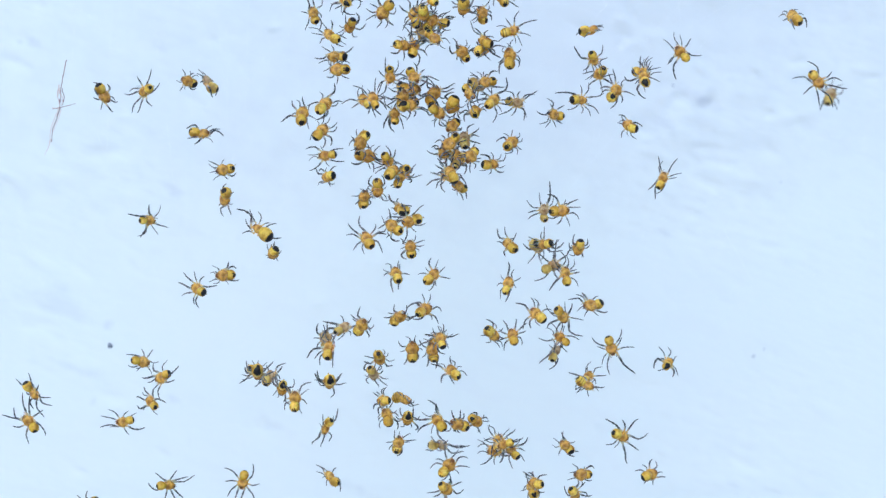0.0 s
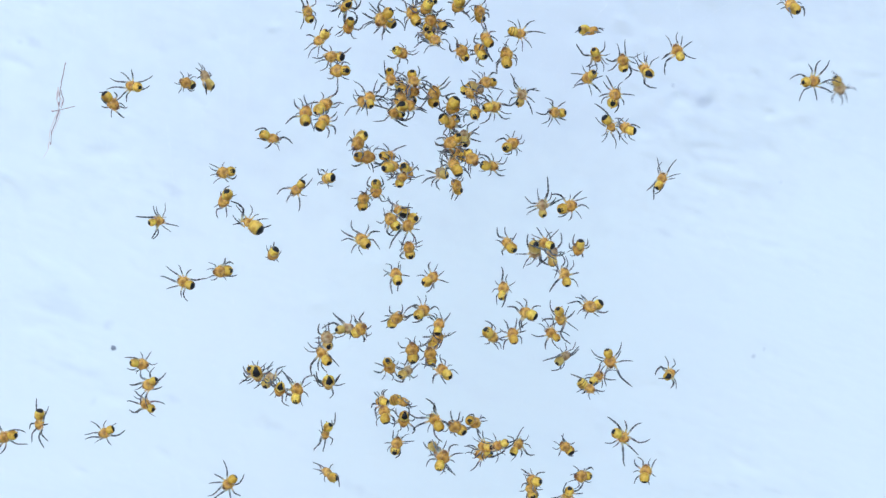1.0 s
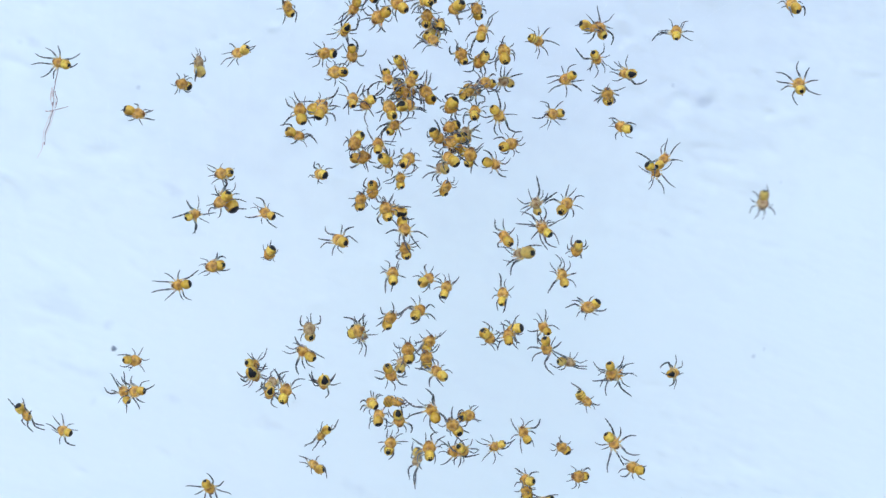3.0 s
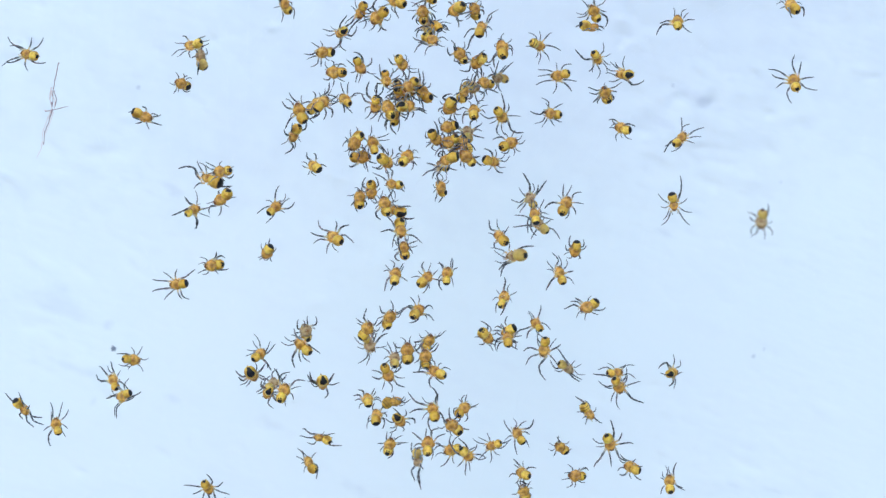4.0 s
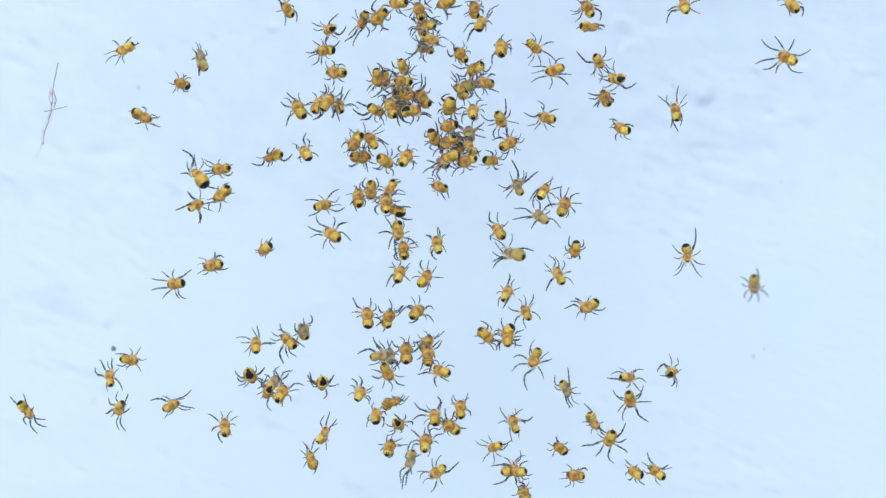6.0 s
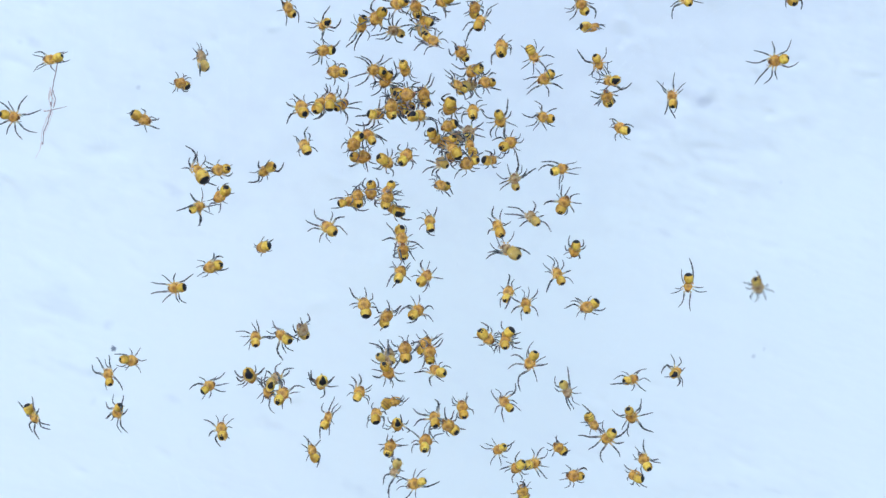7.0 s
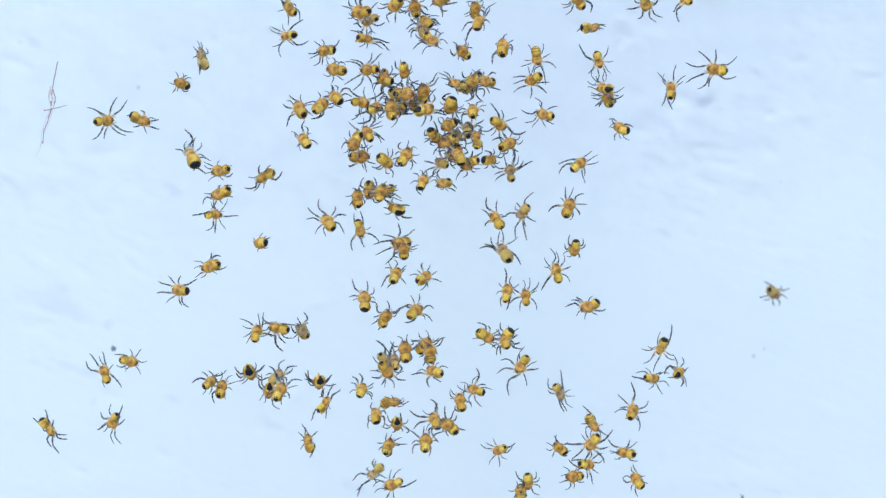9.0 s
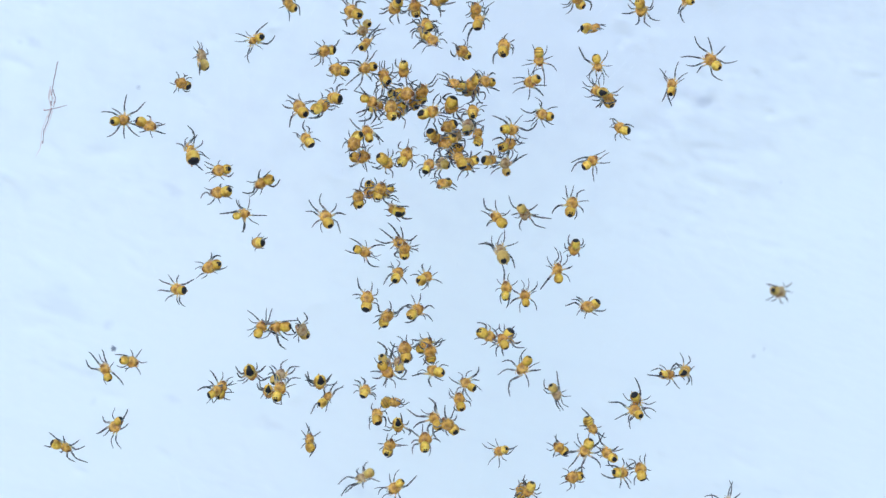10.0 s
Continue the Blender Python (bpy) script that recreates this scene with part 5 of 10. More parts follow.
    walk(brood[25], [(0, on(0.05, 0.8, 21.72, 158, 53, 11)), (0.5, on(-0.13, 0.8, 21.65, 137, 55, 11)), (1, on(-0.16, 0.8, 21.51, 117, 56, 11)), (1.5, on(-0.14, 0.8, 21.38, 96, 57, 11)), (2.5, on(-0.19, 0.8, 21.53, 54, 60, 11)), (3.5, on(-0.43, 0.8, 21.47, 87, 59, 11)), (5, on(-0.90, 0.8, 21.20, 135, 57, 11)), (5.5, on(-1.12, 0.8, 21.40, 136, 54, 11)), (6.5, on(-1.41, 0.8, 21.62, 139, 49, 11)), (7.5, on(-1.58, 0.8, 22.04, 141, 45, 11)), (10, on(-1.50, 0.8, 21.50, 104, 47, 11))])
    walk(brood[26], [(0, on(2.02, -1.0, 23.25, -122, 58, 13)), (1, on(1.55, -1.0, 23.44, -141, 57, 13)), (2, on(1.38, -1.0, 23.50, -159, 56, 13)), (2.5, on(1.40, -1.0, 23.31, -169, 55, 13)), (4, on(1.43, -1.0, 22.92, -173, 48, 13)), (4.5, on(1.16, -1.0, 23.00, -174, 46, 13)), (5, on(0.78, -1.0, 23.28, -176, 44, 13)), (5.5, on(0.53, -1.0, 23.43, -176, 44, 13)), (6, on(0.42, -1.0, 23.56, -176, 44, 13)), (7.5, on(0.22, -1.0, 23.84, -176, 44, 13)), (10, on(-0.21, -1.0, 23.86, -176, 44, 13))])
    walk(brood[27], [(0, on(3.74, 0.1, 22.40, 117, -42, 29)), (1.5, on(3.41, 0.1, 22.61, 124, -44, 29)), (2.5, on(3.31, 0.1, 22.78, 129, -45, 29)), (4, on(3.03, 0.1, 22.78, 123, -45, 29)), (5, on(2.98, 0.1, 22.91, 119, -46, 29)), (8, on(3.01, 0.1, 22.91, 112, -51, 29)), (10, on(3.12, 0.1, 22.78, 113, -44, 29))])
    walk(brood[28], [(0, on(4.15, -1.0, 19.77, -174, 56, -27)), (1, on(4.26, -1.0, 19.93, -208, 46, -27)), (2, on(4.14, -1.0, 20.10, -242, 37, -27)), (2.5, on(3.86, -1.0, 20.31, -259, 32, -27)), (5, on(3.59, -1.0, 21.17, -255, 51, -27)), (6, on(3.60, -1.0, 21.41, -257, 48, -27)), (8, on(3.40, -1.0, 21.51, -259, 44, -27)), (10, on(3.40, -1.0, 21.55, -250, 49, -27))])
    walk(brood[29], [(0, on(6.42, -0.0, 18.24, 93, 0, -23)), (1, on(6.12, -0.0, 18.31, 98, 4, -23)), (2.5, on(5.99, -0.0, 18.46, 106, 10, -23)), (4, on(5.73, -0.0, 19.05, 112, 29, -23)), (4.5, on(5.70, -0.0, 19.15, 115, 35, -23)), (6.5, on(5.63, -0.0, 19.15, 110, 38, -23)), (10, on(5.85, -0.0, 19.19, 106, 36, -23))])
    walk(brood[30], [(0, on(1.94, -0.9, 18.62, 124, -37, -1)), (1, on(1.89, -0.9, 18.72, 119, -38, -1)), (2.5, on(1.86, -0.9, 18.49, 111, -39, -1)), (3.5, on(1.74, -0.9, 18.35, 118, -39, -1)), (4.5, on(1.70, -0.9, 18.56, 126, -38, -1)), (6, on(1.74, -0.9, 18.49, 130, -42, -1)), (7.5, on(1.89, -0.9, 18.70, 132, -48, -1)), (10, on(1.97, -0.9, 18.76, 142, -51, -1))])
    walk(brood[31], [(0, on(3.71, 0.1, 19.04, 84, 56, -28)), (1, on(3.74, 0.1, 18.88, 155, 53, -28)), (1.5, on(3.77, 0.1, 18.73, 190, 51, -28)), (2.5, on(3.80, 0.1, 18.44, 261, 47, -28)), (3.5, on(3.56, 0.1, 18.18, 256, 49, -28)), (4.5, on(3.41, 0.1, 18.08, 251, 50, -28)), (6, on(3.20, 0.1, 17.42, 244, 51, -28)), (7, on(3.12, 0.1, 17.24, 239, 53, -28)), (7.5, on(2.98, 0.1, 17.11, 236, 53, -28)), (9, on(3.03, 0.1, 16.35, 251, 50, -28)), (10, on(2.98, 0.1, 16.11, 261, 47, -28))])
    walk(brood[32], [(0, on(6.40, 0.1, 20.85, 16, 0, -9)), (0.5, on(6.64, 0.1, 20.85, 3, 6, -9)), (1, on(7.07, 0.1, 20.75, -10, 13, -9)), (1.5, on(7.79, 0.1, 20.51, -22, 19, -9)), (2, on(8.62, 0.1, 20.12, -17, 25, -9)), (2.5, on(8.76, 0.1, 20.25, -11, 32, -9)), (3.5, on(8.98, 0.1, 19.73, -13, 31, -9)), (4, on(9.00, 0.1, 19.60, -13, 31, -9)), (5, on(8.76, 0.1, 19.68, -15, 30, -9)), (5.5, on(8.76, 0.1, 19.63, -26, 24, -9)), (6, on(8.69, 0.1, 19.43, -37, 18, -9)), (6.5, on(8.57, 0.1, 19.10, -48, 12, -9)), (7, on(8.55, 0.1, 18.75, -59, 6, -9)), (7.5, on(8.68, 0.1, 18.46, -71, 0, -9)), (8.5, on(8.79, 0.1, 18.49, -77, 0, -9)), (9.5, on(9.14, 0.1, 18.54, -84, 0, -9)), (10, on(9.19, 0.1, 18.44, -87, 0, -9))])
    walk(brood[33], [(0, on(15.49, 4.5, 17.32, -156, 48, 10)), (0.5, on(14.87, 4.5, 17.19, -158, 45, 10)), (1, on(14.44, 4.5, 16.93, -160, 42, 10)), (1.5, on(13.85, 4.5, 16.64, -162, 38, 10)), (2, on(12.85, 4.5, 16.42, -159, 35, 10)), (2.5, on(12.58, 4.5, 16.74, -157, 32, 10)), (3.5, on(11.95, 4.5, 16.85, -167, 19, 10)), (4.5, on(11.28, 4.5, 17.32, -178, 6, 10)), (5, on(11.09, 4.5, 17.54, -183, 0, 10)), (5.5, on(11.16, 4.5, 17.67, -174, 3, 10)), (6, on(11.03, 4.5, 17.56, -165, 6, 10)), (6.5, on(10.69, 4.5, 17.25, -156, 8, 10)), (7, on(10.18, 4.5, 16.87, -147, 11, 10)), (7.5, on(9.53, 4.5, 16.49, -156, 14, 10)), (9, on(8.98, 4.5, 16.70, -164, 25, 10)), (10, on(8.84, 4.5, 16.49, -169, 32, 10))])
    walk(brood[34], [(0, on(-8.86, -0.1, 21.54, -86, 44, -26)), (1, on(-9.02, -0.1, 21.53, -86, 35, -26)), (1.5, on(-9.00, -0.1, 21.22, -86, 31, -26)), (2, on(-8.95, -0.1, 20.59, -86, 26, -26)), (3, on(-8.75, -0.1, 18.84, -74, 17, -26)), (3.5, on(-8.42, -0.1, 18.10, -60, 13, -26)), (4, on(-8.07, -0.1, 17.63, -55, 9, -26)), (4.5, on(-7.17, -0.1, 16.31, -52, 4, -26)), (5, on(-7.02, -0.1, 16.31, -47, 0, -26)), (6, on(-6.37, -0.1, 16.50, -80, 6, -26)), (7, on(-5.41, -0.1, 16.36, -113, 13, -26)), (7.5, on(-5.18, -0.1, 16.22, -129, 16, -26)), (8.5, on(-5.37, -0.1, 16.18, -162, 22, -26)), (10, on(-5.50, -0.1, 16.42, -212, 32, -26))])
    walk(brood[35], [(0, on(-5.12, 1.0, 16.86, -85, 0, -18)), (1, on(-5.08, 1.0, 16.65, -83, -15, -18)), (2.5, on(-5.28, 1.0, 16.67, -82, -38, -18)), (3.5, on(-5.48, 1.0, 16.54, -85, -34, -18)), (5, on(-5.56, 1.0, 16.40, -90, -27, -18)), (7.5, on(-5.67, 1.0, 16.59, -90, -34, -18)), (10, on(-5.58, 1.0, 16.51, -81, 0, -18))])
    walk(brood[36], [(0, on(-4.04, 0.1, 19.60, -28, 35, 24)), (1, on(-4.16, 0.1, 18.94, -49, 40, 24)), (2.5, on(-4.18, 0.1, 18.06, -81, 47, 24)), (3.5, on(-4.05, 0.1, 17.95, -80, 39, 24)), (4.5, on(-4.03, 0.1, 17.99, -80, 30, 24)), (5, on(-4.15, 0.1, 17.73, -79, 25, 24)), (6, on(-3.82, 0.1, 17.53, -89, 32, 24)), (7, on(-3.68, 0.1, 17.42, -98, 39, 24)), (7.5, on(-3.61, 0.1, 17.22, -103, 42, 24)), (8, on(-3.56, 0.1, 17.30, -105, 41, 24)), (9.5, on(-3.75, 0.1, 17.18, -112, 38, 24)), (10, on(-3.74, 0.1, 17.33, -115, 37, 24))])
    walk(brood[37], [(0, on(-3.17, 0.0, 15.29, -8, -33, -9)), (0.5, on(-3.29, 0.0, 15.13, -8, -26, -9)), (2.5, on(-3.63, 0.0, 15.21, -9, 0, -9)), (3.5, on(-3.79, 0.0, 15.22, -11, -6, -9)), (5, on(-3.71, 0.0, 15.02, -13, -14, -9)), (7, on(-3.77, 0.0, 14.83, -11, -24, -9)), (10, on(-3.74, 0.0, 14.86, -8, -38, -9))])
    walk(brood[38], [(0, on(-1.01, 1.0, 14.79, 77, -42, 27)), (0.5, on(-0.91, 1.0, 14.66, 86, -36, 27)), (1, on(-0.92, 1.0, 14.67, 95, -31, 27)), (2, on(-1.03, 1.0, 14.80, 112, -19, 27)), (2.5, on(-1.23, 1.0, 14.79, 121, -14, 27)), (3.5, on(-1.74, 1.0, 14.90, 136, -24, 27)), (4, on(-1.86, 1.0, 14.93, 144, -29, 27)), (4.5, on(-1.85, 1.0, 14.84, 151, -34, 27)), (5, on(-1.77, 1.0, 14.52, 159, -39, 27)), (5.5, on(-1.91, 1.0, 14.42, 149, -39, 27)), (6, on(-1.96, 1.0, 14.43, 140, -39, 27)), (7.5, on(-1.82, 1.0, 14.74, 111, -39, 27)), (8.5, on(-1.84, 1.0, 14.94, 109, -45, 27)), (10, on(-2.10, 1.0, 14.93, 107, -55, 27))])
    walk(brood[39], [(0, on(-7.44, 1.0, 14.14, 111, 39, 22)), (1, on(-7.41, 1.0, 14.04, 137, 37, 22)), (2.5, on(-7.33, 1.0, 14.30, 176, 33, 22)), (3, on(-7.14, 1.0, 14.13, 197, 35, 22)), (3.5, on(-6.75, 1.0, 14.08, 217, 37, 22)), (5, on(-6.16, 1.0, 13.86, 279, 43, 22)), (5.5, on(-6.49, 1.0, 13.74, 293, 44, 22)), (6.5, on(-6.57, 1.0, 13.19, 322, 46, 22)), (7, on(-6.59, 1.0, 13.03, 336, 47, 22)), (7.5, on(-6.70, 1.0, 13.07, 351, 47, 22)), (9, on(-6.73, 1.0, 13.56, 351, 47, 22)), (10, on(-6.65, 1.0, 13.78, 351, 47, 22))])
    walk(brood[40], [(0, on(-3.91, -1.0, 14.30, 95, -48, 20)), (1, on(-4.05, -1.0, 13.93, 99, -29, 20)), (2.5, on(-4.88, -1.0, 13.22, 106, 0, 20)), (3.5, on(-5.12, -1.0, 13.18, 105, 0, 20)), (4.5, on(-5.18, -1.0, 13.24, 105, 0, 20)), (5, on(-4.94, -1.0, 13.35, 105, 0, 20)), (7.5, on(-4.96, -1.0, 13.30, 98, -33, 20)), (10, on(-4.96, -1.0, 13.19, 97, -18, 20))])
    walk(brood[41], [(0, on(-4.63, 0.9, 12.77, 90, -34, -8)), (0.5, on(-4.52, 0.9, 13.00, 132, -31, -8)), (1, on(-4.45, 0.9, 13.08, 175, -28, -8)), (1.5, on(-4.50, 0.9, 12.77, 228, -25, -8)), (2, on(-4.65, 0.9, 12.11, 295, -22, -8)), (2.5, on(-4.85, 0.9, 11.30, 363, -19, -8)), (3, on(-4.82, 0.9, 11.66, 411, -22, -8)), (3.5, on(-4.77, 0.9, 12.14, 434, -25, -8)), (4, on(-4.64, 0.9, 12.66, 443, -27, -8)), (4.5, on(-4.40, 0.9, 13.10, 451, -30, -8)), (5, on(-4.08, 0.9, 13.42, 461, -33, -8)), (5.5, on(-3.86, 0.9, 13.37, 473, -34, -8)), (7.5, on(-4.14, 0.9, 13.51, 532, -40, -8)), (9.5, on(-4.22, 0.9, 13.49, 591, -46, -8)), (10, on(-4.11, 0.9, 13.42, 606, -48, -8))])
    walk(brood[42], [(0, on(-7.77, -1.0, 10.38, -132, -34, -28)), (3.5, on(-8.33, -1.0, 10.35, -131, -32, -28)), (7.5, on(-8.36, -1.0, 10.30, -126, -17, -28)), (10, on(-8.39, -1.0, 10.33, -125, -29, -28))])
    walk(brood[43], [(0, on(-5.37, 0.1, 8.65, -65, 37, 7)), (1, on(-5.44, 0.1, 8.93, -10, 39, 7)), (1.5, on(-5.56, 0.1, 9.09, 18, 39, 7)), (2.5, on(-5.97, 0.1, 9.52, 73, 41, 7)), (3, on(-6.25, 0.1, 9.82, 82, 33, 7)), (3.5, on(-6.51, 0.1, 9.89, 91, 25, 7)), (4, on(-6.69, 0.1, 9.88, 100, 16, 7)), (5, on(-6.75, 0.1, 10.01, 118, 0, 7)), (7.5, on(-7.08, 0.1, 10.79, 117, 30, 7)), (10, on(-7.21, 0.1, 10.96, 104, 24, 7))])
    walk(brood[44], [(0, on(-7.57, 1.0, 8.96, -3, 0, -12)), (1.5, on(-7.69, 1.0, 8.80, -1, -20, -12)), (2.5, on(-7.93, 1.0, 8.77, 0, -34, -12)), (3.5, on(-8.02, 1.0, 8.83, -1, -31, -12)), (7.5, on(-8.01, 1.0, 8.85, -4, -27, -12)), (9, on(-8.10, 1.0, 8.85, -4, -31, -12)), (10, on(-8.03, 1.0, 8.85, -4, -33, -12))])
    walk(brood[45], [(0, on(-4.96, -0.9, 7.29, 51, 45, 1)), (1, on(-5.08, -0.9, 7.85, 14, 43, 1)), (2.5, on(-5.40, -0.9, 8.45, -42, 42, 1)), (5, on(-5.56, -0.9, 8.42, -34, 37, 1)), (10, on(-5.56, -0.9, 8.42, -40, 30, 1))])
    walk(brood[46], [(0, on(-3.73, 0.9, 7.49, -114, 48, -12)), (1, on(-3.61, 0.9, 7.60, -46, 43, -12)), (1.5, on(-3.56, 0.9, 7.79, -12, 41, -12)), (2.5, on(-3.48, 0.9, 8.22, 56, 37, -12)), (4, on(-3.61, 0.9, 8.66, 63, 30, -12)), (5, on(-3.70, 0.9, 8.63, 68, 26, -12)), (5.5, on(-3.62, 0.9, 8.63, 68, 26, -12)), (7, on(-3.69, 0.9, 8.74, 66, 24, -12)), (10, on(-3.68, 0.9, 8.79, 62, 0, -12))])
    walk(brood[47], [(0, on(-7.58, -0.9, 4.78, 94, -44, 19)), (1, on(-7.65, -0.9, 4.58, 95, -45, 19)), (2.5, on(-7.85, -0.9, 4.53, 95, -48, 19)), (5, on(-8.07, -0.9, 4.83, 93, -19, 19)), (9, on(-8.19, -0.9, 4.81, 101, -38, 19)), (10, on(-8.12, -0.9, 4.78, 103, -42, 19))])
    walk(brood[48], [(0, on(-6.32, 0.9, 5.94, -90, 0, -5)), (2.5, on(-6.70, 0.9, 5.80, -90, 19, -5)), (4, on(-6.92, 0.9, 5.78, -90, 8, -5)), (7.5, on(-6.94, 0.9, 5.72, -93, 0, -5)), (9, on(-7.11, 0.9, 5.77, -91, 12, -5)), (10, on(-7.08, 0.9, 5.80, -90, 19, -5))])
    walk(brood[49], [(0, on(-4.20, -0.0, 6.64, 77, -42, 19)), (2.5, on(-3.88, -0.0, 6.72, 76, -47, 19)), (3.5, on(-4.47, -0.0, 6.32, 145, -35, 19)), (4, on(-4.66, -0.0, 6.17, 180, -30, 19)), (5, on(-5.04, -0.0, 6.02, 249, -18, 19)), (5.5, on(-4.91, -0.0, 5.94, 249, -23, 19)), (7, on(-5.18, -0.0, 5.78, 248, -39, 19)), (7.5, on(-5.18, -0.0, 5.64, 247, -44, 19)), (10, on(-5.39, -0.0, 5.47, 235, -47, 19))])
    walk(brood[50], [(0, on(-4.64, -1.0, 2.02, 142, -8, 9)), (1, on(-4.81, -1.0, 2.58, 128, -16, 9)), (2, on(-5.19, -1.0, 2.88, 115, -25, 9)), (3.5, on(-5.49, -1.0, 3.89, 105, -24, 9)), (4, on(-5.53, -1.0, 4.06, 103, -21, 9)), (5.5, on(-5.55, -1.0, 4.13, 94, -22, 9)), (6.5, on(-5.37, -1.0, 4.61, 83, -34, 9)), (7, on(-5.37, -1.0, 4.70, 77, -40, 9)), (7.5, on(-5.50, -1.0, 4.59, 72, -45, 9)), (9, on(-5.92, -1.0, 5.40, 72, -45, 9)), (10, on(-6.04, -1.0, 5.56, 72, -45, 9))])
    walk(brood[51], [(0, on(-3.97, 0.8, 3.84, -163, 55, -25)), (0.5, on(-3.98, 0.8, 3.70, -164, 53, -25)), (2, on(-4.06, 0.8, 3.62, -165, 48, -25)), (2.5, on(-4.19, 0.8, 3.67, -166, 47, -25)), (4.5, on(-4.39, 0.8, 3.69, -168, 39, -25)), (7.5, on(-4.52, 0.8, 3.78, -176, 39, -25)), (9, on(-4.48, 0.8, 3.87, -170, 43, -25)), (10, on(-4.46, 0.8, 3.73, -166, 47, -25))])
    walk(brood[52], [(0, on(-2.95, -0.1, 2.74, -164, -10, -21)), (1, on(-3.17, -0.1, 2.55, -129, -21, -21)), (2.5, on(-3.71, -0.1, 2.28, -78, -37, -21)), (3.5, on(-3.91, -0.1, 2.07, -88, -37, -21)), (4.5, on(-4.34, -0.1, 2.00, -97, -37, -21)), (5, on(-4.42, -0.1, 2.01, -102, -37, -21)), (6, on(-4.36, -0.1, 1.79, -96, -36, -21)), (7.5, on(-3.98, -0.1, 1.11, -86, -33, -21)), (8.5, on(-4.01, -0.1, 0.78, -152, -38, -21)), (9, on(-3.99, -0.1, 0.62, -185, -41, -21)), (10, on(-4.01, -0.1, 0.38, -252, -45, -21))])
    walk(brood[53], [(0, on(-3.08, -0.8, -0.03, 98, -33, 4)), (2.5, on(-3.48, -0.8, -0.16, 104, -47, 4)), (4, on(-3.72, -0.8, -0.15, 100, -29, 4)), (5, on(-3.72, -0.8, -0.13, 97, -18, 4)), (7.5, on(-3.81, -0.8, -0.22, 96, -56, 4)), (10, on(-3.67, -0.8, -0.16, 90, -48, 4))])
    walk(brood[54], [(0, on(1.60, -0.1, 5.93, 175, -52, 28)), (1, on(1.30, -0.1, 5.93, 136, -53, 28)), (2, on(0.83, -0.1, 5.99, 98, -55, 28)), (2.5, on(0.49, -0.1, 5.85, 79, -55, 28)), (3.5, on(-0.04, -0.1, 5.80, 112, -50, 28)), (4, on(-0.19, -0.1, 5.76, 129, -47, 28)), (5, on(-0.30, -0.1, 5.85, 163, -41, 28)), (5.5, on(-0.33, -0.1, 5.87, 171, -43, 28)), (7.5, on(0.05, -0.1, 6.12, 202, -53, 28)), (9, on(0.14, -0.1, 6.27, 216, -55, 28)), (10, on(0.14, -0.1, 6.26, 225, -57, 28))])
    walk(brood[55], [(0, on(2.51, -1.0, 15.02, -29, -55, 45)), (1, on(2.49, -1.0, 15.03, 4, -56, 45)), (2.5, on(2.43, -1.0, 15.05, 53, -56, 45)), (3.5, on(2.03, -1.0, 14.87, 90, -53, 45)), (4, on(1.87, -1.0, 14.80, 108, -51, 45)), (5, on(1.78, -1.0, 14.81, 145, -47, 45)), (5.5, on(1.76, -1.0, 14.84, 152, -47, 45)), (7, on(1.50, -1.0, 15.44, 173, -48, 45)), (7.5, on(1.46, -1.0, 15.54, 180, -48, 45)), (10, on(1.27, -1.0, 15.64, 189, -43, 45))])
    walk(brood[56], [(0, on(4.29, -0.8, 15.93, -165, -30, 19)), (2, on(4.32, -0.8, 15.84, -169, -47, 19)), (5, on(4.02, -0.8, 15.79, -176, -44, 19)), (7.5, on(4.24, -0.8, 15.90, -167, -42, 19)), (10, on(4.21, -0.8, 15.93, -171, -47, 19))])
    walk(brood[57], [(0, on(0.98, 0.1, 13.94, -121, 50, 10)), (1, on(1.02, 0.1, 13.85, -127, 52, 10)), (2.5, on(0.95, 0.1, 13.86, -135, 57, 10)), (5, on(0.65, 0.1, 13.78, -121, 50, 10)), (10, on(0.84, 0.1, 13.91, -119, 55, 10))])
    walk(brood[58], [(0, on(3.09, -0.1, 13.09, 103, 59, -7)), (2, on(3.09, -0.1, 12.95, 96, 47, -7)), (4.5, on(2.94, -0.1, 13.06, 97, 39, -7)), (10, on(2.87, -0.1, 13.09, 100, 52, -7))])
    walk(brood[59], [(0, on(4.64, -0.8, 14.03, 40, 30, 4)), (1, on(4.59, -0.8, 13.56, 4, 25, 4)), (1.5, on(4.56, -0.8, 13.40, -14, 23, 4)), (2.5, on(4.89, -0.8, 13.09, -50, 19, 4)), (3.5, on(5.35, -0.8, 12.93, -54, 27, 4)), (4, on(5.47, -0.8, 12.87, -56, 31, 4)), (5, on(5.69, -0.8, 12.52, -60, 39, 4)), (6, on(5.45, -0.8, 12.47, -67, 36, 4)), (7.5, on(5.37, -0.8, 12.55, -79, 32, 4)), (8, on(5.11, -0.8, 12.42, -64, 31, 4)), (8.5, on(5.02, -0.8, 12.26, -49, 30, 4)), (9, on(5.21, -0.8, 12.03, -34, 29, 4)), (9.5, on(5.67, -0.8, 11.79, -19, 28, 4)), (10, on(6.26, -0.8, 11.42, -4, 27, 4))])
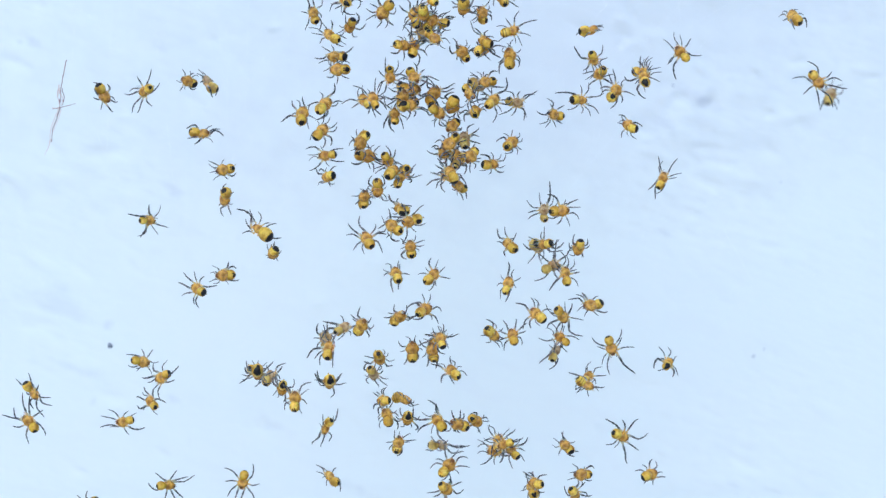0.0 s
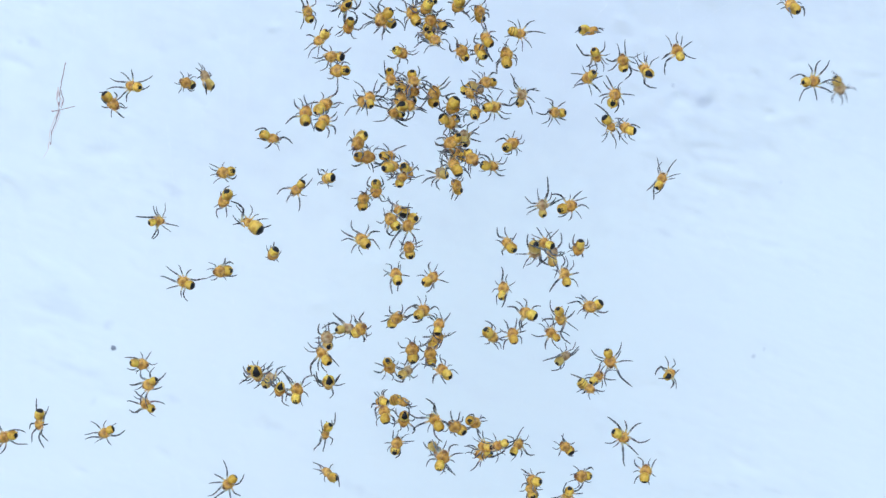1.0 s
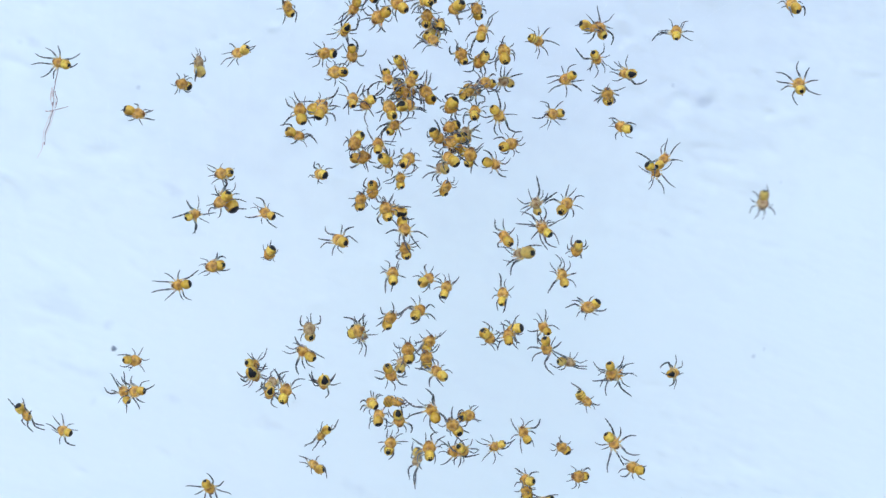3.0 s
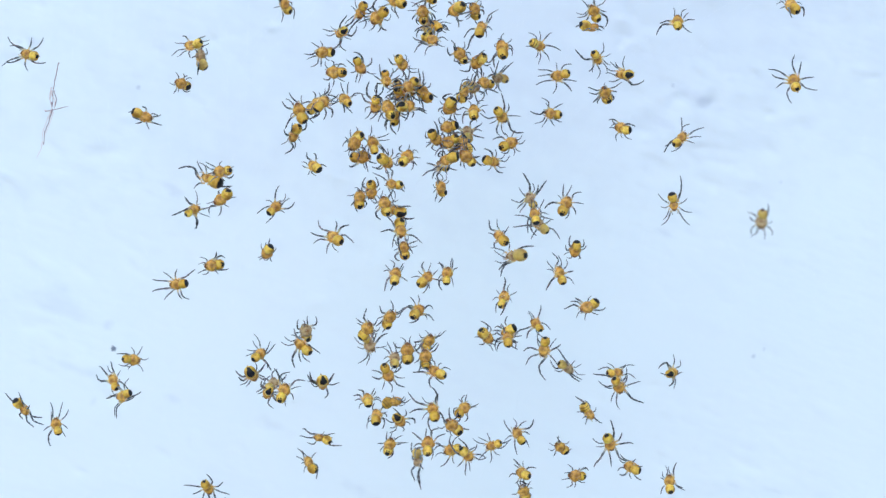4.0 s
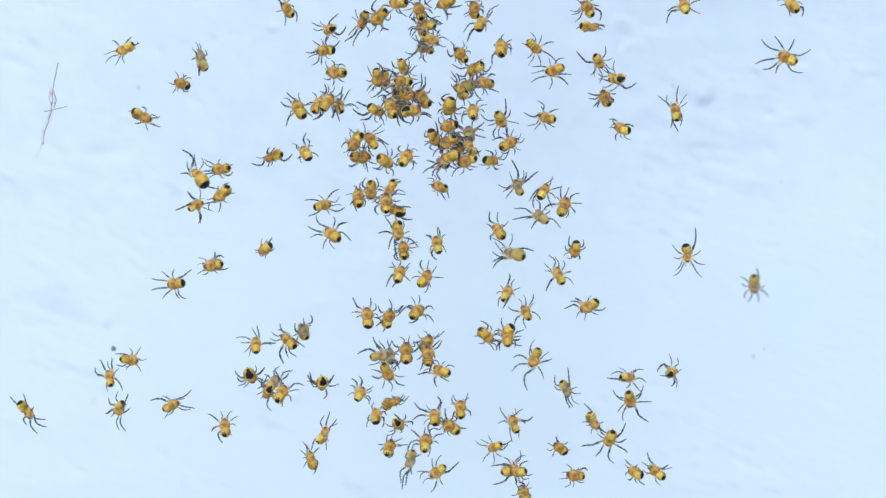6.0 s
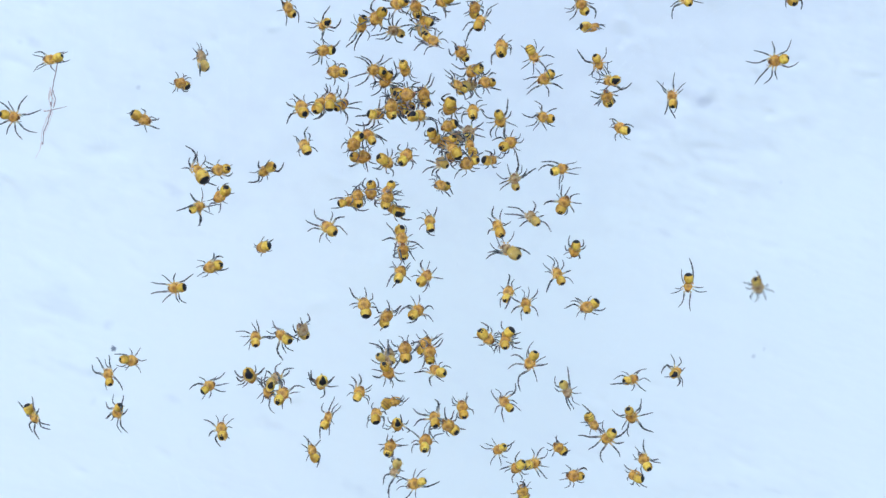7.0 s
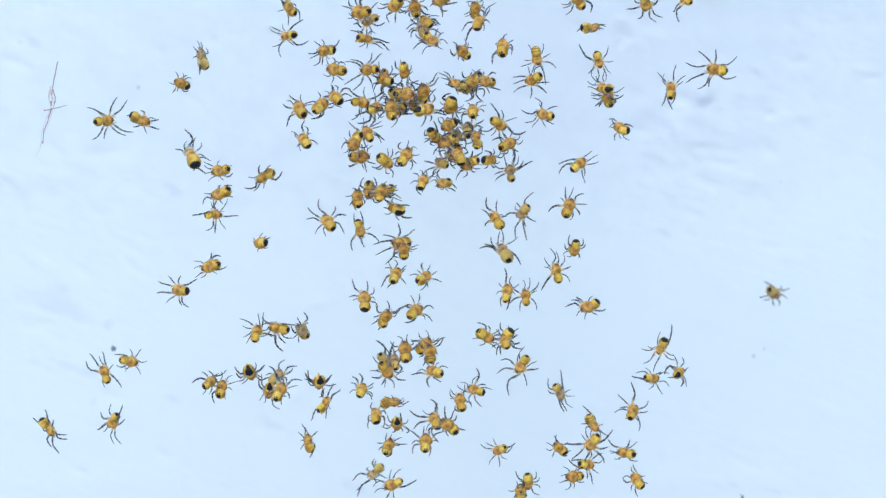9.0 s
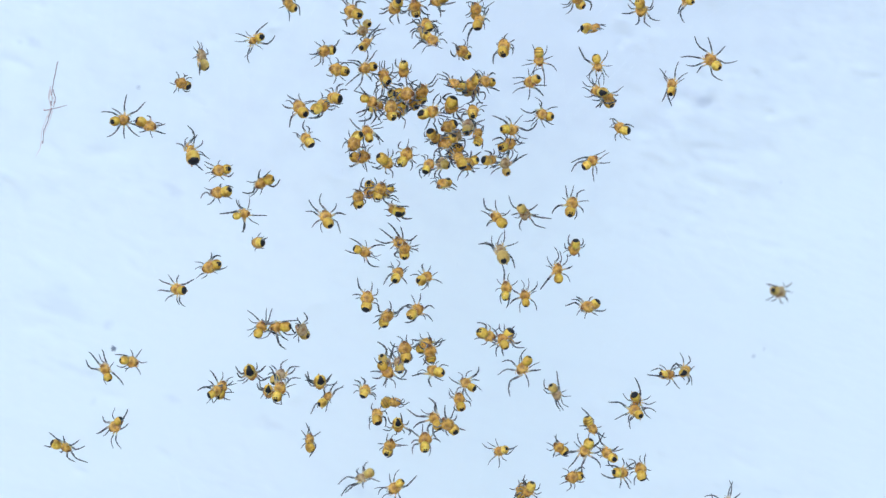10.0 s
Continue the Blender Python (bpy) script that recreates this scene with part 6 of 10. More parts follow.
    walk(brood[60], [(0, on(10.84, 0.1, 12.85, 171, -47, 2)), (1.5, on(11.02, 0.1, 13.12, 183, -38, 2)), (2, on(11.02, 0.1, 13.06, 187, -35, 2)), (2.5, on(10.93, 0.1, 12.99, 191, -32, 2)), (4, on(10.57, 0.1, 12.96, 174, -37, 2)), (5, on(10.22, 0.1, 12.63, 163, -41, 2)), (5.5, on(10.10, 0.1, 12.57, 165, -39, 2)), (8, on(9.83, 0.1, 12.66, 171, -32, 2)), (9, on(9.84, 0.1, 12.85, 168, -31, 2)), (10, on(9.79, 0.1, 12.85, 165, -30, 2))])
    walk(brood[61], [(0, on(6.42, -0.0, 10.06, 35, 29, 8)), (2, on(6.38, -0.0, 9.89, 22, 6, 8)), (2.5, on(6.26, -0.0, 9.92, 19, 0, 8)), (5, on(6.21, -0.0, 10.06, 28, 0, 8)), (10, on(6.07, -0.0, 9.95, 24, 14, 8))])
    walk(brood[62], [(0, on(-0.62, -0.9, 13.20, -50, 19, 23)), (0.5, on(0.10, -0.9, 12.74, -43, 23, 23)), (1, on(0.40, -0.9, 12.25, -49, 27, 23)), (1.5, on(0.20, -0.9, 11.64, -56, 31, 23)), (2, on(-0.17, -0.9, 11.14, -62, 35, 23)), (2.5, on(-0.46, -0.9, 10.98, -69, 39, 23)), (4, on(-0.82, -0.9, 10.74, -79, 39, 23)), (5, on(-0.89, -0.9, 10.69, -86, 39, 23)), (8.5, on(-0.91, -0.9, 10.97, -85, 49, 23)), (10, on(-0.94, -0.9, 10.90, -84, 56, 23))])
    walk(brood[63], [(0, on(0.93, 0.9, 11.90, -139, -54, -4)), (0.5, on(0.90, 0.9, 12.32, -142, -53, -4)), (1, on(0.86, 0.9, 12.28, -146, -51, -4)), (1.5, on(0.89, 0.9, 11.96, -149, -50, -4)), (2, on(0.93, 0.9, 11.80, -152, -49, -4)), (5, on(0.52, 0.9, 11.82, -172, -33, -4)), (6.5, on(0.62, 0.9, 11.87, -163, -39, -4)), (9, on(0.58, 0.9, 11.95, -156, -46, -4)), (10, on(0.57, 0.9, 11.84, -156, -48, -4))])
    walk(brood[64], [(0, on(0.87, 0.1, 10.28, -133, -11, 29)), (2, on(1.09, 0.1, 10.35, -141, -29, 29)), (3.5, on(0.85, 0.1, 10.34, -143, -30, 29)), (5, on(0.52, 0.1, 10.20, -142, -24, 29)), (7.5, on(0.46, 0.1, 10.28, -141, -38, 29)), (10, on(0.49, 0.1, 10.30, -140, -30, 29))])
    walk(brood[65], [(0, on(1.63, 0.8, 8.90, 128, 24, 50)), (1.5, on(1.56, 0.8, 9.08, 116, 27, 50)), (2.5, on(1.56, 0.8, 9.33, 108, 29, 50)), (4, on(2.13, 0.8, 9.87, 96, 31, 50)), (4.5, on(2.30, 0.8, 9.93, 92, 32, 50)), (5, on(2.44, 0.8, 9.85, 88, 33, 50)), (6, on(2.61, 0.8, 9.58, 80, 35, 50)), (8, on(2.68, 0.8, 9.86, 64, 38, 50)), (9, on(3.17, 0.8, 10.42, 56, 40, 50)), (9.5, on(3.30, 0.8, 10.62, 52, 41, 50)), (10, on(3.29, 0.8, 10.72, 48, 42, 50))])
    walk(brood[66], [(0, on(0.81, -1.0, 7.01, 90, 39, 28)), (0.5, on(1.07, -1.0, 7.41, 90, 40, 28)), (1, on(1.19, -1.0, 7.70, 90, 41, 28)), (2.5, on(0.92, -1.0, 8.28, 90, 44, 28)), (3.5, on(0.72, -1.0, 8.58, 144, 42, 28)), (4, on(0.68, -1.0, 8.57, 171, 40, 28)), (5, on(0.59, -1.0, 8.41, 225, 38, 28)), (6, on(0.79, -1.0, 8.77, 164, 41, 28)), (6.5, on(0.94, -1.0, 9.02, 133, 42, 28)), (7.5, on(1.24, -1.0, 9.39, 72, 45, 28)), (8, on(1.34, -1.0, 9.24, 73, 46, 28)), (9.5, on(1.59, -1.0, 8.50, 79, 47, 28)), (10, on(1.62, -1.0, 8.36, 81, 47, 28))])
    walk(brood[67], [(0, on(2.74, -0.1, 9.00, -131, -54, -7)), (1, on(2.66, -0.1, 8.78, -61, -48, -7)), (1.5, on(2.76, -0.1, 8.80, -25, -44, -7)), (2, on(2.82, -0.1, 8.83, 10, -41, -7)), (2.5, on(2.71, -0.1, 8.78, 45, -38, -7)), (3.5, on(2.48, -0.1, 8.75, 104, -38, -7)), (4, on(2.39, -0.1, 8.70, 133, -38, -7)), (5, on(2.22, -0.1, 8.64, 192, -37, -7)), (7.5, on(2.63, -0.1, 8.29, 202, -26, -7)), (10, on(2.57, -0.1, 8.26, 208, -35, -7))])
    walk(brood[68], [(0, on(4.45, -0.8, 8.10, -15, 30, 28)), (1, on(4.42, -0.8, 7.97, -17, 18, 28)), (2.5, on(4.64, -0.8, 8.07, -21, 0, 28)), (3.5, on(4.60, -0.8, 8.34, -27, 16, 28)), (5, on(4.51, -0.8, 8.48, -36, 41, 28)), (6, on(4.51, -0.8, 8.47, -35, 46, 28)), (7.5, on(4.35, -0.8, 8.53, -34, 53, 28)), (10, on(4.35, -0.8, 8.53, -34, 53, 28))])
    walk(brood[69], [(0, on(9.90, 4.5, 3.49, 94, -27, 6)), (1.5, on(9.61, 4.5, 4.04, 96, -30, 6)), (2.5, on(9.26, 4.5, 4.02, 98, -33, 6)), (3, on(9.15, 4.5, 4.15, 106, -35, 6)), (4, on(8.63, 4.5, 4.73, 124, -40, 6)), (4.5, on(8.29, 4.5, 4.88, 133, -42, 6)), (5, on(8.09, 4.5, 4.82, 141, -45, 6)), (5.5, on(7.62, 4.5, 5.50, 121, -42, 6)), (6, on(7.36, 4.5, 6.03, 115, -40, 6)), (6.5, on(7.22, 4.5, 6.41, 109, -38, 6)), (7, on(7.04, 4.5, 6.56, 104, -35, 6)), (7.5, on(6.76, 4.5, 6.51, 98, -33, 6)), (8, on(6.89, 4.5, 6.82, 98, -31, 6)), (8.5, on(6.79, 4.5, 7.20, 99, -30, 6)), (9.5, on(6.40, 4.5, 7.64, 100, -27, 6)), (10, on(6.13, 4.5, 8.04, 101, -25, 6))])
    walk(brood[70], [(0, on(9.92, 0.1, 0.52, -145, 47, -14)), (0.5, on(9.95, 0.1, 0.29, -167, 42, -14)), (1, on(10.02, 0.1, 0.48, -188, 37, -14)), (2, on(10.30, 0.1, 1.33, -231, 27, -14)), (2.5, on(10.66, 0.1, 1.52, -253, 21, -14)), (3, on(9.81, 0.1, 1.76, -209, 25, -14)), (3.5, on(9.24, 0.1, 2.29, -234, 28, -14)), (4, on(8.87, 0.1, 3.05, -247, 31, -14)), (4.5, on(8.57, 0.1, 3.89, -271, 34, -14)), (5, on(8.68, 0.1, 3.88, -295, 37, -14)), (5.5, on(9.35, 0.1, 4.60, -301, 32, -14)), (6, on(9.60, 0.1, 5.41, -290, 26, -14)), (6.5, on(10.25, 0.1, 7.05, -305, 20, -14)), (7, on(11.09, 0.1, 7.57, -334, 14, -14)), (7.5, on(11.85, 0.1, 7.81, -308, 8, -14)), (8.5, on(12.46, 0.1, 7.81, -312, 9, -14)), (9, on(12.95, 0.1, 8.02, -314, 10, -14)), (9.5, on(13.61, 0.1, 8.23, -315, 10, -14)), (10, on(14.07, 0.1, 8.24, -317, 11, -14))])
    walk(brood[71], [(0, on(10.51, 4.6, -1.77, 7, 18, 29)), (0.5, on(10.71, 4.6, -1.39, 37, 21, 29)), (1.5, on(10.72, 4.6, -0.19, 98, 27, 29)), (2, on(10.53, 4.6, 0.52, 111, 30, 29)), (2.5, on(10.09, 4.6, 1.41, 90, 34, 29)), (3.5, on(9.81, 4.6, 2.09, 99, 38, 29)), (4.5, on(9.59, 4.6, 2.22, 108, 42, 29)), (5, on(9.62, 4.6, 2.50, 113, 44, 29)), (5.5, on(9.78, 4.6, 2.91, 108, 45, 29)), (6, on(9.66, 4.6, 3.04, 104, 46, 29)), (7.5, on(8.48, 4.6, 2.83, 90, 48, 29)), (8.5, on(8.18, 4.6, 3.55, 160, 48, 29)), (9, on(7.97, 4.6, 3.68, 195, 48, 29)), (9.5, on(7.81, 4.6, 3.73, 230, 48, 29)), (10, on(7.90, 4.6, 3.72, 265, 48, 29))])
    walk(brood[72], [(0, on(11.14, -0.0, 3.66, 3, -19, -0)), (0.5, on(11.64, -0.0, 3.88, 12, -15, -0)), (1, on(11.90, -0.0, 4.02, 20, -11, -0)), (1.5, on(11.96, -0.0, 4.14, 28, -8, -0)), (2, on(11.92, -0.0, 4.20, 37, -4, -0)), (2.5, on(11.76, -0.0, 4.07, 45, 0, -0)), (3.5, on(11.66, -0.0, 4.11, 57, -9, -0)), (5, on(11.76, -0.0, 4.12, 76, -24, -0)), (6, on(11.58, -0.0, 4.06, 69, -30, -0)), (7, on(11.53, -0.0, 4.25, 63, -36, -0)), (7.5, on(11.63, -0.0, 4.39, 60, -39, -0)), (8, on(11.69, -0.0, 4.20, 63, -34, -0)), (9.5, on(12.20, -0.0, 3.91, 73, -19, -0)), (10, on(12.30, -0.0, 4.04, 77, -14, -0))])
    walk(brood[73], [(0, on(6.53, 0.0, 0.30, 167, 42, -29)), (1.5, on(6.39, 0.0, 0.42, 158, 38, -29)), (2.5, on(6.32, 0.0, 0.84, 152, 35, -29)), (3.5, on(5.81, 0.0, 1.01, 158, 38, -29)), (4, on(5.66, 0.0, 1.02, 161, 39, -29)), (4.5, on(5.68, 0.0, 1.16, 164, 41, -29)), (5, on(5.77, 0.0, 1.65, 167, 42, -29)), (5.5, on(5.52, 0.0, 1.57, 159, 39, -29)), (6, on(5.42, 0.0, 1.64, 150, 37, -29)), (7, on(5.39, 0.0, 1.90, 133, 31, -29)), (7.5, on(5.39, 0.0, 1.87, 125, 29, -29)), (8, on(5.29, 0.0, 2.32, 128, 23, -29)), (8.5, on(5.18, 0.0, 2.60, 131, 17, -29)), (10, on(5.37, 0.0, 2.82, 139, 0, -29))])
    walk(brood[74], [(0, on(9.27, 5.5, 0.28, -42, 48, -0)), (0.5, on(9.25, 5.5, -0.29, -68, 42, -0)), (1, on(9.01, 5.5, -0.07, -94, 36, -0)), (1.5, on(8.90, 5.5, 0.09, -121, 30, -0)), (2, on(8.69, 5.5, 0.12, -147, 24, -0)), (2.5, on(8.38, 5.5, -0.17, -173, 18, -0)), (3.5, on(7.50, 5.5, -0.47, -175, 11, -0)), (4, on(7.17, 5.5, -0.63, -176, 7, -0)), (4.5, on(7.03, 5.5, -0.77, -177, 4, -0)), (5, on(7.02, 5.5, -0.81, -178, 0, -0)), (5.5, on(7.02, 5.5, -0.69, -186, 0, -0)), (6.5, on(6.85, 5.5, -0.25, -204, 0, -0)), (7, on(6.63, 5.5, -0.19, -212, 0, -0)), (7.5, on(6.38, 5.5, -0.31, -221, 0, -0)), (8.5, on(6.74, 5.5, -0.12, -234, 9, -0)), (9, on(6.08, 5.5, -0.35, -240, 13, -0)), (9.5, on(5.83, 5.5, -0.47, -246, 17, -0)), (10, on(5.82, 5.5, -0.45, -253, 21, -0))])
    walk(brood[75], [(0, on(13.04, 0.0, 0.27, -94, 39, -13)), (2, on(13.05, 0.0, 0.21, -94, 39, -13)), (3.5, on(12.77, 0.0, 0.13, -92, 37, -13)), (5, on(12.69, 0.0, 0.08, -90, 34, -13)), (10, on(12.63, 0.0, 0.27, -90, 39, -13))])
    walk(brood[76], [(0, on(18.97, -0.0, 16.94, -14, -47, -1)), (0.5, on(18.13, -0.0, 17.32, 50, -44, -1)), (1, on(17.26, -0.0, 17.85, 96, -42, -1)), (1.5, on(16.58, -0.0, 18.50, 117, -39, -1)), (2.5, on(15.74, -0.0, 19.73, 118, -34, -1)), (3, on(15.11, -0.0, 20.97, 115, -36, -1)), (3.5, on(14.60, -0.0, 22.35, 114, -38, -1)), (4, on(14.53, -0.0, 22.59, 115, -40, -1)), (5.5, on(14.18, -0.0, 22.91, 121, -43, -1)), (6.5, on(13.56, -0.0, 23.13, 121, -41, -1)), (7, on(13.36, -0.0, 23.24, 121, -40, -1)), (7.5, on(13.36, -0.0, 23.36, 121, -39, -1)), (8.5, on(13.10, -0.0, 23.64, 122, -43, -1)), (10, on(12.98, -0.0, 23.79, 125, -47, -1))])
    walk(brood[77], [(0, on(13.89, -1.0, 20.79, 31, 14, -70)), (0.5, on(13.87, -1.0, 20.76, 28, 17, -70)), (2.5, on(13.89, -1.0, 21.12, 18, 29, -70)), (3.5, on(13.92, -1.0, 21.17, 22, 29, -70)), (10, on(14.08, -1.0, 21.01, 33, 22, -70))])
    walk(brood[78], [(0, on(14.35, -0.9, 18.24, -74, 36, 7)), (0.5, on(14.50, -0.9, 18.45, -73, 37, 7)), (1.5, on(14.62, -0.9, 18.60, -71, 38, 7)), (2.5, on(14.60, -0.9, 18.32, -69, 39, 7)), (3.5, on(14.59, -0.9, 18.32, -65, 36, 7)), (5, on(14.84, -0.9, 18.32, -58, 32, 7)), (6.5, on(14.82, -0.9, 17.88, -67, 26, 7)), (7, on(14.78, -0.9, 17.89, -70, 23, 7)), (7.5, on(14.76, -0.9, 18.13, -73, 21, 7)), (9, on(14.84, -0.9, 18.08, -76, 9, 7)), (10, on(14.73, -0.9, 17.75, -79, 0, 7))])
    walk(brood[79], [(0, on(19.24, -0.9, 16.24, 117, 30, -15)), (0.5, on(19.41, -0.9, 16.57, 131, 31, -15)), (1, on(19.44, -0.9, 17.00, 145, 33, -15)), (1.5, on(19.11, -0.9, 17.17, 160, 35, -15)), (2.5, on(17.97, -0.9, 16.83, 188, 38, -15)), (3, on(17.68, -0.9, 16.77, 188, 37, -15)), (4.5, on(17.19, -0.9, 16.55, 188, 34, -15)), (5, on(16.92, -0.9, 16.35, 188, 33, -15)), (5.5, on(16.78, -0.9, 16.32, 191, 35, -15)), (7.5, on(15.97, -0.9, 15.94, 203, 44, -15)), (9, on(15.51, -0.9, 15.34, 189, 41, -15)), (10, on(14.95, -0.9, 15.05, 180, 39, -15))])
    walk(brood[80], [(0, on(16.43, 0.1, 14.94, 56, 0, 0)), (0.5, on(16.47, 0.1, 14.66, 64, -10, 0)), (1, on(16.41, 0.1, 14.48, 72, -21, 0)), (2.5, on(15.92, 0.1, 14.56, 95, -52, 0)), (4, on(15.63, 0.1, 14.80, 112, -53, 0)), (5, on(15.46, 0.1, 14.56, 124, -53, 0)), (7.5, on(15.81, 0.1, 14.45, 108, -58, 0)), (10, on(15.84, 0.1, 14.37, 117, -60, 0))])
    walk(brood[81], [(0, on(17.94, -1.0, 11.68, 167, 42, -22)), (1, on(17.71, -1.0, 11.45, 171, 39, -22)), (2, on(17.57, -1.0, 11.55, 174, 35, -22)), (2.5, on(17.40, -1.0, 11.62, 176, 33, -22)), (4.5, on(17.25, -1.0, 11.46, 179, 42, -22)), (9, on(17.12, -1.0, 11.46, 176, 44, -22)), (10, on(17.18, -1.0, 11.46, 176, 44, -22))])
    walk(brood[82], [(0, on(22.99, 0.1, 18.68, 133, 11, -6)), (0.5, on(22.75, 0.1, 18.61, 124, 17, -6)), (1, on(22.62, 0.1, 18.77, 116, 24, -6)), (2, on(22.58, 0.1, 19.64, 99, 37, -6)), (2.5, on(22.34, 0.1, 20.09, 90, 44, -6)), (3.5, on(22.47, 0.1, 21.22, 92, 42, -6)), (4, on(22.52, 0.1, 21.63, 92, 41, -6)), (4.5, on(22.61, 0.1, 21.97, 93, 40, -6)), (5, on(22.80, 0.1, 22.45, 94, 39, -6)), (5.5, on(23.01, 0.1, 22.75, 99, 40, -6)), (6.5, on(23.37, 0.1, 23.61, 110, 43, -6)), (7, on(23.44, 0.1, 23.87, 115, 44, -6)), (7.5, on(23.43, 0.1, 23.93, 120, 46, -6)), (8.5, on(23.37, 0.1, 23.92, 131, 49, -6)), (10, on(23.56, 0.1, 23.91, 146, 53, -6))])
    walk(brood[83], [(0, on(20.94, -0.9, 6.48, 73, 0, -30)), (0.5, on(21.00, -0.9, 6.38, 74, 3, -30)), (1.5, on(20.64, -0.9, 6.58, 75, 8, -30)), (2, on(20.65, -0.9, 6.91, 76, 11, -30)), (2.5, on(20.67, -0.9, 7.47, 77, 14, -30)), (3, on(20.93, -0.9, 8.32, 62, 11, -30)), (3.5, on(21.62, -0.9, 9.26, 51, 8, -30)), (4, on(22.62, -0.9, 10.39, 54, 6, -30)), (4.5, on(22.94, -0.9, 11.09, 73, 3, -30)), (5, on(23.10, -0.9, 11.98, 66, 0, -30)), (5.5, on(22.57, -0.9, 12.40, 128, 2, -30)), (6, on(22.29, -0.9, 13.03, 108, 4, -30)), (6.5, on(22.14, -0.9, 13.76, 106, 6, -30)), (7, on(21.94, -0.9, 14.28, 106, 8, -30)), (7.5, on(21.61, -0.9, 14.54, 106, 10, -30)), (8, on(21.54, -0.9, 14.65, 105, 11, -30)), (9, on(21.82, -0.9, 15.08, 103, 14, -30)), (10, on(21.88, -0.9, 15.41, 100, 16, -30))])
    walk(brood[84], [(0, on(12.98, -0.0, 14.28, -3, 19, 4)), (0.5, on(14.90, -0.0, 13.35, -37, 15, 4)), (1, on(15.91, -0.0, 12.04, -55, 11, 4)), (1.5, on(16.78, -0.0, 10.65, -59, 8, 4)), (2, on(17.60, -0.0, 9.21, -43, 4, 4)), (2.5, on(18.78, -0.0, 8.78, -34, 0, 4)), (3, on(20.14, -0.0, 7.60, -46, 2, 4)), (3.5, on(21.29, -0.0, 6.14, -58, 3, 4)), (4, on(22.08, -0.0, 4.53, -80, 5, 4)), (4.5, on(21.82, -0.0, 3.13, -98, 7, 4)), (5, on(21.73, -0.0, 1.98, -38, 8, 4)), (5.5, on(23.17, -0.0, 0.94, -55, 7, 4)), (6, on(23.38, -0.0, -0.40, -83, 5, 4)), (7, on(23.52, -0.0, -3.24, -93, 2, 4)), (7.5, on(23.36, -0.0, -4.63, -56, 0, 4)), (8, on(23.04, -0.0, -6.17, -116, 6, 4)), (8.5, on(21.86, -0.0, -7.67, -123, 11, 4)), (9, on(20.98, -0.0, -9.31, -115, 17, 4)), (9.5, on(19.87, -0.0, -11.98, -116, 23, 4)), (10, on(18.51, -0.0, -14.44, -72, 29, 4))])
    walk(brood[85], [(0, on(41.50, 24.0, 16.30, 59, 14, 12)), (0.5, on(42.87, 24.0, 18.13, 0, 11, 12)), (1, on(42.48, 24.0, 17.64, -69, 8, 12)), (1.5, on(39.66, 24.0, 13.45, -113, 5, 12)), (2, on(36.48, 24.0, 9.13, -119, 3, 12)), (2.5, on(34.69, 24.0, 6.49, -109, 0, 12)), (4, on(34.26, 24.0, 3.25, -98, 0, 12)), (4.5, on(34.01, 24.0, 0.69, -104, 0, 12)), (5, on(33.63, 24.0, -1.91, -107, 0, 12)), (5.5, on(33.41, 24.0, -3.54, -101, 7, 12)), (6.5, on(33.55, 24.0, -3.71, -83, 21, 12)), (7, on(33.78, 24.0, -3.81, -77, 27, 12)), (7.5, on(34.21, 24.0, -4.01, -70, 34, 12)), (8, on(34.70, 24.0, -4.42, -62, 34, 12)), (8.5, on(35.11, 24.0, -4.57, -54, 35, 12)), (9, on(35.44, 24.0, -4.60, -45, 35, 12)), (10, on(35.91, 24.0, -4.52, -28, 35, 12))])
    walk(brood[86], [(0, on(-23.37, 0.0, -3.93, 160, 34, -10)), (0.5, on(-24.08, 0.0, -3.44, 152, 27, -10)), (1, on(-24.59, 0.0, -3.28, 161, 21, -10)), (2, on(-24.73, 0.0, -3.55, 178, 7, -10)), (2.5, on(-24.94, 0.0, -3.42, 186, 0, -10)), (3.5, on(-25.11, 0.0, -3.43, 188, 10, -10)), (5, on(-25.54, 0.0, -3.12, 191, 25, -10)), (7.5, on(-25.35, 0.0, -3.90, 187, 18, -10)), (8, on(-25.21, 0.0, -4.01, 185, 21, -10)), (9.5, on(-25.08, 0.0, -3.94, 181, 30, -10)), (10, on(-25.29, 0.0, -3.90, 180, 34, -10))])
    walk(brood[87], [(0, on(-20.87, -0.0, -2.52, -176, -39, 0)), (0.5, on(-21.06, -0.0, -2.27, -174, -37, 0)), (1.5, on(-21.18, -0.0, -2.06, -172, -35, 0)), (2, on(-21.35, -0.0, -1.95, -170, -33, 0)), (2.5, on(-21.65, -0.0, -1.76, -169, -32, 0)), (4, on(-21.94, -0.0, -1.56, -171, -36, 0)), (5.5, on(-22.01, -0.0, -1.53, -170, -36, 0)), (7.5, on(-22.09, -0.0, -1.71, -162, -29, 0)), (9, on(-22.25, -0.0, -1.65, -160, -27, 0)), (10, on(-22.19, -0.0, -1.68, -158, -26, 0))])
    walk(brood[88], [(0, on(-29.08, -0.0, -10.76, -16, 10, 5)), (1.5, on(-29.26, -0.0, -11.03, -13, 14, 5)), (2, on(-29.40, -0.0, -11.01, -11, 15, 5)), (2.5, on(-29.73, -0.0, -10.81, -10, 16, 5)), (3.5, on(-29.93, -0.0, -10.62, -12, 19, 5)), (4.5, on(-30.06, -0.0, -10.57, -13, 22, 5)), (8, on(-30.21, -0.0, -10.70, -14, 13, 5)), (10, on(-30.17, -0.0, -10.76, -16, 10, 5))])
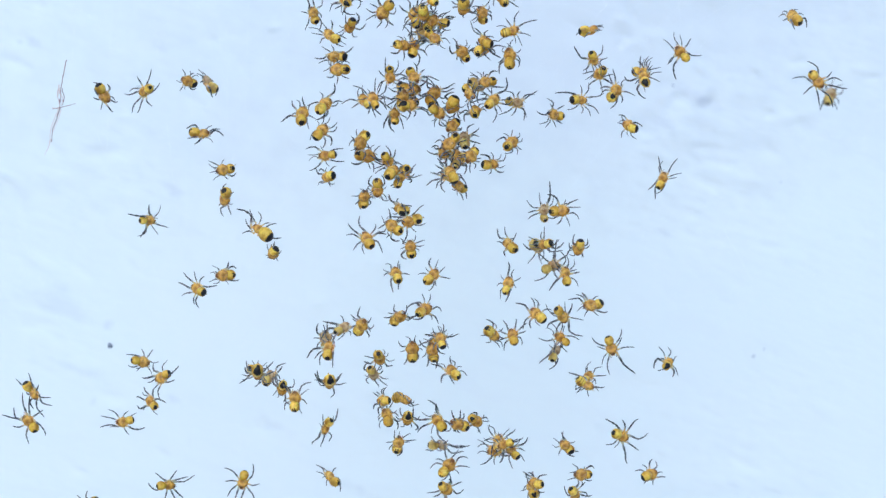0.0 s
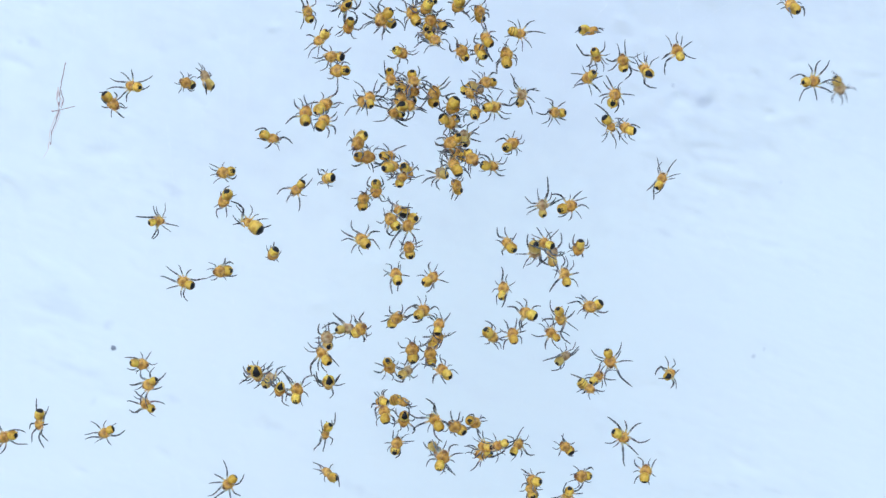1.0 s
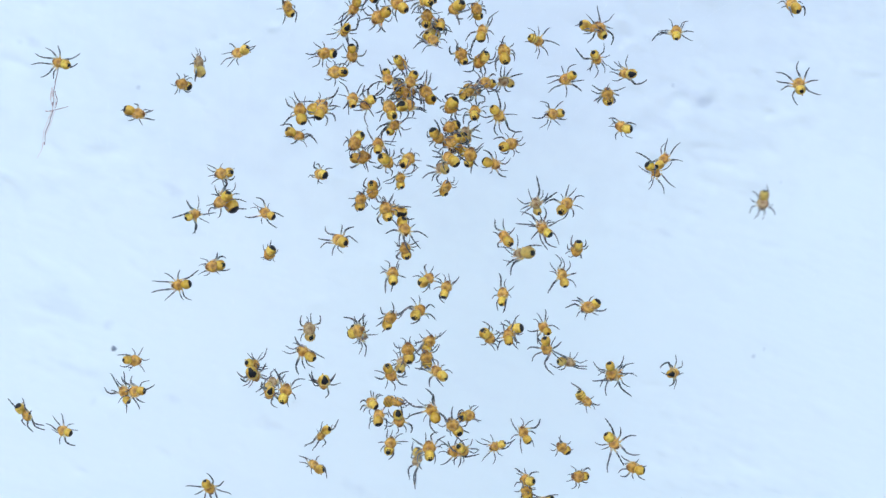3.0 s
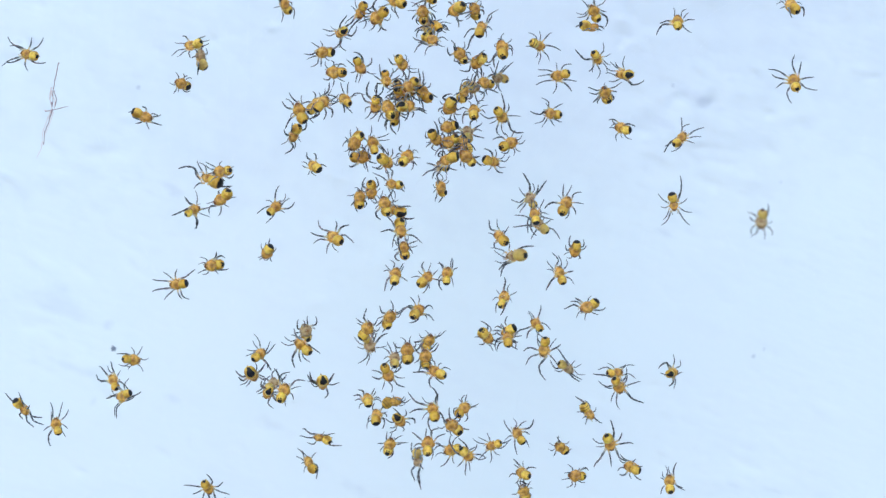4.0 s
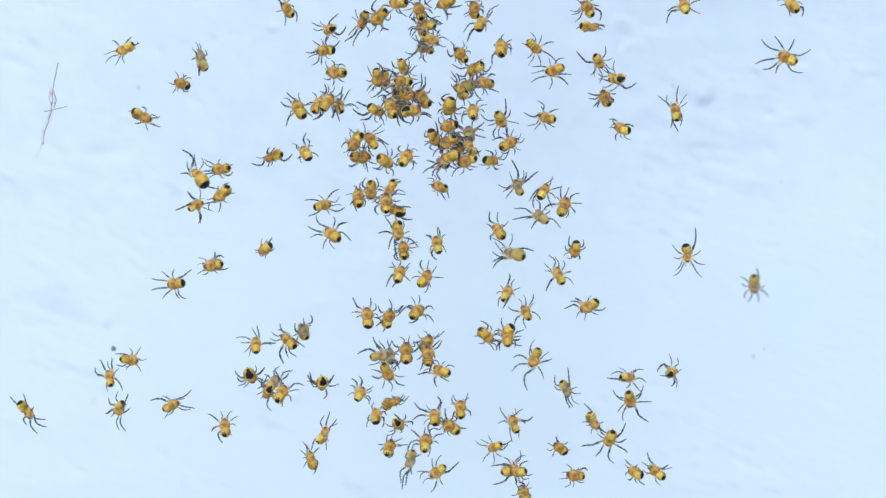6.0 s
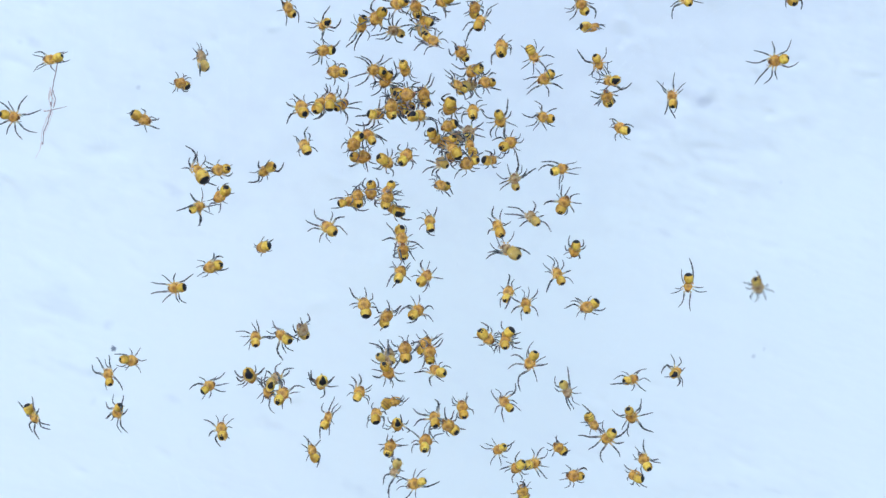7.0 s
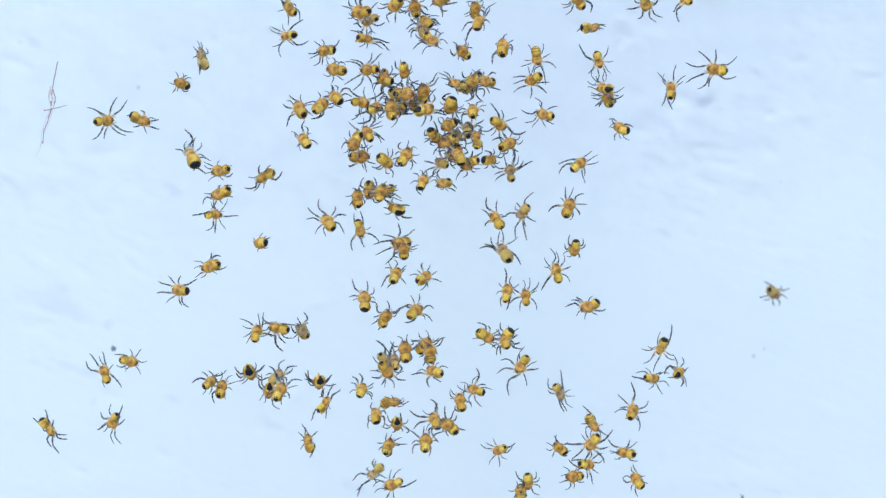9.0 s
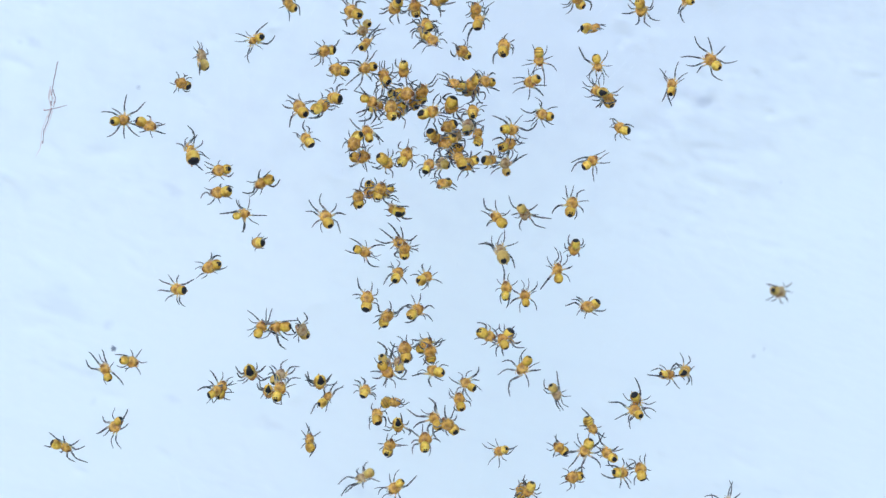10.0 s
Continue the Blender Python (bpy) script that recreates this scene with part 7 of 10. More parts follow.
    walk(brood[89], [(0, on(-27.85, 0.1, -14.83, 159, 39, -21)), (0.5, on(-28.08, 0.1, -15.10, 160, 31, -21)), (1, on(-28.26, 0.1, -15.07, 161, 24, -21)), (1.5, on(-28.57, 0.1, -14.92, 161, 16, -21)), (2.5, on(-29.96, 0.1, -14.48, 115, 0, -21)), (3, on(-30.46, 0.1, -14.07, 120, 8, -21)), (3.5, on(-31.02, 0.1, -13.39, 131, 16, -21)), (4, on(-31.52, 0.1, -12.87, 128, 24, -21)), (4.5, on(-31.76, 0.1, -12.70, 124, 32, -21)), (5, on(-31.80, 0.1, -12.53, 121, 39, -21)), (5.5, on(-31.88, 0.1, -12.57, 119, 34, -21)), (6.5, on(-31.95, 0.1, -12.41, 116, 24, -21)), (7, on(-32.04, 0.1, -12.38, 115, 19, -21)), (7.5, on(-32.24, 0.1, -12.47, 114, 14, -21)), (8, on(-32.41, 0.1, -12.37, 114, 11, -21)), (10, on(-32.27, 0.1, -11.90, 115, 0, -21))])
    walk(brood[90], [(0, on(-26.62, -1.0, -12.16, -162, 29, 20)), (0.5, on(-27.76, -1.0, -12.88, -152, 29, 20)), (1, on(-27.83, -1.0, -12.82, -162, 29, 20)), (1.5, on(-27.82, -1.0, -12.91, -173, 30, 20)), (2, on(-27.99, -1.0, -13.23, -184, 30, 20)), (2.5, on(-28.46, -1.0, -13.49, -195, 30, 20)), (3.5, on(-29.73, -1.0, -13.71, -179, 33, 20)), (4, on(-30.32, -1.0, -13.96, -171, 35, 20)), (4.5, on(-30.67, -1.0, -14.47, -163, 36, 20)), (5, on(-30.67, -1.0, -15.16, -155, 37, 20)), (5.5, on(-30.73, -1.0, -15.03, -151, 39, 20)), (6.5, on(-30.81, -1.0, -15.25, -143, 42, 20)), (7, on(-30.95, -1.0, -15.35, -139, 43, 20)), (7.5, on(-31.26, -1.0, -15.35, -135, 45, 20)), (8, on(-31.36, -1.0, -15.66, -136, 41, 20)), (8.5, on(-31.36, -1.0, -16.08, -138, 37, 20)), (9.5, on(-31.28, -1.0, -16.49, -141, 28, 20)), (10, on(-31.10, -1.0, -16.72, -142, 24, 20))])
    walk(brood[91], [(0, on(-30.28, -0.9, -16.46, -168, 0, 15)), (0.5, on(-31.09, -0.9, -17.10, -165, 7, 15)), (1.5, on(-33.05, -0.9, -17.66, -147, 22, 15)), (2, on(-33.98, -0.9, -18.00, -142, 29, 15)), (2.5, on(-34.98, -0.9, -18.24, -175, 36, 15)), (3, on(-36.03, -0.9, -17.45, -205, 29, 15)), (3.5, on(-36.93, -0.9, -17.05, -235, 22, 15)), (4, on(-36.87, -0.9, -17.02, -258, 14, 15)), (4.5, on(-34.75, -0.9, -17.60, -312, 7, 15)), (5, on(-32.63, -0.9, -17.27, -337, 0, 15)), (5.5, on(-28.74, -0.9, -16.12, -336, 9, 15)), (6, on(-26.06, -0.9, -14.98, -337, 17, 15)), (6.5, on(-23.64, -0.9, -13.87, -333, 26, 15)), (7, on(-22.54, -0.9, -13.25, -330, 35, 15)), (7.5, on(-22.37, -0.9, -13.09, -329, 44, 15)), (8.5, on(-22.28, -0.9, -12.90, -334, 43, 15)), (9, on(-22.40, -0.9, -12.83, -337, 42, 15)), (9.5, on(-22.68, -0.9, -12.91, -340, 41, 15)), (10, on(-21.89, -0.9, -13.71, -343, 41, 15))])
    walk(brood[92], [(0, on(-39.47, 0.1, -13.50, -63, 6, 50)), (0.5, on(-38.75, 0.1, -16.00, -81, 12, 50)), (1, on(-38.65, 0.1, -16.31, -115, 17, 50)), (1.5, on(-38.29, 0.1, -16.53, -157, 23, 50)), (2, on(-39.04, 0.1, -16.19, -161, 28, 50)), (2.5, on(-39.91, 0.1, -15.97, -117, 34, 50)), (3, on(-40.20, 0.1, -15.59, -88, 33, 50)), (3.5, on(-40.41, 0.1, -15.21, -87, 33, 50)), (4, on(-40.42, 0.1, -15.06, -85, 33, 50)), (5, on(-40.29, 0.1, -15.43, -82, 33, 50)), (6, on(-40.02, 0.1, -15.35, -76, 20, 50)), (7, on(-39.42, 0.1, -15.71, -71, 7, 50)), (8, on(-38.58, 0.1, -16.30, -64, 0, 50)), (8.5, on(-38.46, 0.1, -16.24, -61, 0, 50)), (9.5, on(-37.17, 0.1, -18.25, -47, 0, 50)), (10, on(-36.63, 0.1, -18.82, -25, 0, 50))])
    walk(brood[93], [(0, on(-20.71, 0.0, -26.24, 88, 0, -2)), (3, on(-20.71, 0.0, -26.08, 88, 0, -2)), (3.5, on(-20.70, 0.0, -25.92, 88, 0, -2)), (4, on(-20.69, 0.0, -25.54, 88, 0, -2)), (4.5, on(-20.60, 0.0, -23.14, 87, 0, -2)), (5, on(-20.49, 0.0, -20.93, 96, 0, -2)), (5.5, on(-20.65, 0.0, -18.00, 96, 4, -2)), (6, on(-20.88, 0.0, -17.18, 98, 7, -2)), (7, on(-21.18, 0.0, -17.52, 104, 14, -2)), (7.5, on(-21.36, 0.0, -16.02, 97, 18, -2)), (8, on(-21.11, 0.0, -14.00, 86, 14, -2)), (9, on(-21.26, 0.0, -13.49, 81, 7, -2)), (10, on(-21.28, 0.0, -13.55, 76, 0, -2))])
    walk(brood[94], [(0, on(-19.14, 0.1, -22.13, -103, 0, 9)), (0.5, on(-19.85, 0.1, -22.16, -120, 7, 9)), (1, on(-20.42, 0.1, -22.37, -138, 14, 9)), (1.5, on(-20.75, 0.1, -22.60, -156, 21, 9)), (2, on(-20.90, 0.1, -22.90, -144, 27, 9)), (2.5, on(-22.48, 0.1, -22.78, -97, 34, 9)), (3, on(-22.53, 0.1, -22.76, -72, 36, 9)), (4, on(-22.64, 0.1, -22.78, -75, 39, 9)), (4.5, on(-22.77, 0.1, -22.87, -77, 41, 9)), (5, on(-22.32, 0.1, -24.16, -78, 42, 9)), (5.5, on(-22.08, 0.1, -25.50, -79, 42, 9)), (6, on(-21.91, 0.1, -26.52, -80, 42, 9)), (10, on(-21.91, 0.1, -26.52, -80, 42, 9))])
    walk(brood[95], [(0, on(-18.22, 0.1, -11.60, -52, 51, 6)), (1, on(-18.24, 0.1, -11.64, -52, 51, 6)), (2.5, on(-18.57, 0.1, -11.36, -52, 51, 6)), (3.5, on(-18.01, 0.1, -10.54, 5, 41, 6)), (4, on(-17.77, 0.1, -10.23, 33, 37, 6)), (5, on(-17.84, 0.1, -9.81, 90, 27, 6)), (5.5, on(-17.95, 0.1, -9.56, 90, 30, 6)), (7, on(-18.00, 0.1, -8.73, 90, 37, 6)), (7.5, on(-18.11, 0.1, -8.40, 90, 39, 6)), (8, on(-18.13, 0.1, -8.43, 85, 32, 6)), (8.5, on(-18.11, 0.1, -8.29, 79, 26, 6)), (9.5, on(-17.71, 0.1, -8.04, 69, 13, 6)), (10, on(-17.57, 0.1, -7.75, 63, 6, 6))])
    walk(brood[96], [(0, on(-11.53, 4.5, -9.04, 97, -18, 24)), (1, on(-11.39, 4.5, -9.04, 97, -18, 24)), (1.5, on(-11.62, 4.5, -8.86, 97, -18, 24)), (2.5, on(-12.75, 4.5, -8.18, 97, -18, 24)), (3, on(-13.12, 4.5, -8.14, 101, -26, 24)), (3.5, on(-13.32, 4.5, -8.20, 105, -35, 24)), (4, on(-13.46, 4.5, -8.25, 109, -43, 24)), (6, on(-13.71, 4.5, -8.13, 126, -60, 24)), (7.5, on(-13.78, 4.5, -8.09, 139, -59, 24)), (10, on(-13.80, 4.5, -8.09, 143, -56, 24))])
    walk(brood[97], [(0, on(-10.95, 0.1, -9.79, 105, 30, -29)), (0.5, on(-11.22, 0.1, -10.10, 123, 24, -29)), (1, on(-11.37, 0.1, -10.30, 141, 18, -29)), (1.5, on(-11.47, 0.1, -10.36, 159, 12, -29)), (2, on(-11.58, 0.1, -10.27, 177, 6, -29)), (2.5, on(-12.88, 0.1, -10.28, 158, 0, -29)), (3.5, on(-13.12, 0.1, -9.60, 153, 9, -29)), (4, on(-13.34, 0.1, -9.39, 151, 13, -29)), (5, on(-14.10, 0.1, -9.30, 147, 22, -29)), (5.5, on(-14.49, 0.1, -9.05, 153, 25, -29)), (7, on(-15.20, 0.1, -8.43, 170, 31, -29)), (7.5, on(-15.59, 0.1, -8.05, 176, 33, -29)), (8.5, on(-15.67, 0.1, -7.69, 180, 20, -29)), (10, on(-15.56, 0.1, -7.43, 186, 0, -29))])
    walk(brood[98], [(0, on(-17.69, -1.0, -11.73, -97, 50, 0)), (0.5, on(-17.74, -1.0, -11.85, -89, 50, 0)), (2, on(-17.78, -1.0, -11.93, -65, 50, 0)), (2.5, on(-17.94, -1.0, -11.95, -58, 50, 0)), (4, on(-18.27, -1.0, -11.91, -63, 50, 0)), (6, on(-18.38, -1.0, -12.09, -69, 50, 0)), (8, on(-18.47, -1.0, -11.99, -72, 50, 0)), (9, on(-18.44, -1.0, -11.77, -73, 50, 0)), (10, on(-18.37, -1.0, -11.79, -75, 50, 0))])
    walk(brood[99], [(0, on(-10.84, -1.0, -12.65, -90, 50, -5)), (2, on(-11.13, -1.0, -12.75, -90, 50, -5)), (2.5, on(-11.27, -1.0, -12.68, -90, 50, -5)), (4, on(-11.50, -1.0, -12.71, -87, 50, -5)), (5, on(-11.52, -1.0, -12.81, -85, 50, -5)), (7.5, on(-11.65, -1.0, -12.70, -100, 50, -5)), (9, on(-11.81, -1.0, -12.68, -94, 50, -5)), (10, on(-11.76, -1.0, -12.70, -90, 50, -5))])
    walk(brood[100], [(0, on(-15.37, 0.0, -13.23, -104, 47, 0)), (1.5, on(-15.82, 0.0, -13.47, -110, 53, 0)), (2.5, on(-16.38, 0.0, -13.69, -114, 57, 0)), (4, on(-16.71, 0.0, -13.69, -124, 58, 0)), (5, on(-16.75, 0.0, -13.69, -131, 59, 0)), (7.5, on(-16.62, 0.0, -13.42, -108, 29, 0)), (10, on(-16.73, 0.0, -13.56, -96, 56, 0))])
    walk(brood[101], [(0, on(-14.14, -0.8, -14.60, 90, 0, -12)), (0.5, on(-13.79, -0.8, -13.95, 88, 0, -12)), (1.5, on(-14.25, -0.8, -13.82, 83, 0, -12)), (2, on(-14.44, -0.8, -13.91, 80, 0, -12)), (2.5, on(-14.84, -0.8, -13.90, 78, 0, -12)), (4, on(-15.28, -0.8, -13.84, 74, 17, -12)), (6, on(-15.48, -0.8, -13.95, 70, 28, -12)), (7.5, on(-15.44, -0.8, -14.17, 68, 26, -12)), (8.5, on(-15.57, -0.8, -13.78, 70, 20, -12)), (10, on(-15.68, -0.8, -13.68, 74, 10, -12))])
    walk(brood[102], [(0, on(-10.63, -0.9, -21.99, 98, 33, 55)), (0.5, on(-10.80, -0.9, -21.78, 99, 34, 55)), (1.5, on(-10.86, -0.9, -21.48, 103, 38, 55)), (2, on(-11.09, -0.9, -21.28, 105, 39, 55)), (2.5, on(-11.66, -0.9, -20.91, 107, 41, 55)), (3.5, on(-12.41, -0.9, -20.83, 103, 25, 55)), (4, on(-12.70, -0.9, -20.68, 101, 16, 55)), (4.5, on(-12.89, -0.9, -20.30, 98, 8, 55)), (5, on(-12.95, -0.9, -19.86, 96, 0, 55)), (5.5, on(-12.79, -0.9, -20.25, 98, 0, 55)), (6, on(-12.62, -0.9, -20.23, 100, 0, 55)), (7, on(-12.41, -0.9, -19.58, 104, 0, 55)), (7.5, on(-12.47, -0.9, -19.24, 106, 0, 55)), (8, on(-12.63, -0.9, -19.11, 102, 0, 55)), (9, on(-12.87, -0.9, -18.61, 95, 0, 55)), (9.5, on(-12.85, -0.9, -18.48, 91, 0, 55)), (10, on(-12.76, -0.9, -18.56, 87, 0, 55))])
    walk(brood[103], [(0, on(-11.17, 0.1, -16.95, -97, 18, -50)), (0.5, on(-11.18, 0.1, -17.26, -92, 20, -50)), (1.5, on(-11.23, 0.1, -17.49, -82, 24, -50)), (2, on(-11.29, 0.1, -17.54, -77, 26, -50)), (2.5, on(-11.47, 0.1, -17.43, -72, 29, -50)), (3, on(-11.48, 0.1, -17.61, -108, 23, -50)), (3.5, on(-11.40, 0.1, -18.17, -144, 17, -50)), (4, on(-11.50, 0.1, -18.16, -180, 11, -50)), (4.5, on(-11.65, 0.1, -18.33, -216, 6, -50)), (5, on(-11.98, 0.1, -18.60, -252, 0, -50)), (5.5, on(-11.77, 0.1, -18.49, -272, 0, -50)), (6, on(-11.48, 0.1, -17.93, -292, 0, -50)), (6.5, on(-11.24, 0.1, -17.17, -285, 0, -50)), (8, on(-11.07, 0.1, -15.55, -285, 7, -50)), (9, on(-11.40, 0.1, -15.01, -281, 20, -50)), (9.5, on(-11.44, 0.1, -14.73, -279, 26, -50)), (10, on(-11.28, 0.1, -14.51, -278, 33, -50))])
    walk(brood[104], [(0, on(-4.45, 0.0, -2.60, 98, 38, 11)), (0.5, on(-4.45, 0.0, -2.72, 97, 36, 11)), (2, on(-4.57, 0.0, -2.73, 92, 29, 11)), (2.5, on(-4.83, 0.0, -2.66, 90, 27, 11)), (4, on(-4.61, 0.0, -2.70, 73, 32, 11)), (5, on(-4.15, 0.0, -2.68, 62, 35, 11)), (6, on(-4.24, 0.0, -2.52, 62, 33, 11)), (7, on(-4.18, 0.0, -2.50, 63, 31, 11)), (7.5, on(-4.20, 0.0, -2.60, 63, 30, 11)), (9, on(-4.63, 0.0, -2.63, 58, 36, 11)), (10, on(-4.45, 0.0, -2.58, 54, 41, 11))])
    walk(brood[105], [(0, on(-1.11, -0.0, -2.71, 52, 8, -22)), (1, on(-1.25, -0.0, -2.95, 50, 19, -22)), (3, on(-1.64, -0.0, -3.04, 50, 27, -22)), (4, on(-1.75, -0.0, -2.98, 55, 14, -22)), (5, on(-1.71, -0.0, -2.93, 61, 0, -22)), (9, on(-1.88, -0.0, -2.84, 53, 30, -22)), (10, on(-1.82, -0.0, -2.87, 53, 34, -22))])
    walk(brood[106], [(0, on(-0.13, -0.9, -8.85, 117, 30, -15)), (0.5, on(-0.35, -0.9, -8.29, 102, 26, -15)), (1, on(-0.42, -0.9, -7.51, 88, 23, -15)), (2.5, on(0.00, -0.9, -4.78, 77, 14, -15)), (3.5, on(0.38, -0.9, -3.24, 82, 8, -15)), (4, on(0.39, -0.9, -2.63, 88, 6, -15)), (4.5, on(0.17, -0.9, -2.18, 94, 3, -15)), (5, on(-0.08, -0.9, -1.89, 99, 0, -15)), (5.5, on(-0.24, -0.9, -0.75, 101, 5, -15)), (6.5, on(-0.85, -0.9, 1.27, 109, 16, -15)), (7, on(-1.20, -0.9, 2.35, 106, 22, -15)), (7.5, on(-1.51, -0.9, 3.56, 90, 27, -15)), (8, on(-1.89, -0.9, 4.31, 106, 28, -15)), (8.5, on(-2.02, -0.9, 5.32, 92, 29, -15)), (9, on(-1.95, -0.9, 6.26, 81, 29, -15)), (9.5, on(-1.75, -0.9, 6.98, 72, 30, -15)), (10, on(-1.46, -0.9, 7.80, 75, 30, -15))])
    walk(brood[107], [(0, on(-7.88, -0.1, -7.48, 55, -47, -3)), (0.5, on(-7.96, -0.1, -7.71, 45, -50, -3)), (1.5, on(-8.07, -0.1, -7.80, 26, -55, -3)), (2, on(-8.21, -0.1, -7.89, 16, -57, -3)), (2.5, on(-8.53, -0.1, -7.94, 6, -60, -3)), (3, on(-8.29, -0.1, -7.92, 23, -52, -3)), (4, on(-7.40, -0.1, -7.88, 57, -35, -3)), (4.5, on(-7.18, -0.1, -7.67, 73, -27, -3)), (5, on(-7.04, -0.1, -7.34, 90, -19, -3)), (5.5, on(-7.09, -0.1, -7.10, 93, -15, -3)), (6.5, on(-7.38, -0.1, -6.09, 99, -8, -3)), (7, on(-7.47, -0.1, -5.69, 102, -4, -3)), (7.5, on(-7.45, -0.1, -5.53, 106, 0, -3)), (8, on(-7.48, -0.1, -5.19, 102, 0, -3)), (8.5, on(-7.52, -0.1, -5.04, 98, 0, -3)), (9.5, on(-7.43, -0.1, -5.12, 91, 0, -3)), (10, on(-7.29, -0.1, -5.09, 87, 0, -3))])
    walk(brood[108], [(0, on(-4.34, 0.1, -6.62, 59, -50, 25)), (0.5, on(-4.53, 0.1, -6.74, 63, -48, 25)), (2, on(-4.88, 0.1, -6.80, 73, -44, 25)), (2.5, on(-5.13, 0.1, -6.86, 77, -42, 25)), (4, on(-5.23, 0.1, -6.77, 80, -37, 25)), (5, on(-5.15, 0.1, -6.75, 82, -33, 25)), (7, on(-5.51, 0.1, -6.65, 85, -41, 25)), (8.5, on(-5.63, 0.1, -6.66, 82, -43, 25)), (10, on(-5.50, 0.1, -6.64, 77, -42, 25))])
    walk(brood[109], [(0, on(-1.92, 0.0, -5.91, 25, 37, 3)), (0.5, on(-2.02, 0.0, -6.04, 29, 37, 3)), (2.5, on(-2.39, 0.0, -6.13, 45, 38, 3)), (4, on(-2.57, 0.0, -6.09, 41, 42, 3)), (6.5, on(-2.62, 0.0, -6.11, 38, 38, 3)), (8.5, on(-2.78, 0.0, -6.05, 36, 32, 3)), (10, on(-2.74, 0.0, -6.05, 35, 29, 3))])
    walk(brood[110], [(0, on(-9.97, 4.4, -7.92, 63, 42, -29)), (0.5, on(-9.76, 4.4, -7.88, 48, 38, -29)), (1, on(-9.72, 4.4, -7.89, 32, 33, -29)), (1.5, on(-9.58, 4.4, -7.88, 16, 29, -29)), (2.5, on(-8.80, 4.4, -7.89, -15, 21, -29)), (3, on(-8.33, 4.4, -8.16, -31, 17, -29)), (4, on(-7.39, 4.4, -9.16, -56, 8, -29)), (4.5, on(-7.06, 4.4, -9.74, -36, 4, -29)), (5, on(-6.84, 4.4, -10.50, 13, 0, -29)), (5.5, on(-6.59, 4.4, -10.40, 29, 7, -29)), (6.5, on(-5.94, 4.4, -10.77, -2, 22, -29)), (7, on(-5.86, 4.4, -10.86, -18, 29, -29)), (7.5, on(-5.98, 4.4, -10.81, -30, 37, -29)), (10, on(-5.76, 4.4, -11.03, -34, 37, -29))])
    walk(brood[111], [(0, on(-6.93, 5.3, -12.13, -86, 39, 17)), (0.5, on(-5.23, 5.3, -12.63, -25, 39, 17)), (1, on(-3.78, 5.3, -12.19, 13, 39, 17)), (1.5, on(-3.80, 5.3, -12.02, 30, 39, 17)), (2.5, on(-3.94, 5.3, -11.72, 47, 39, 17)), (4, on(-4.78, 5.3, -11.00, 70, 39, 17)), (5, on(-5.20, 5.3, -10.69, 83, 39, 17)), (7.5, on(-5.21, 5.3, -10.66, 84, 36, 17)), (8.5, on(-4.98, 5.3, -11.01, 83, 35, 17)), (10, on(-4.34, 5.3, -11.49, 82, 33, 17))])
    walk(brood[112], [(0, on(-6.15, -0.1, -10.35, -67, 44, -4)), (1.5, on(-4.89, -0.1, -11.49, -64, 29, -4)), (2, on(-4.76, -0.1, -11.74, -63, 24, -4)), (3, on(-5.12, -0.1, -11.78, -63, 15, -4)), (5, on(-5.42, -0.1, -11.81, -66, 0, -4)), (7.5, on(-5.39, -0.1, -11.54, -57, 22, -4)), (8.5, on(-5.52, -0.1, -11.55, -54, 13, -4)), (10, on(-5.53, -0.1, -11.54, -49, 0, -4))])
    walk(brood[113], [(0, on(-2.94, -0.8, -9.83, 94, -27, 11)), (1.5, on(-2.94, -0.8, -9.94, 96, -27, 11)), (2.5, on(-3.24, -0.8, -9.93, 97, -26, 11)), (5, on(-3.46, -0.8, -10.02, 90, -19, 11)), (7.5, on(-3.64, -0.8, -9.85, 93, -19, 11)), (10, on(-3.62, -0.8, -9.85, 97, -18, 11))])
    walk(brood[114], [(0, on(-0.54, 0.8, -8.71, 56, -37, 27)), (2, on(-1.09, 0.8, -9.04, 69, -30, 27)), (2.5, on(-1.33, 0.8, -9.17, 72, -29, 27)), (4, on(-1.49, 0.8, -9.03, 77, -40, 27)), (5, on(-1.47, 0.8, -8.98, 81, -47, 27)), (7.5, on(-1.91, 0.8, -9.33, 62, -19, 27)), (10, on(-1.82, 0.8, -9.25, 53, -34, 27))])
    walk(brood[115], [(0, on(-0.98, 0.1, -9.95, 105, -30, 9)), (2.5, on(-1.49, 0.1, -10.58, 104, -47, 9)), (4, on(-1.67, 0.1, -10.60, 98, -30, 9)), (5, on(-1.44, 0.1, -10.44, 93, -19, 9)), (5.5, on(-1.47, 0.1, -10.41, 94, -21, 9)), (7, on(-1.28, 0.1, -10.15, 97, -28, 9)), (10, on(-1.22, 0.1, -10.06, 103, -42, 9))])
    walk(brood[116], [(0, on(1.00, -0.8, -11.85, 111, 39, 22)), (1, on(0.15, -0.8, -11.79, 116, 33, 22)), (1.5, on(0.68, -0.8, -11.71, 118, 29, 22)), (2, on(0.05, -0.8, -11.75, 120, 26, 22)), (2.5, on(-0.24, -0.8, -11.98, 123, 22, 22)), (3.5, on(-0.46, -0.8, -11.85, 134, 24, 22)), (4, on(-0.51, -0.8, -11.84, 139, 25, 22)), (4.5, on(-0.36, -0.8, -11.84, 145, 26, 22)), (5, on(0.05, -0.8, -11.71, 150, 26, 22)), (7, on(-0.46, -0.8, -11.71, 138, 36, 22)), (8, on(-0.78, -0.8, -11.80, 138, 37, 22)), (10, on(-0.67, -0.8, -11.71, 148, 32, 22))])
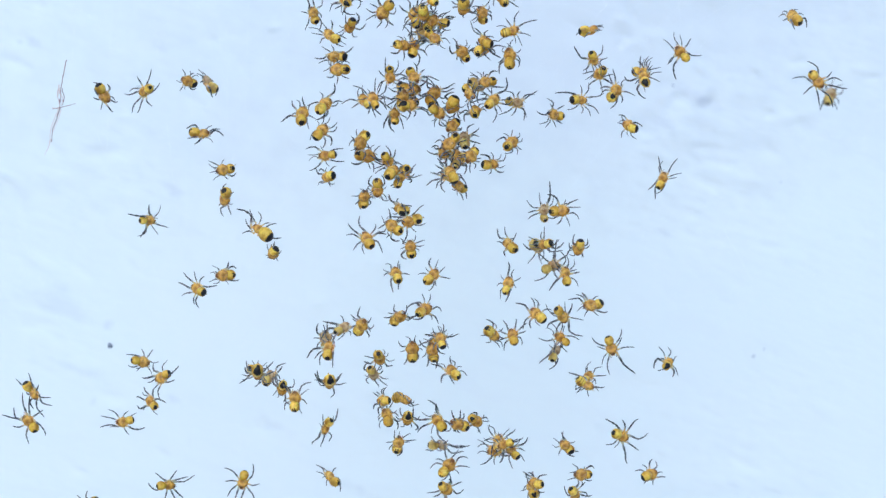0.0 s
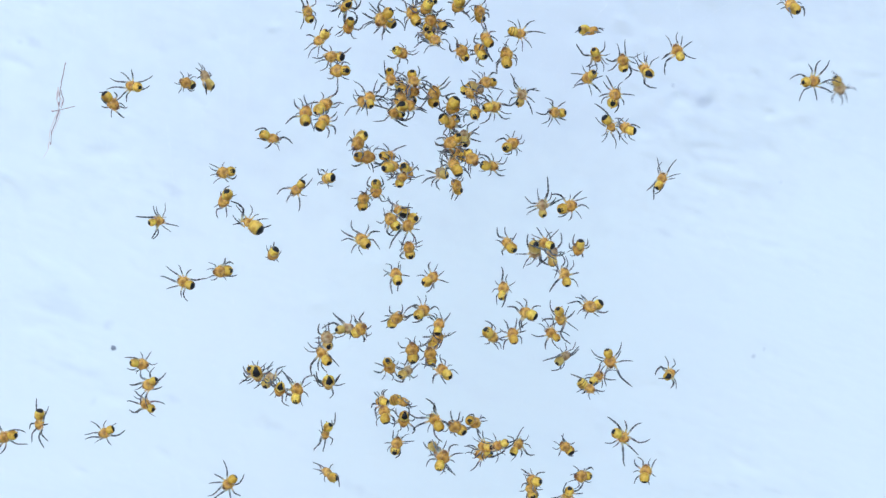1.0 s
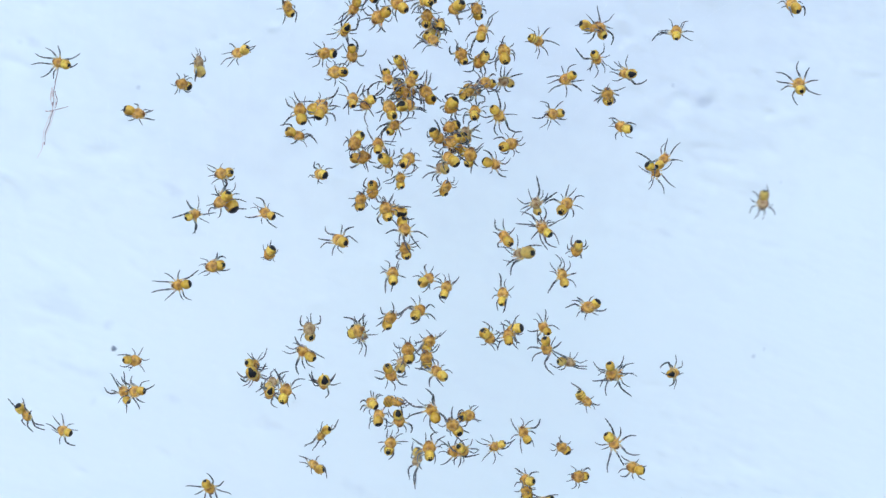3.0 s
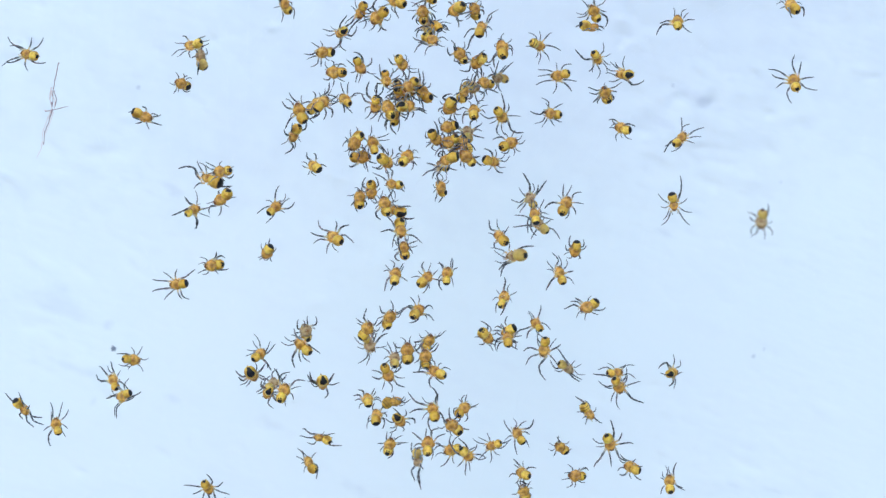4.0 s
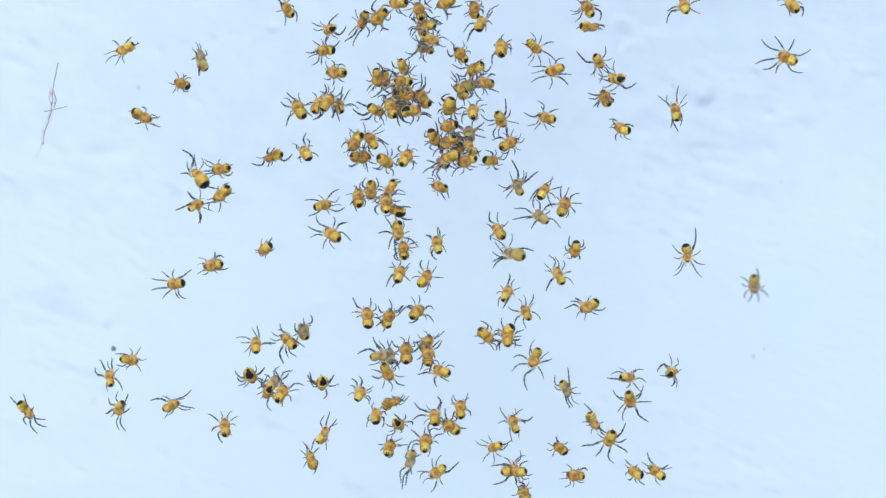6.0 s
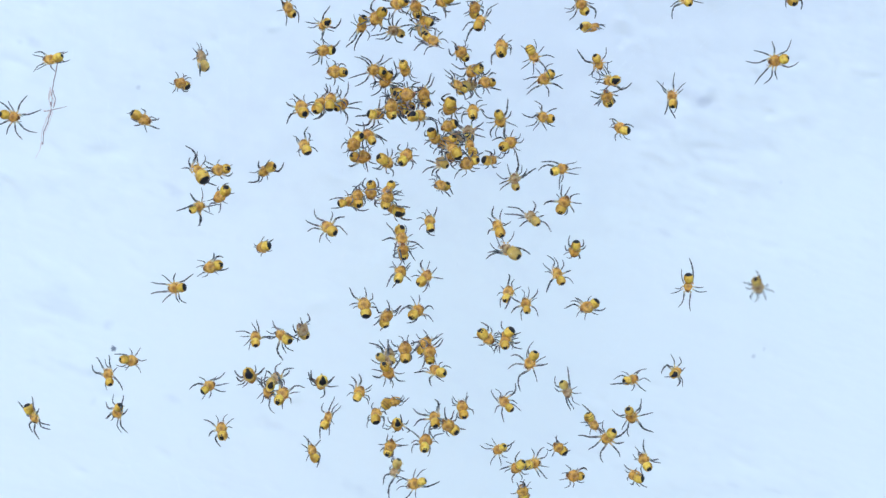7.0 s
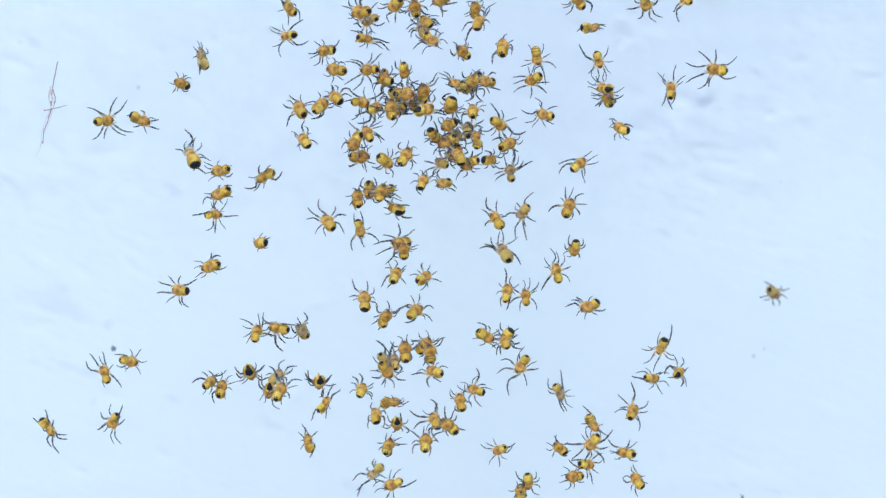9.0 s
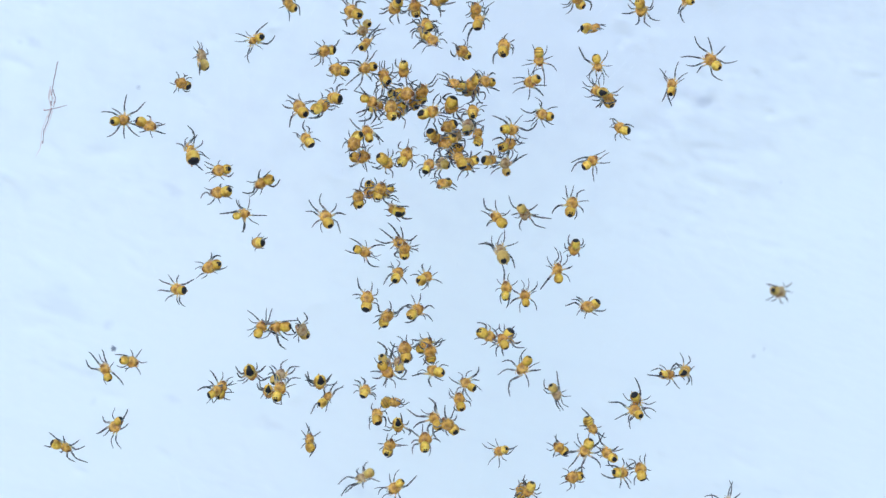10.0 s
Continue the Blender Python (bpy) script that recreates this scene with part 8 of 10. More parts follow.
    walk(brood[117], [(0, on(-5.58, -0.0, -14.53, -169, 55, -1)), (1.5, on(-5.85, -0.0, -14.76, -184, 58, -1)), (2.5, on(-6.34, -0.0, -14.91, -194, 60, -1)), (3.5, on(-7.03, -0.0, -14.75, -234, 59, -1)), (4, on(-7.19, -0.0, -14.61, -254, 58, -1)), (5, on(-7.37, -0.0, -14.55, -294, 57, -1)), (5.5, on(-7.79, -0.0, -14.15, -293, 53, -1)), (6, on(-8.01, -0.0, -13.99, -293, 50, -1)), (7, on(-8.11, -0.0, -13.97, -292, 43, -1)), (7.5, on(-7.99, -0.0, -14.01, -291, 39, -1)), (9, on(-7.84, -0.0, -13.66, -288, 52, -1)), (10, on(-7.53, -0.0, -13.74, -286, 60, -1))])
    walk(brood[118], [(0, on(-3.94, -0.9, -14.25, 18, -45, 60)), (0.5, on(-4.10, -0.9, -14.38, 18, -43, 60)), (1.5, on(-4.23, -0.9, -14.51, 17, -40, 60)), (3, on(-4.73, -0.9, -14.53, 16, -29, 60)), (4, on(-4.90, -0.9, -14.58, 16, -14, 60)), (5, on(-4.91, -0.9, -14.63, 17, 0, 60)), (8.5, on(-5.05, -0.9, -14.61, 12, -12, 60)), (10, on(-4.99, -0.9, -14.60, 10, -16, 60))])
    walk(brood[119], [(0, on(-5.29, -0.9, -16.08, 105, 0, -18)), (1, on(-5.54, -0.9, -15.83, 106, 14, -18)), (2, on(-5.69, -0.9, -16.12, 106, 29, -18)), (2.5, on(-5.93, -0.9, -16.19, 106, 36, -18)), (5, on(-6.37, -0.9, -16.08, 108, 45, -18)), (9, on(-6.37, -0.9, -16.02, 115, 43, -18)), (10, on(-6.26, -0.9, -16.08, 117, 42, -18))])
    walk(brood[120], [(0, on(-3.39, -0.0, -16.15, -95, 48, -2)), (1, on(-3.75, -0.0, -16.25, -92, 36, -2)), (2, on(-3.85, -0.0, -16.27, -88, 25, -2)), (2.5, on(-4.09, -0.0, -16.18, -87, 19, -2)), (3.5, on(-4.32, -0.0, -16.24, -63, 32, -2)), (5, on(-4.17, -0.0, -16.61, -27, 52, -2)), (6.5, on(-4.41, -0.0, -16.74, -65, 54, -2)), (7.5, on(-4.39, -0.0, -16.75, -90, 56, -2)), (9, on(-4.44, -0.0, -16.66, -84, 51, -2)), (10, on(-4.34, -0.0, -16.80, -81, 47, -2))])
    walk(brood[121], [(0, on(-0.33, 0.1, -16.70, 135, 19, -12)), (0.5, on(-0.49, 0.1, -16.75, 133, 16, -12)), (1, on(-0.61, 0.1, -16.65, 130, 12, -12)), (2.5, on(-0.92, 0.1, -15.97, 124, 0, -12)), (3.5, on(-0.91, 0.1, -15.72, 117, 14, -12)), (4, on(-0.88, 0.1, -15.70, 113, 22, -12)), (5, on(-0.76, 0.1, -15.95, 106, 36, -12)), (7.5, on(-0.73, 0.1, -16.49, 125, 47, -12)), (10, on(-0.65, 0.1, -16.57, 128, 24, -12))])
    walk(brood[122], [(0, on(-4.34, 0.0, -18.78, 82, -33, 12)), (0.5, on(-4.47, 0.0, -18.88, 81, -29, 12)), (1.5, on(-4.56, 0.0, -18.89, 79, -22, 12)), (2.5, on(-5.04, 0.0, -18.89, 77, -14, 12)), (5, on(-5.18, 0.0, -19.03, 78, -37, 12)), (7, on(-5.14, 0.0, -19.07, 76, -37, 12)), (9, on(-5.27, 0.0, -18.96, 75, -36, 12)), (10, on(-5.20, 0.0, -19.03, 74, -36, 12))])
    walk(brood[123], [(0, on(0.33, 0.1, -21.04, 49, 0, -4)), (0.5, on(-0.02, 0.1, -20.71, 59, 5, -4)), (1, on(-0.16, 0.1, -20.37, 68, 11, -4)), (1.5, on(-0.15, 0.1, -20.14, 78, 16, -4)), (2, on(-0.38, 0.1, -19.95, 88, 21, -4)), (2.5, on(-0.98, 0.1, -19.74, 97, 26, -4)), (3.5, on(-1.42, 0.1, -19.20, 91, 29, -4)), (4, on(-1.47, 0.1, -19.02, 88, 30, -4)), (5, on(-1.52, 0.1, -18.79, 82, 33, -4)), (6.5, on(-1.75, 0.1, -18.75, 84, 39, -4)), (8, on(-1.67, 0.1, -18.77, 86, 40, -4)), (10, on(-1.74, 0.1, -18.65, 90, 27, -4))])
    walk(brood[124], [(0, on(-0.57, 10.0, -19.69, -45, 38, 60)), (1, on(-0.73, 10.0, -20.14, -99, 41, 60)), (1.5, on(-0.86, 10.0, -20.17, -126, 43, 60)), (2, on(-1.18, 10.0, -20.15, -153, 44, 60)), (2.5, on(-2.27, 10.0, -20.89, -150, 46, 60)), (3.5, on(-2.56, 10.0, -20.89, -143, 49, 60)), (4, on(-2.50, 10.0, -20.95, -139, 51, 60)), (5, on(-2.02, 10.0, -21.23, -131, 54, 60)), (5.5, on(-2.44, 10.0, -21.01, -145, 53, 60)), (6, on(-3.17, 10.0, -21.14, -159, 51, 60)), (6.5, on(-4.00, 10.0, -21.62, -149, 50, 60)), (7, on(-4.65, 10.0, -22.03, -160, 49, 60)), (7.5, on(-5.13, 10.0, -22.20, -171, 47, 60)), (8.5, on(-6.10, 10.0, -22.31, -169, 34, 60)), (9.5, on(-7.27, 10.0, -22.63, -168, 21, 60)), (10, on(-7.77, 10.0, -22.88, -167, 14, 60))])
    walk(brood[125], [(0, on(3.04, 0.1, -16.41, -37, 34, -2)), (0.5, on(2.88, 0.1, -16.46, -32, 33, -2)), (1.5, on(2.82, 0.1, -16.64, -22, 33, -2)), (2, on(2.67, 0.1, -16.59, -16, 32, -2)), (2.5, on(2.30, 0.1, -16.35, -11, 32, -2)), (3, on(2.18, 0.1, -16.03, 8, 25, -2)), (4, on(1.82, 0.1, -15.50, 46, 13, -2)), (4.5, on(1.66, 0.1, -15.47, 65, 6, -2)), (5, on(1.74, 0.1, -15.62, 84, 0, -2)), (5.5, on(1.64, 0.1, -15.50, 87, 0, -2)), (7.5, on(1.95, 0.1, -15.43, 102, 0, -2)), (9, on(1.70, 0.1, -14.78, 101, 0, -2)), (10, on(1.63, 0.1, -14.72, 101, 0, -2))])
    walk(brood[126], [(0, on(1.59, -0.9, -16.75, 142, -51, -21)), (1.5, on(1.27, -0.9, -17.08, 128, -41, -21)), (2.5, on(1.16, -0.9, -17.02, 118, -35, -21)), (5, on(0.94, -0.9, -16.94, 132, -42, -21)), (6.5, on(0.73, -0.9, -16.96, 130, -39, -21)), (10, on(0.67, -0.9, -16.89, 127, -34, -21))])
    walk(brood[127], [(0, on(5.23, 0.8, -19.38, -169, 24, -1)), (0.5, on(4.71, 0.8, -19.53, -169, 24, -1)), (1, on(4.03, 0.8, -19.68, -169, 24, -1)), (2, on(2.53, 0.8, -19.81, -185, 24, -1)), (2.5, on(1.90, 0.8, -19.68, -178, 24, -1)), (3, on(1.42, 0.8, -19.45, -171, 24, -1)), (3.5, on(1.16, 0.8, -19.26, -164, 24, -1)), (4, on(1.03, 0.8, -19.27, -157, 24, -1)), (4.5, on(0.91, 0.8, -19.52, -150, 24, -1)), (5, on(0.84, 0.8, -19.92, -142, 24, -1)), (5.5, on(0.33, 0.8, -20.62, -131, 19, -1)), (6, on(-0.41, 0.8, -21.36, -140, 15, -1)), (6.5, on(-1.36, 0.8, -22.04, -151, 10, -1)), (7, on(-2.45, 0.8, -22.51, -162, 5, -1)), (7.5, on(-3.62, 0.8, -22.78, -183, 0, -1)), (8.5, on(-4.52, 0.8, -22.68, -165, 4, -1)), (9, on(-4.68, 0.8, -22.59, -156, 6, -1)), (9.5, on(-4.58, 0.8, -22.59, -146, 8, -1)), (10, on(-4.44, 0.8, -22.81, -137, 11, -1))])
    walk(brood[128], [(0, on(5.98, -1.8, -18.53, -161, 0, 3)), (1, on(5.49, -1.8, -18.59, -161, 0, 3)), (1.5, on(5.36, -1.8, -18.49, -161, 0, 3)), (2, on(5.08, -1.8, -18.28, -161, 0, 3)), (2.5, on(5.24, -1.8, -18.69, -161, 0, 3)), (3.5, on(5.11, -1.8, -18.68, -161, 9, 3)), (4.5, on(4.77, -1.8, -18.56, -162, 17, 3)), (5.5, on(4.86, -1.8, -18.66, -160, 23, 3)), (7, on(5.48, -1.8, -18.97, -151, 30, 3)), (7.5, on(5.56, -1.8, -19.01, -148, 32, 3)), (9, on(5.49, -1.8, -19.05, -156, 30, 3)), (10, on(5.61, -1.8, -19.15, -162, 29, 3))])
    walk(brood[129], [(0, on(6.69, -0.8, -19.46, 112, 26, 28)), (0.5, on(6.66, -0.8, -19.39, 78, 21, 28)), (1, on(6.96, -0.8, -18.96, 44, 16, 28)), (1.5, on(7.63, -0.8, -18.46, 28, 10, 28)), (2, on(8.38, -0.8, -18.22, 68, 5, 28)), (2.5, on(8.10, -0.8, -17.76, 108, 0, 28)), (3.5, on(7.56, -0.8, -17.93, 112, 3, 28)), (5, on(6.80, -0.8, -17.92, 117, 6, 28)), (5.5, on(6.82, -0.8, -17.51, 108, 8, 28)), (6, on(6.77, -0.8, -16.80, 100, 9, 28)), (6.5, on(6.54, -0.8, -15.83, 111, 11, 28)), (7, on(6.06, -0.8, -14.89, 122, 12, 28)), (7.5, on(5.45, -0.8, -14.12, 103, 14, 28)), (8, on(4.38, -0.8, -13.86, 167, 16, 28)), (8.5, on(3.69, -0.8, -13.71, 157, 18, 28)), (9, on(3.24, -0.8, -13.57, 147, 20, 28)), (10, on(2.43, -0.8, -13.04, 128, 24, 28))])
    walk(brood[130], [(0, on(5.31, 0.0, -18.62, 82, 33, 2)), (0.5, on(4.80, 0.0, -18.80, 136, 37, 2)), (1, on(4.15, 0.0, -18.94, 176, 41, 2)), (1.5, on(3.37, 0.0, -19.06, 187, 45, 2)), (2, on(2.50, 0.0, -19.14, 216, 50, 2)), (2.5, on(1.71, 0.0, -19.14, 279, 54, 2)), (3, on(1.79, 0.0, -19.22, 312, 43, 2)), (4, on(2.21, 0.0, -19.63, 312, 22, 2)), (4.5, on(3.23, 0.0, -20.77, 309, 11, 2)), (5, on(4.28, 0.0, -22.04, 325, 0, 2)), (5.5, on(5.39, 0.0, -21.55, 362, 6, 2)), (6, on(6.39, 0.0, -21.17, 378, 12, 2)), (6.5, on(7.36, 0.0, -20.91, 376, 18, 2)), (7, on(8.49, 0.0, -20.61, 368, 24, 2)), (7.5, on(9.84, 0.0, -20.22, 355, 30, 2)), (8, on(11.26, 0.0, -20.27, 352, 31, 2)), (8.5, on(12.52, 0.0, -20.41, 350, 31, 2)), (9, on(13.67, 0.0, -20.66, 346, 31, 2)), (9.5, on(15.68, 0.0, -21.34, 346, 32, 2)), (10, on(16.94, 0.0, -21.44, 349, 32, 2))])
    walk(brood[131], [(0, on(8.97, -0.8, -22.41, -180, 48, -4)), (0.5, on(8.89, -0.8, -22.41, -180, 48, -4)), (1, on(8.79, -0.8, -22.16, -180, 48, -4)), (1.5, on(8.85, -0.8, -21.87, -180, 48, -4)), (2, on(8.83, -0.8, -21.93, -180, 48, -4)), (2.5, on(8.48, -0.8, -22.24, -180, 48, -4)), (4, on(7.76, -0.8, -21.50, -195, 48, -4)), (5, on(7.37, -0.8, -21.24, -204, 48, -4)), (5.5, on(7.40, -0.8, -21.34, -187, 44, -4)), (6, on(7.32, -0.8, -21.27, -169, 41, -4)), (6.5, on(7.21, -0.8, -21.04, -152, 37, -4)), (7, on(7.23, -0.8, -20.74, -134, 33, -4)), (7.5, on(7.42, -0.8, -20.41, -117, 30, -4)), (8, on(7.65, -0.8, -20.84, -93, 30, -4)), (8.5, on(7.89, -0.8, -21.46, -70, 31, -4)), (9, on(8.10, -0.8, -22.12, -85, 31, -4)), (9.5, on(8.22, -0.8, -22.60, -99, 32, -4)), (10, on(8.26, -0.8, -22.89, -113, 32, -4))])
    walk(brood[132], [(0, on(8.62, -0.0, -23.09, 103, 0, 2)), (0.5, on(8.57, -0.0, -23.19, 102, -9, 2)), (2.5, on(8.19, -0.0, -23.23, 99, -43, 2)), (4, on(7.78, -0.0, -23.38, 109, -42, 2)), (5, on(7.75, -0.0, -23.47, 117, -42, 2)), (6.5, on(7.72, -0.0, -23.39, 109, -44, 2)), (9, on(7.45, -0.0, -23.30, 95, -47, 2)), (10, on(7.53, -0.0, -23.20, 90, -48, 2))])
    walk(brood[133], [(0, on(6.18, -0.9, -3.59, 87, 19, -26)), (0.5, on(5.88, -0.9, -3.90, 89, 18, -26)), (1, on(5.74, -0.9, -4.08, 92, 18, -26)), (2, on(5.85, -0.9, -4.30, 97, 17, -26)), (2.5, on(5.69, -0.9, -4.40, 100, 16, -26)), (3.5, on(5.75, -0.9, -4.85, 93, 23, -26)), (4, on(5.77, -0.9, -4.92, 89, 26, -26)), (5, on(5.94, -0.9, -4.67, 82, 33, -26)), (6, on(6.07, -0.9, -4.38, 87, 33, -26)), (7, on(6.18, -0.9, -4.41, 92, 33, -26)), (7.5, on(6.29, -0.9, -4.61, 94, 33, -26)), (8, on(6.13, -0.9, -4.42, 93, 27, -26)), (9.5, on(6.11, -0.9, -4.24, 91, 7, -26)), (10, on(6.04, -0.9, -4.05, 90, 0, -26))])
    walk(brood[134], [(0, on(11.47, 0.0, -8.65, 144, 0, -14)), (0.5, on(10.92, 0.0, -8.44, 145, 8, -14)), (1, on(10.61, 0.0, -8.25, 146, 16, -14)), (2, on(10.33, 0.0, -8.08, 149, 32, -14)), (2.5, on(10.14, 0.0, -7.89, 150, 39, -14)), (3.5, on(9.46, 0.0, -7.53, 147, 37, -14)), (4.5, on(8.60, 0.0, -7.03, 144, 35, -14)), (5, on(8.13, 0.0, -6.59, 143, 34, -14)), (6, on(8.05, 0.0, -6.20, 126, 30, -14)), (7, on(8.01, 0.0, -5.52, 109, 27, -14)), (7.5, on(8.11, 0.0, -5.15, 101, 25, -14)), (9, on(7.97, 0.0, -4.73, 102, 19, -14)), (10, on(7.92, 0.0, -4.80, 103, 14, -14))])
    walk(brood[135], [(0, on(4.61, -0.1, -8.10, -20, 34, -25)), (2.5, on(4.28, -0.1, -8.34, -23, 32, -25)), (5, on(3.96, -0.1, -8.26, -27, 30, -25)), (5.5, on(4.01, -0.1, -8.21, -27, 26, -25)), (7, on(4.05, -0.1, -8.42, -30, 17, -25)), (9, on(3.99, -0.1, -8.34, -20, 14, -25)), (10, on(4.09, -0.1, -8.24, -13, 14, -25))])
    walk(brood[136], [(0, on(9.14, 0.0, -6.40, 133, 25, 10)), (0.5, on(8.72, 0.0, -6.22, 141, 29, 10)), (1, on(8.24, 0.0, -6.24, 150, 33, 10)), (1.5, on(7.86, 0.0, -6.58, 158, 36, 10)), (2.5, on(7.46, 0.0, -7.73, 176, 44, 10)), (3, on(6.97, 0.0, -7.69, 185, 43, 10)), (3.5, on(6.57, 0.0, -7.77, 195, 41, 10)), (4, on(6.34, 0.0, -7.86, 205, 40, 10)), (4.5, on(6.29, 0.0, -7.84, 215, 39, 10)), (5, on(6.40, 0.0, -7.70, 225, 38, 10)), (5.5, on(6.27, 0.0, -7.75, 224, 39, 10)), (7, on(6.25, 0.0, -8.17, 223, 41, 10)), (7.5, on(6.18, 0.0, -8.21, 222, 42, 10)), (10, on(6.24, 0.0, -8.32, 234, 41, 10))])
    walk(brood[137], [(0, on(6.72, -0.9, -8.47, 110, 34, -10)), (1.5, on(6.70, -0.9, -8.35, 108, 38, -10)), (2.5, on(6.37, -0.9, -8.39, 107, 41, -10)), (4, on(6.22, -0.9, -8.71, 102, 42, -10)), (5.5, on(6.27, -0.9, -8.65, 101, 46, -10)), (7, on(5.95, -0.9, -9.02, 108, 57, -10)), (7.5, on(5.96, -0.9, -9.07, 111, 60, -10)), (8.5, on(6.11, -0.9, -8.89, 114, 52, -10)), (9.5, on(5.83, -0.9, -8.98, 118, 44, -10)), (10, on(5.80, -0.9, -8.90, 120, 39, -10))])
    walk(brood[138], [(0, on(11.28, -0.9, -6.18, -75, 30, 29)), (2, on(10.68, -0.9, -7.23, -113, 35, 29)), (2.5, on(10.09, -0.9, -8.85, -106, 36, 29)), (4, on(9.74, -0.9, -9.29, -109, 14, 29)), (4.5, on(9.43, -0.9, -9.41, -110, 7, 29)), (5, on(8.93, -0.9, -9.60, -111, 0, 29)), (6, on(8.86, -0.9, -10.33, -121, 8, 29)), (6.5, on(8.76, -0.9, -10.50, -126, 12, 29)), (7.5, on(8.20, -0.9, -10.63, -135, 19, 29)), (8.5, on(7.71, -0.9, -10.94, -132, 12, 29)), (9, on(7.63, -0.9, -10.98, -131, 8, 29)), (10, on(7.82, -0.9, -11.09, -129, 0, 29))])
    walk(brood[139], [(0, on(11.76, -0.0, -2.68, 83, 18, 30)), (0.5, on(11.70, -0.0, -2.64, 84, 18, 30)), (1.5, on(11.76, -0.0, -2.96, 85, 19, 30)), (2, on(11.72, -0.0, -3.00, 86, 19, 30)), (4.5, on(11.22, -0.0, -2.59, 86, 30, 30)), (5, on(11.41, -0.0, -2.68, 86, 33, 30)), (6, on(11.13, -0.0, -2.69, 89, 31, 30)), (7.5, on(11.08, -0.0, -2.71, 94, 27, 30)), (9, on(10.91, -0.0, -2.40, 91, 11, 30)), (10, on(11.00, -0.0, -2.36, 90, 0, 30))])
    walk(brood[140], [(0, on(10.86, 4.4, -10.28, 23, 44, 40)), (0.5, on(11.62, 4.4, -10.86, 15, 39, 40)), (1.5, on(11.63, 4.4, -10.55, -1, 30, 40)), (2, on(11.75, 4.4, -10.63, -9, 26, 40)), (2.5, on(12.02, 4.4, -10.83, -17, 21, 40)), (4.5, on(12.00, 4.4, -11.92, -79, 31, 40)), (5, on(11.83, 4.4, -12.55, -94, 33, 40)), (5.5, on(11.95, 4.4, -13.26, -91, 30, 40)), (6, on(12.02, 4.4, -13.58, -88, 27, 40)), (7.5, on(12.05, 4.4, -13.66, -80, 16, 40)), (8, on(11.94, 4.4, -13.72, -81, 19, 40)), (8.5, on(11.71, 4.4, -13.85, -83, 21, 40)), (9.5, on(11.10, 4.4, -13.91, -85, 25, 40)), (10, on(11.00, 4.4, -13.91, -86, 27, 40))])
    walk(brood[141], [(0, on(14.45, 0.0, -5.39, -162, -29, 30)), (1.5, on(14.41, 0.0, -5.51, -156, -23, 30)), (4.5, on(14.10, 0.0, -5.48, -143, -28, 30)), (10, on(14.18, 0.0, -5.48, -148, -32, 30))])
    walk(brood[142], [(0, on(14.13, 4.4, -12.69, 81, 47, -23)), (0.5, on(14.51, 4.4, -12.74, 69, 38, -23)), (1, on(15.02, 4.4, -12.73, 58, 28, -23)), (2, on(16.07, 4.4, -12.44, 36, 9, -23)), (3, on(16.74, 4.4, -12.45, 23, 7, -23)), (4, on(16.76, 4.4, -12.19, 17, 22, -23)), (4.5, on(17.01, 4.4, -12.11, 15, 30, -23)), (5, on(17.51, 4.4, -12.16, 12, 37, -23)), (5.5, on(17.90, 4.4, -12.40, 17, 36, -23)), (6.5, on(18.02, 4.4, -12.73, 26, 32, -23)), (7, on(18.32, 4.4, -12.86, 30, 30, -23)), (7.5, on(19.03, 4.4, -12.99, 35, 29, -23)), (8.5, on(19.62, 4.4, -12.88, 20, 31, -23)), (9, on(20.36, 4.4, -12.70, 13, 32, -23)), (9.5, on(21.66, 4.4, -12.43, 14, 33, -23)), (10, on(21.89, 4.4, -12.33, 20, 34, -23))])
    walk(brood[143], [(0, on(16.00, -0.9, -9.17, -74, 0, 7)), (0.5, on(16.00, -0.9, -9.59, -76, 4, 7)), (1, on(15.88, -0.9, -10.38, -78, 7, 7)), (1.5, on(15.79, -0.9, -10.30, -80, 11, 7)), (2, on(15.81, -0.9, -10.33, -82, 14, 7)), (2.5, on(15.97, -0.9, -10.50, -83, 18, 7)), (3, on(16.04, -0.9, -11.55, -81, 20, 7)), (3.5, on(16.28, -0.9, -12.44, -65, 22, 7)), (4, on(16.66, -0.9, -12.90, -67, 24, 7)), (5, on(17.40, -0.9, -13.14, -72, 29, 7)), (5.5, on(17.70, -0.9, -13.18, -78, 29, 7)), (6, on(17.82, -0.9, -14.22, -85, 30, 7)), (6.5, on(17.92, -0.9, -15.52, -87, 31, 7)), (7, on(17.90, -0.9, -15.74, -73, 31, 7)), (7.5, on(17.81, -0.9, -15.73, -58, 32, 7)), (8, on(17.85, -0.9, -15.74, -23, 35, 7)), (9, on(18.01, -0.9, -15.68, 48, 40, 7)), (10, on(18.51, -0.9, -15.62, 119, 46, 7))])
    walk(brood[144], [(0, on(21.52, -0.0, -11.06, 45, 50, 0)), (0.5, on(21.68, -0.0, -11.76, 37, 50, 0)), (1, on(21.66, -0.0, -12.07, 30, 50, 0)), (2, on(21.74, -0.0, -12.00, 15, 50, 0)), (2.5, on(22.01, -0.0, -11.95, 7, 50, 0)), (4, on(21.89, -0.0, -11.91, 11, 50, 0)), (5, on(21.68, -0.0, -11.92, 14, 50, 0)), (5.5, on(21.71, -0.0, -11.91, 18, 50, 0)), (7, on(22.26, -0.0, -11.90, 31, 50, 0)), (9, on(22.56, -0.0, -11.93, 33, 50, 0)), (9.5, on(22.77, -0.0, -11.81, 32, 50, 0)), (10, on(23.14, -0.0, -11.76, 31, 50, 0))])
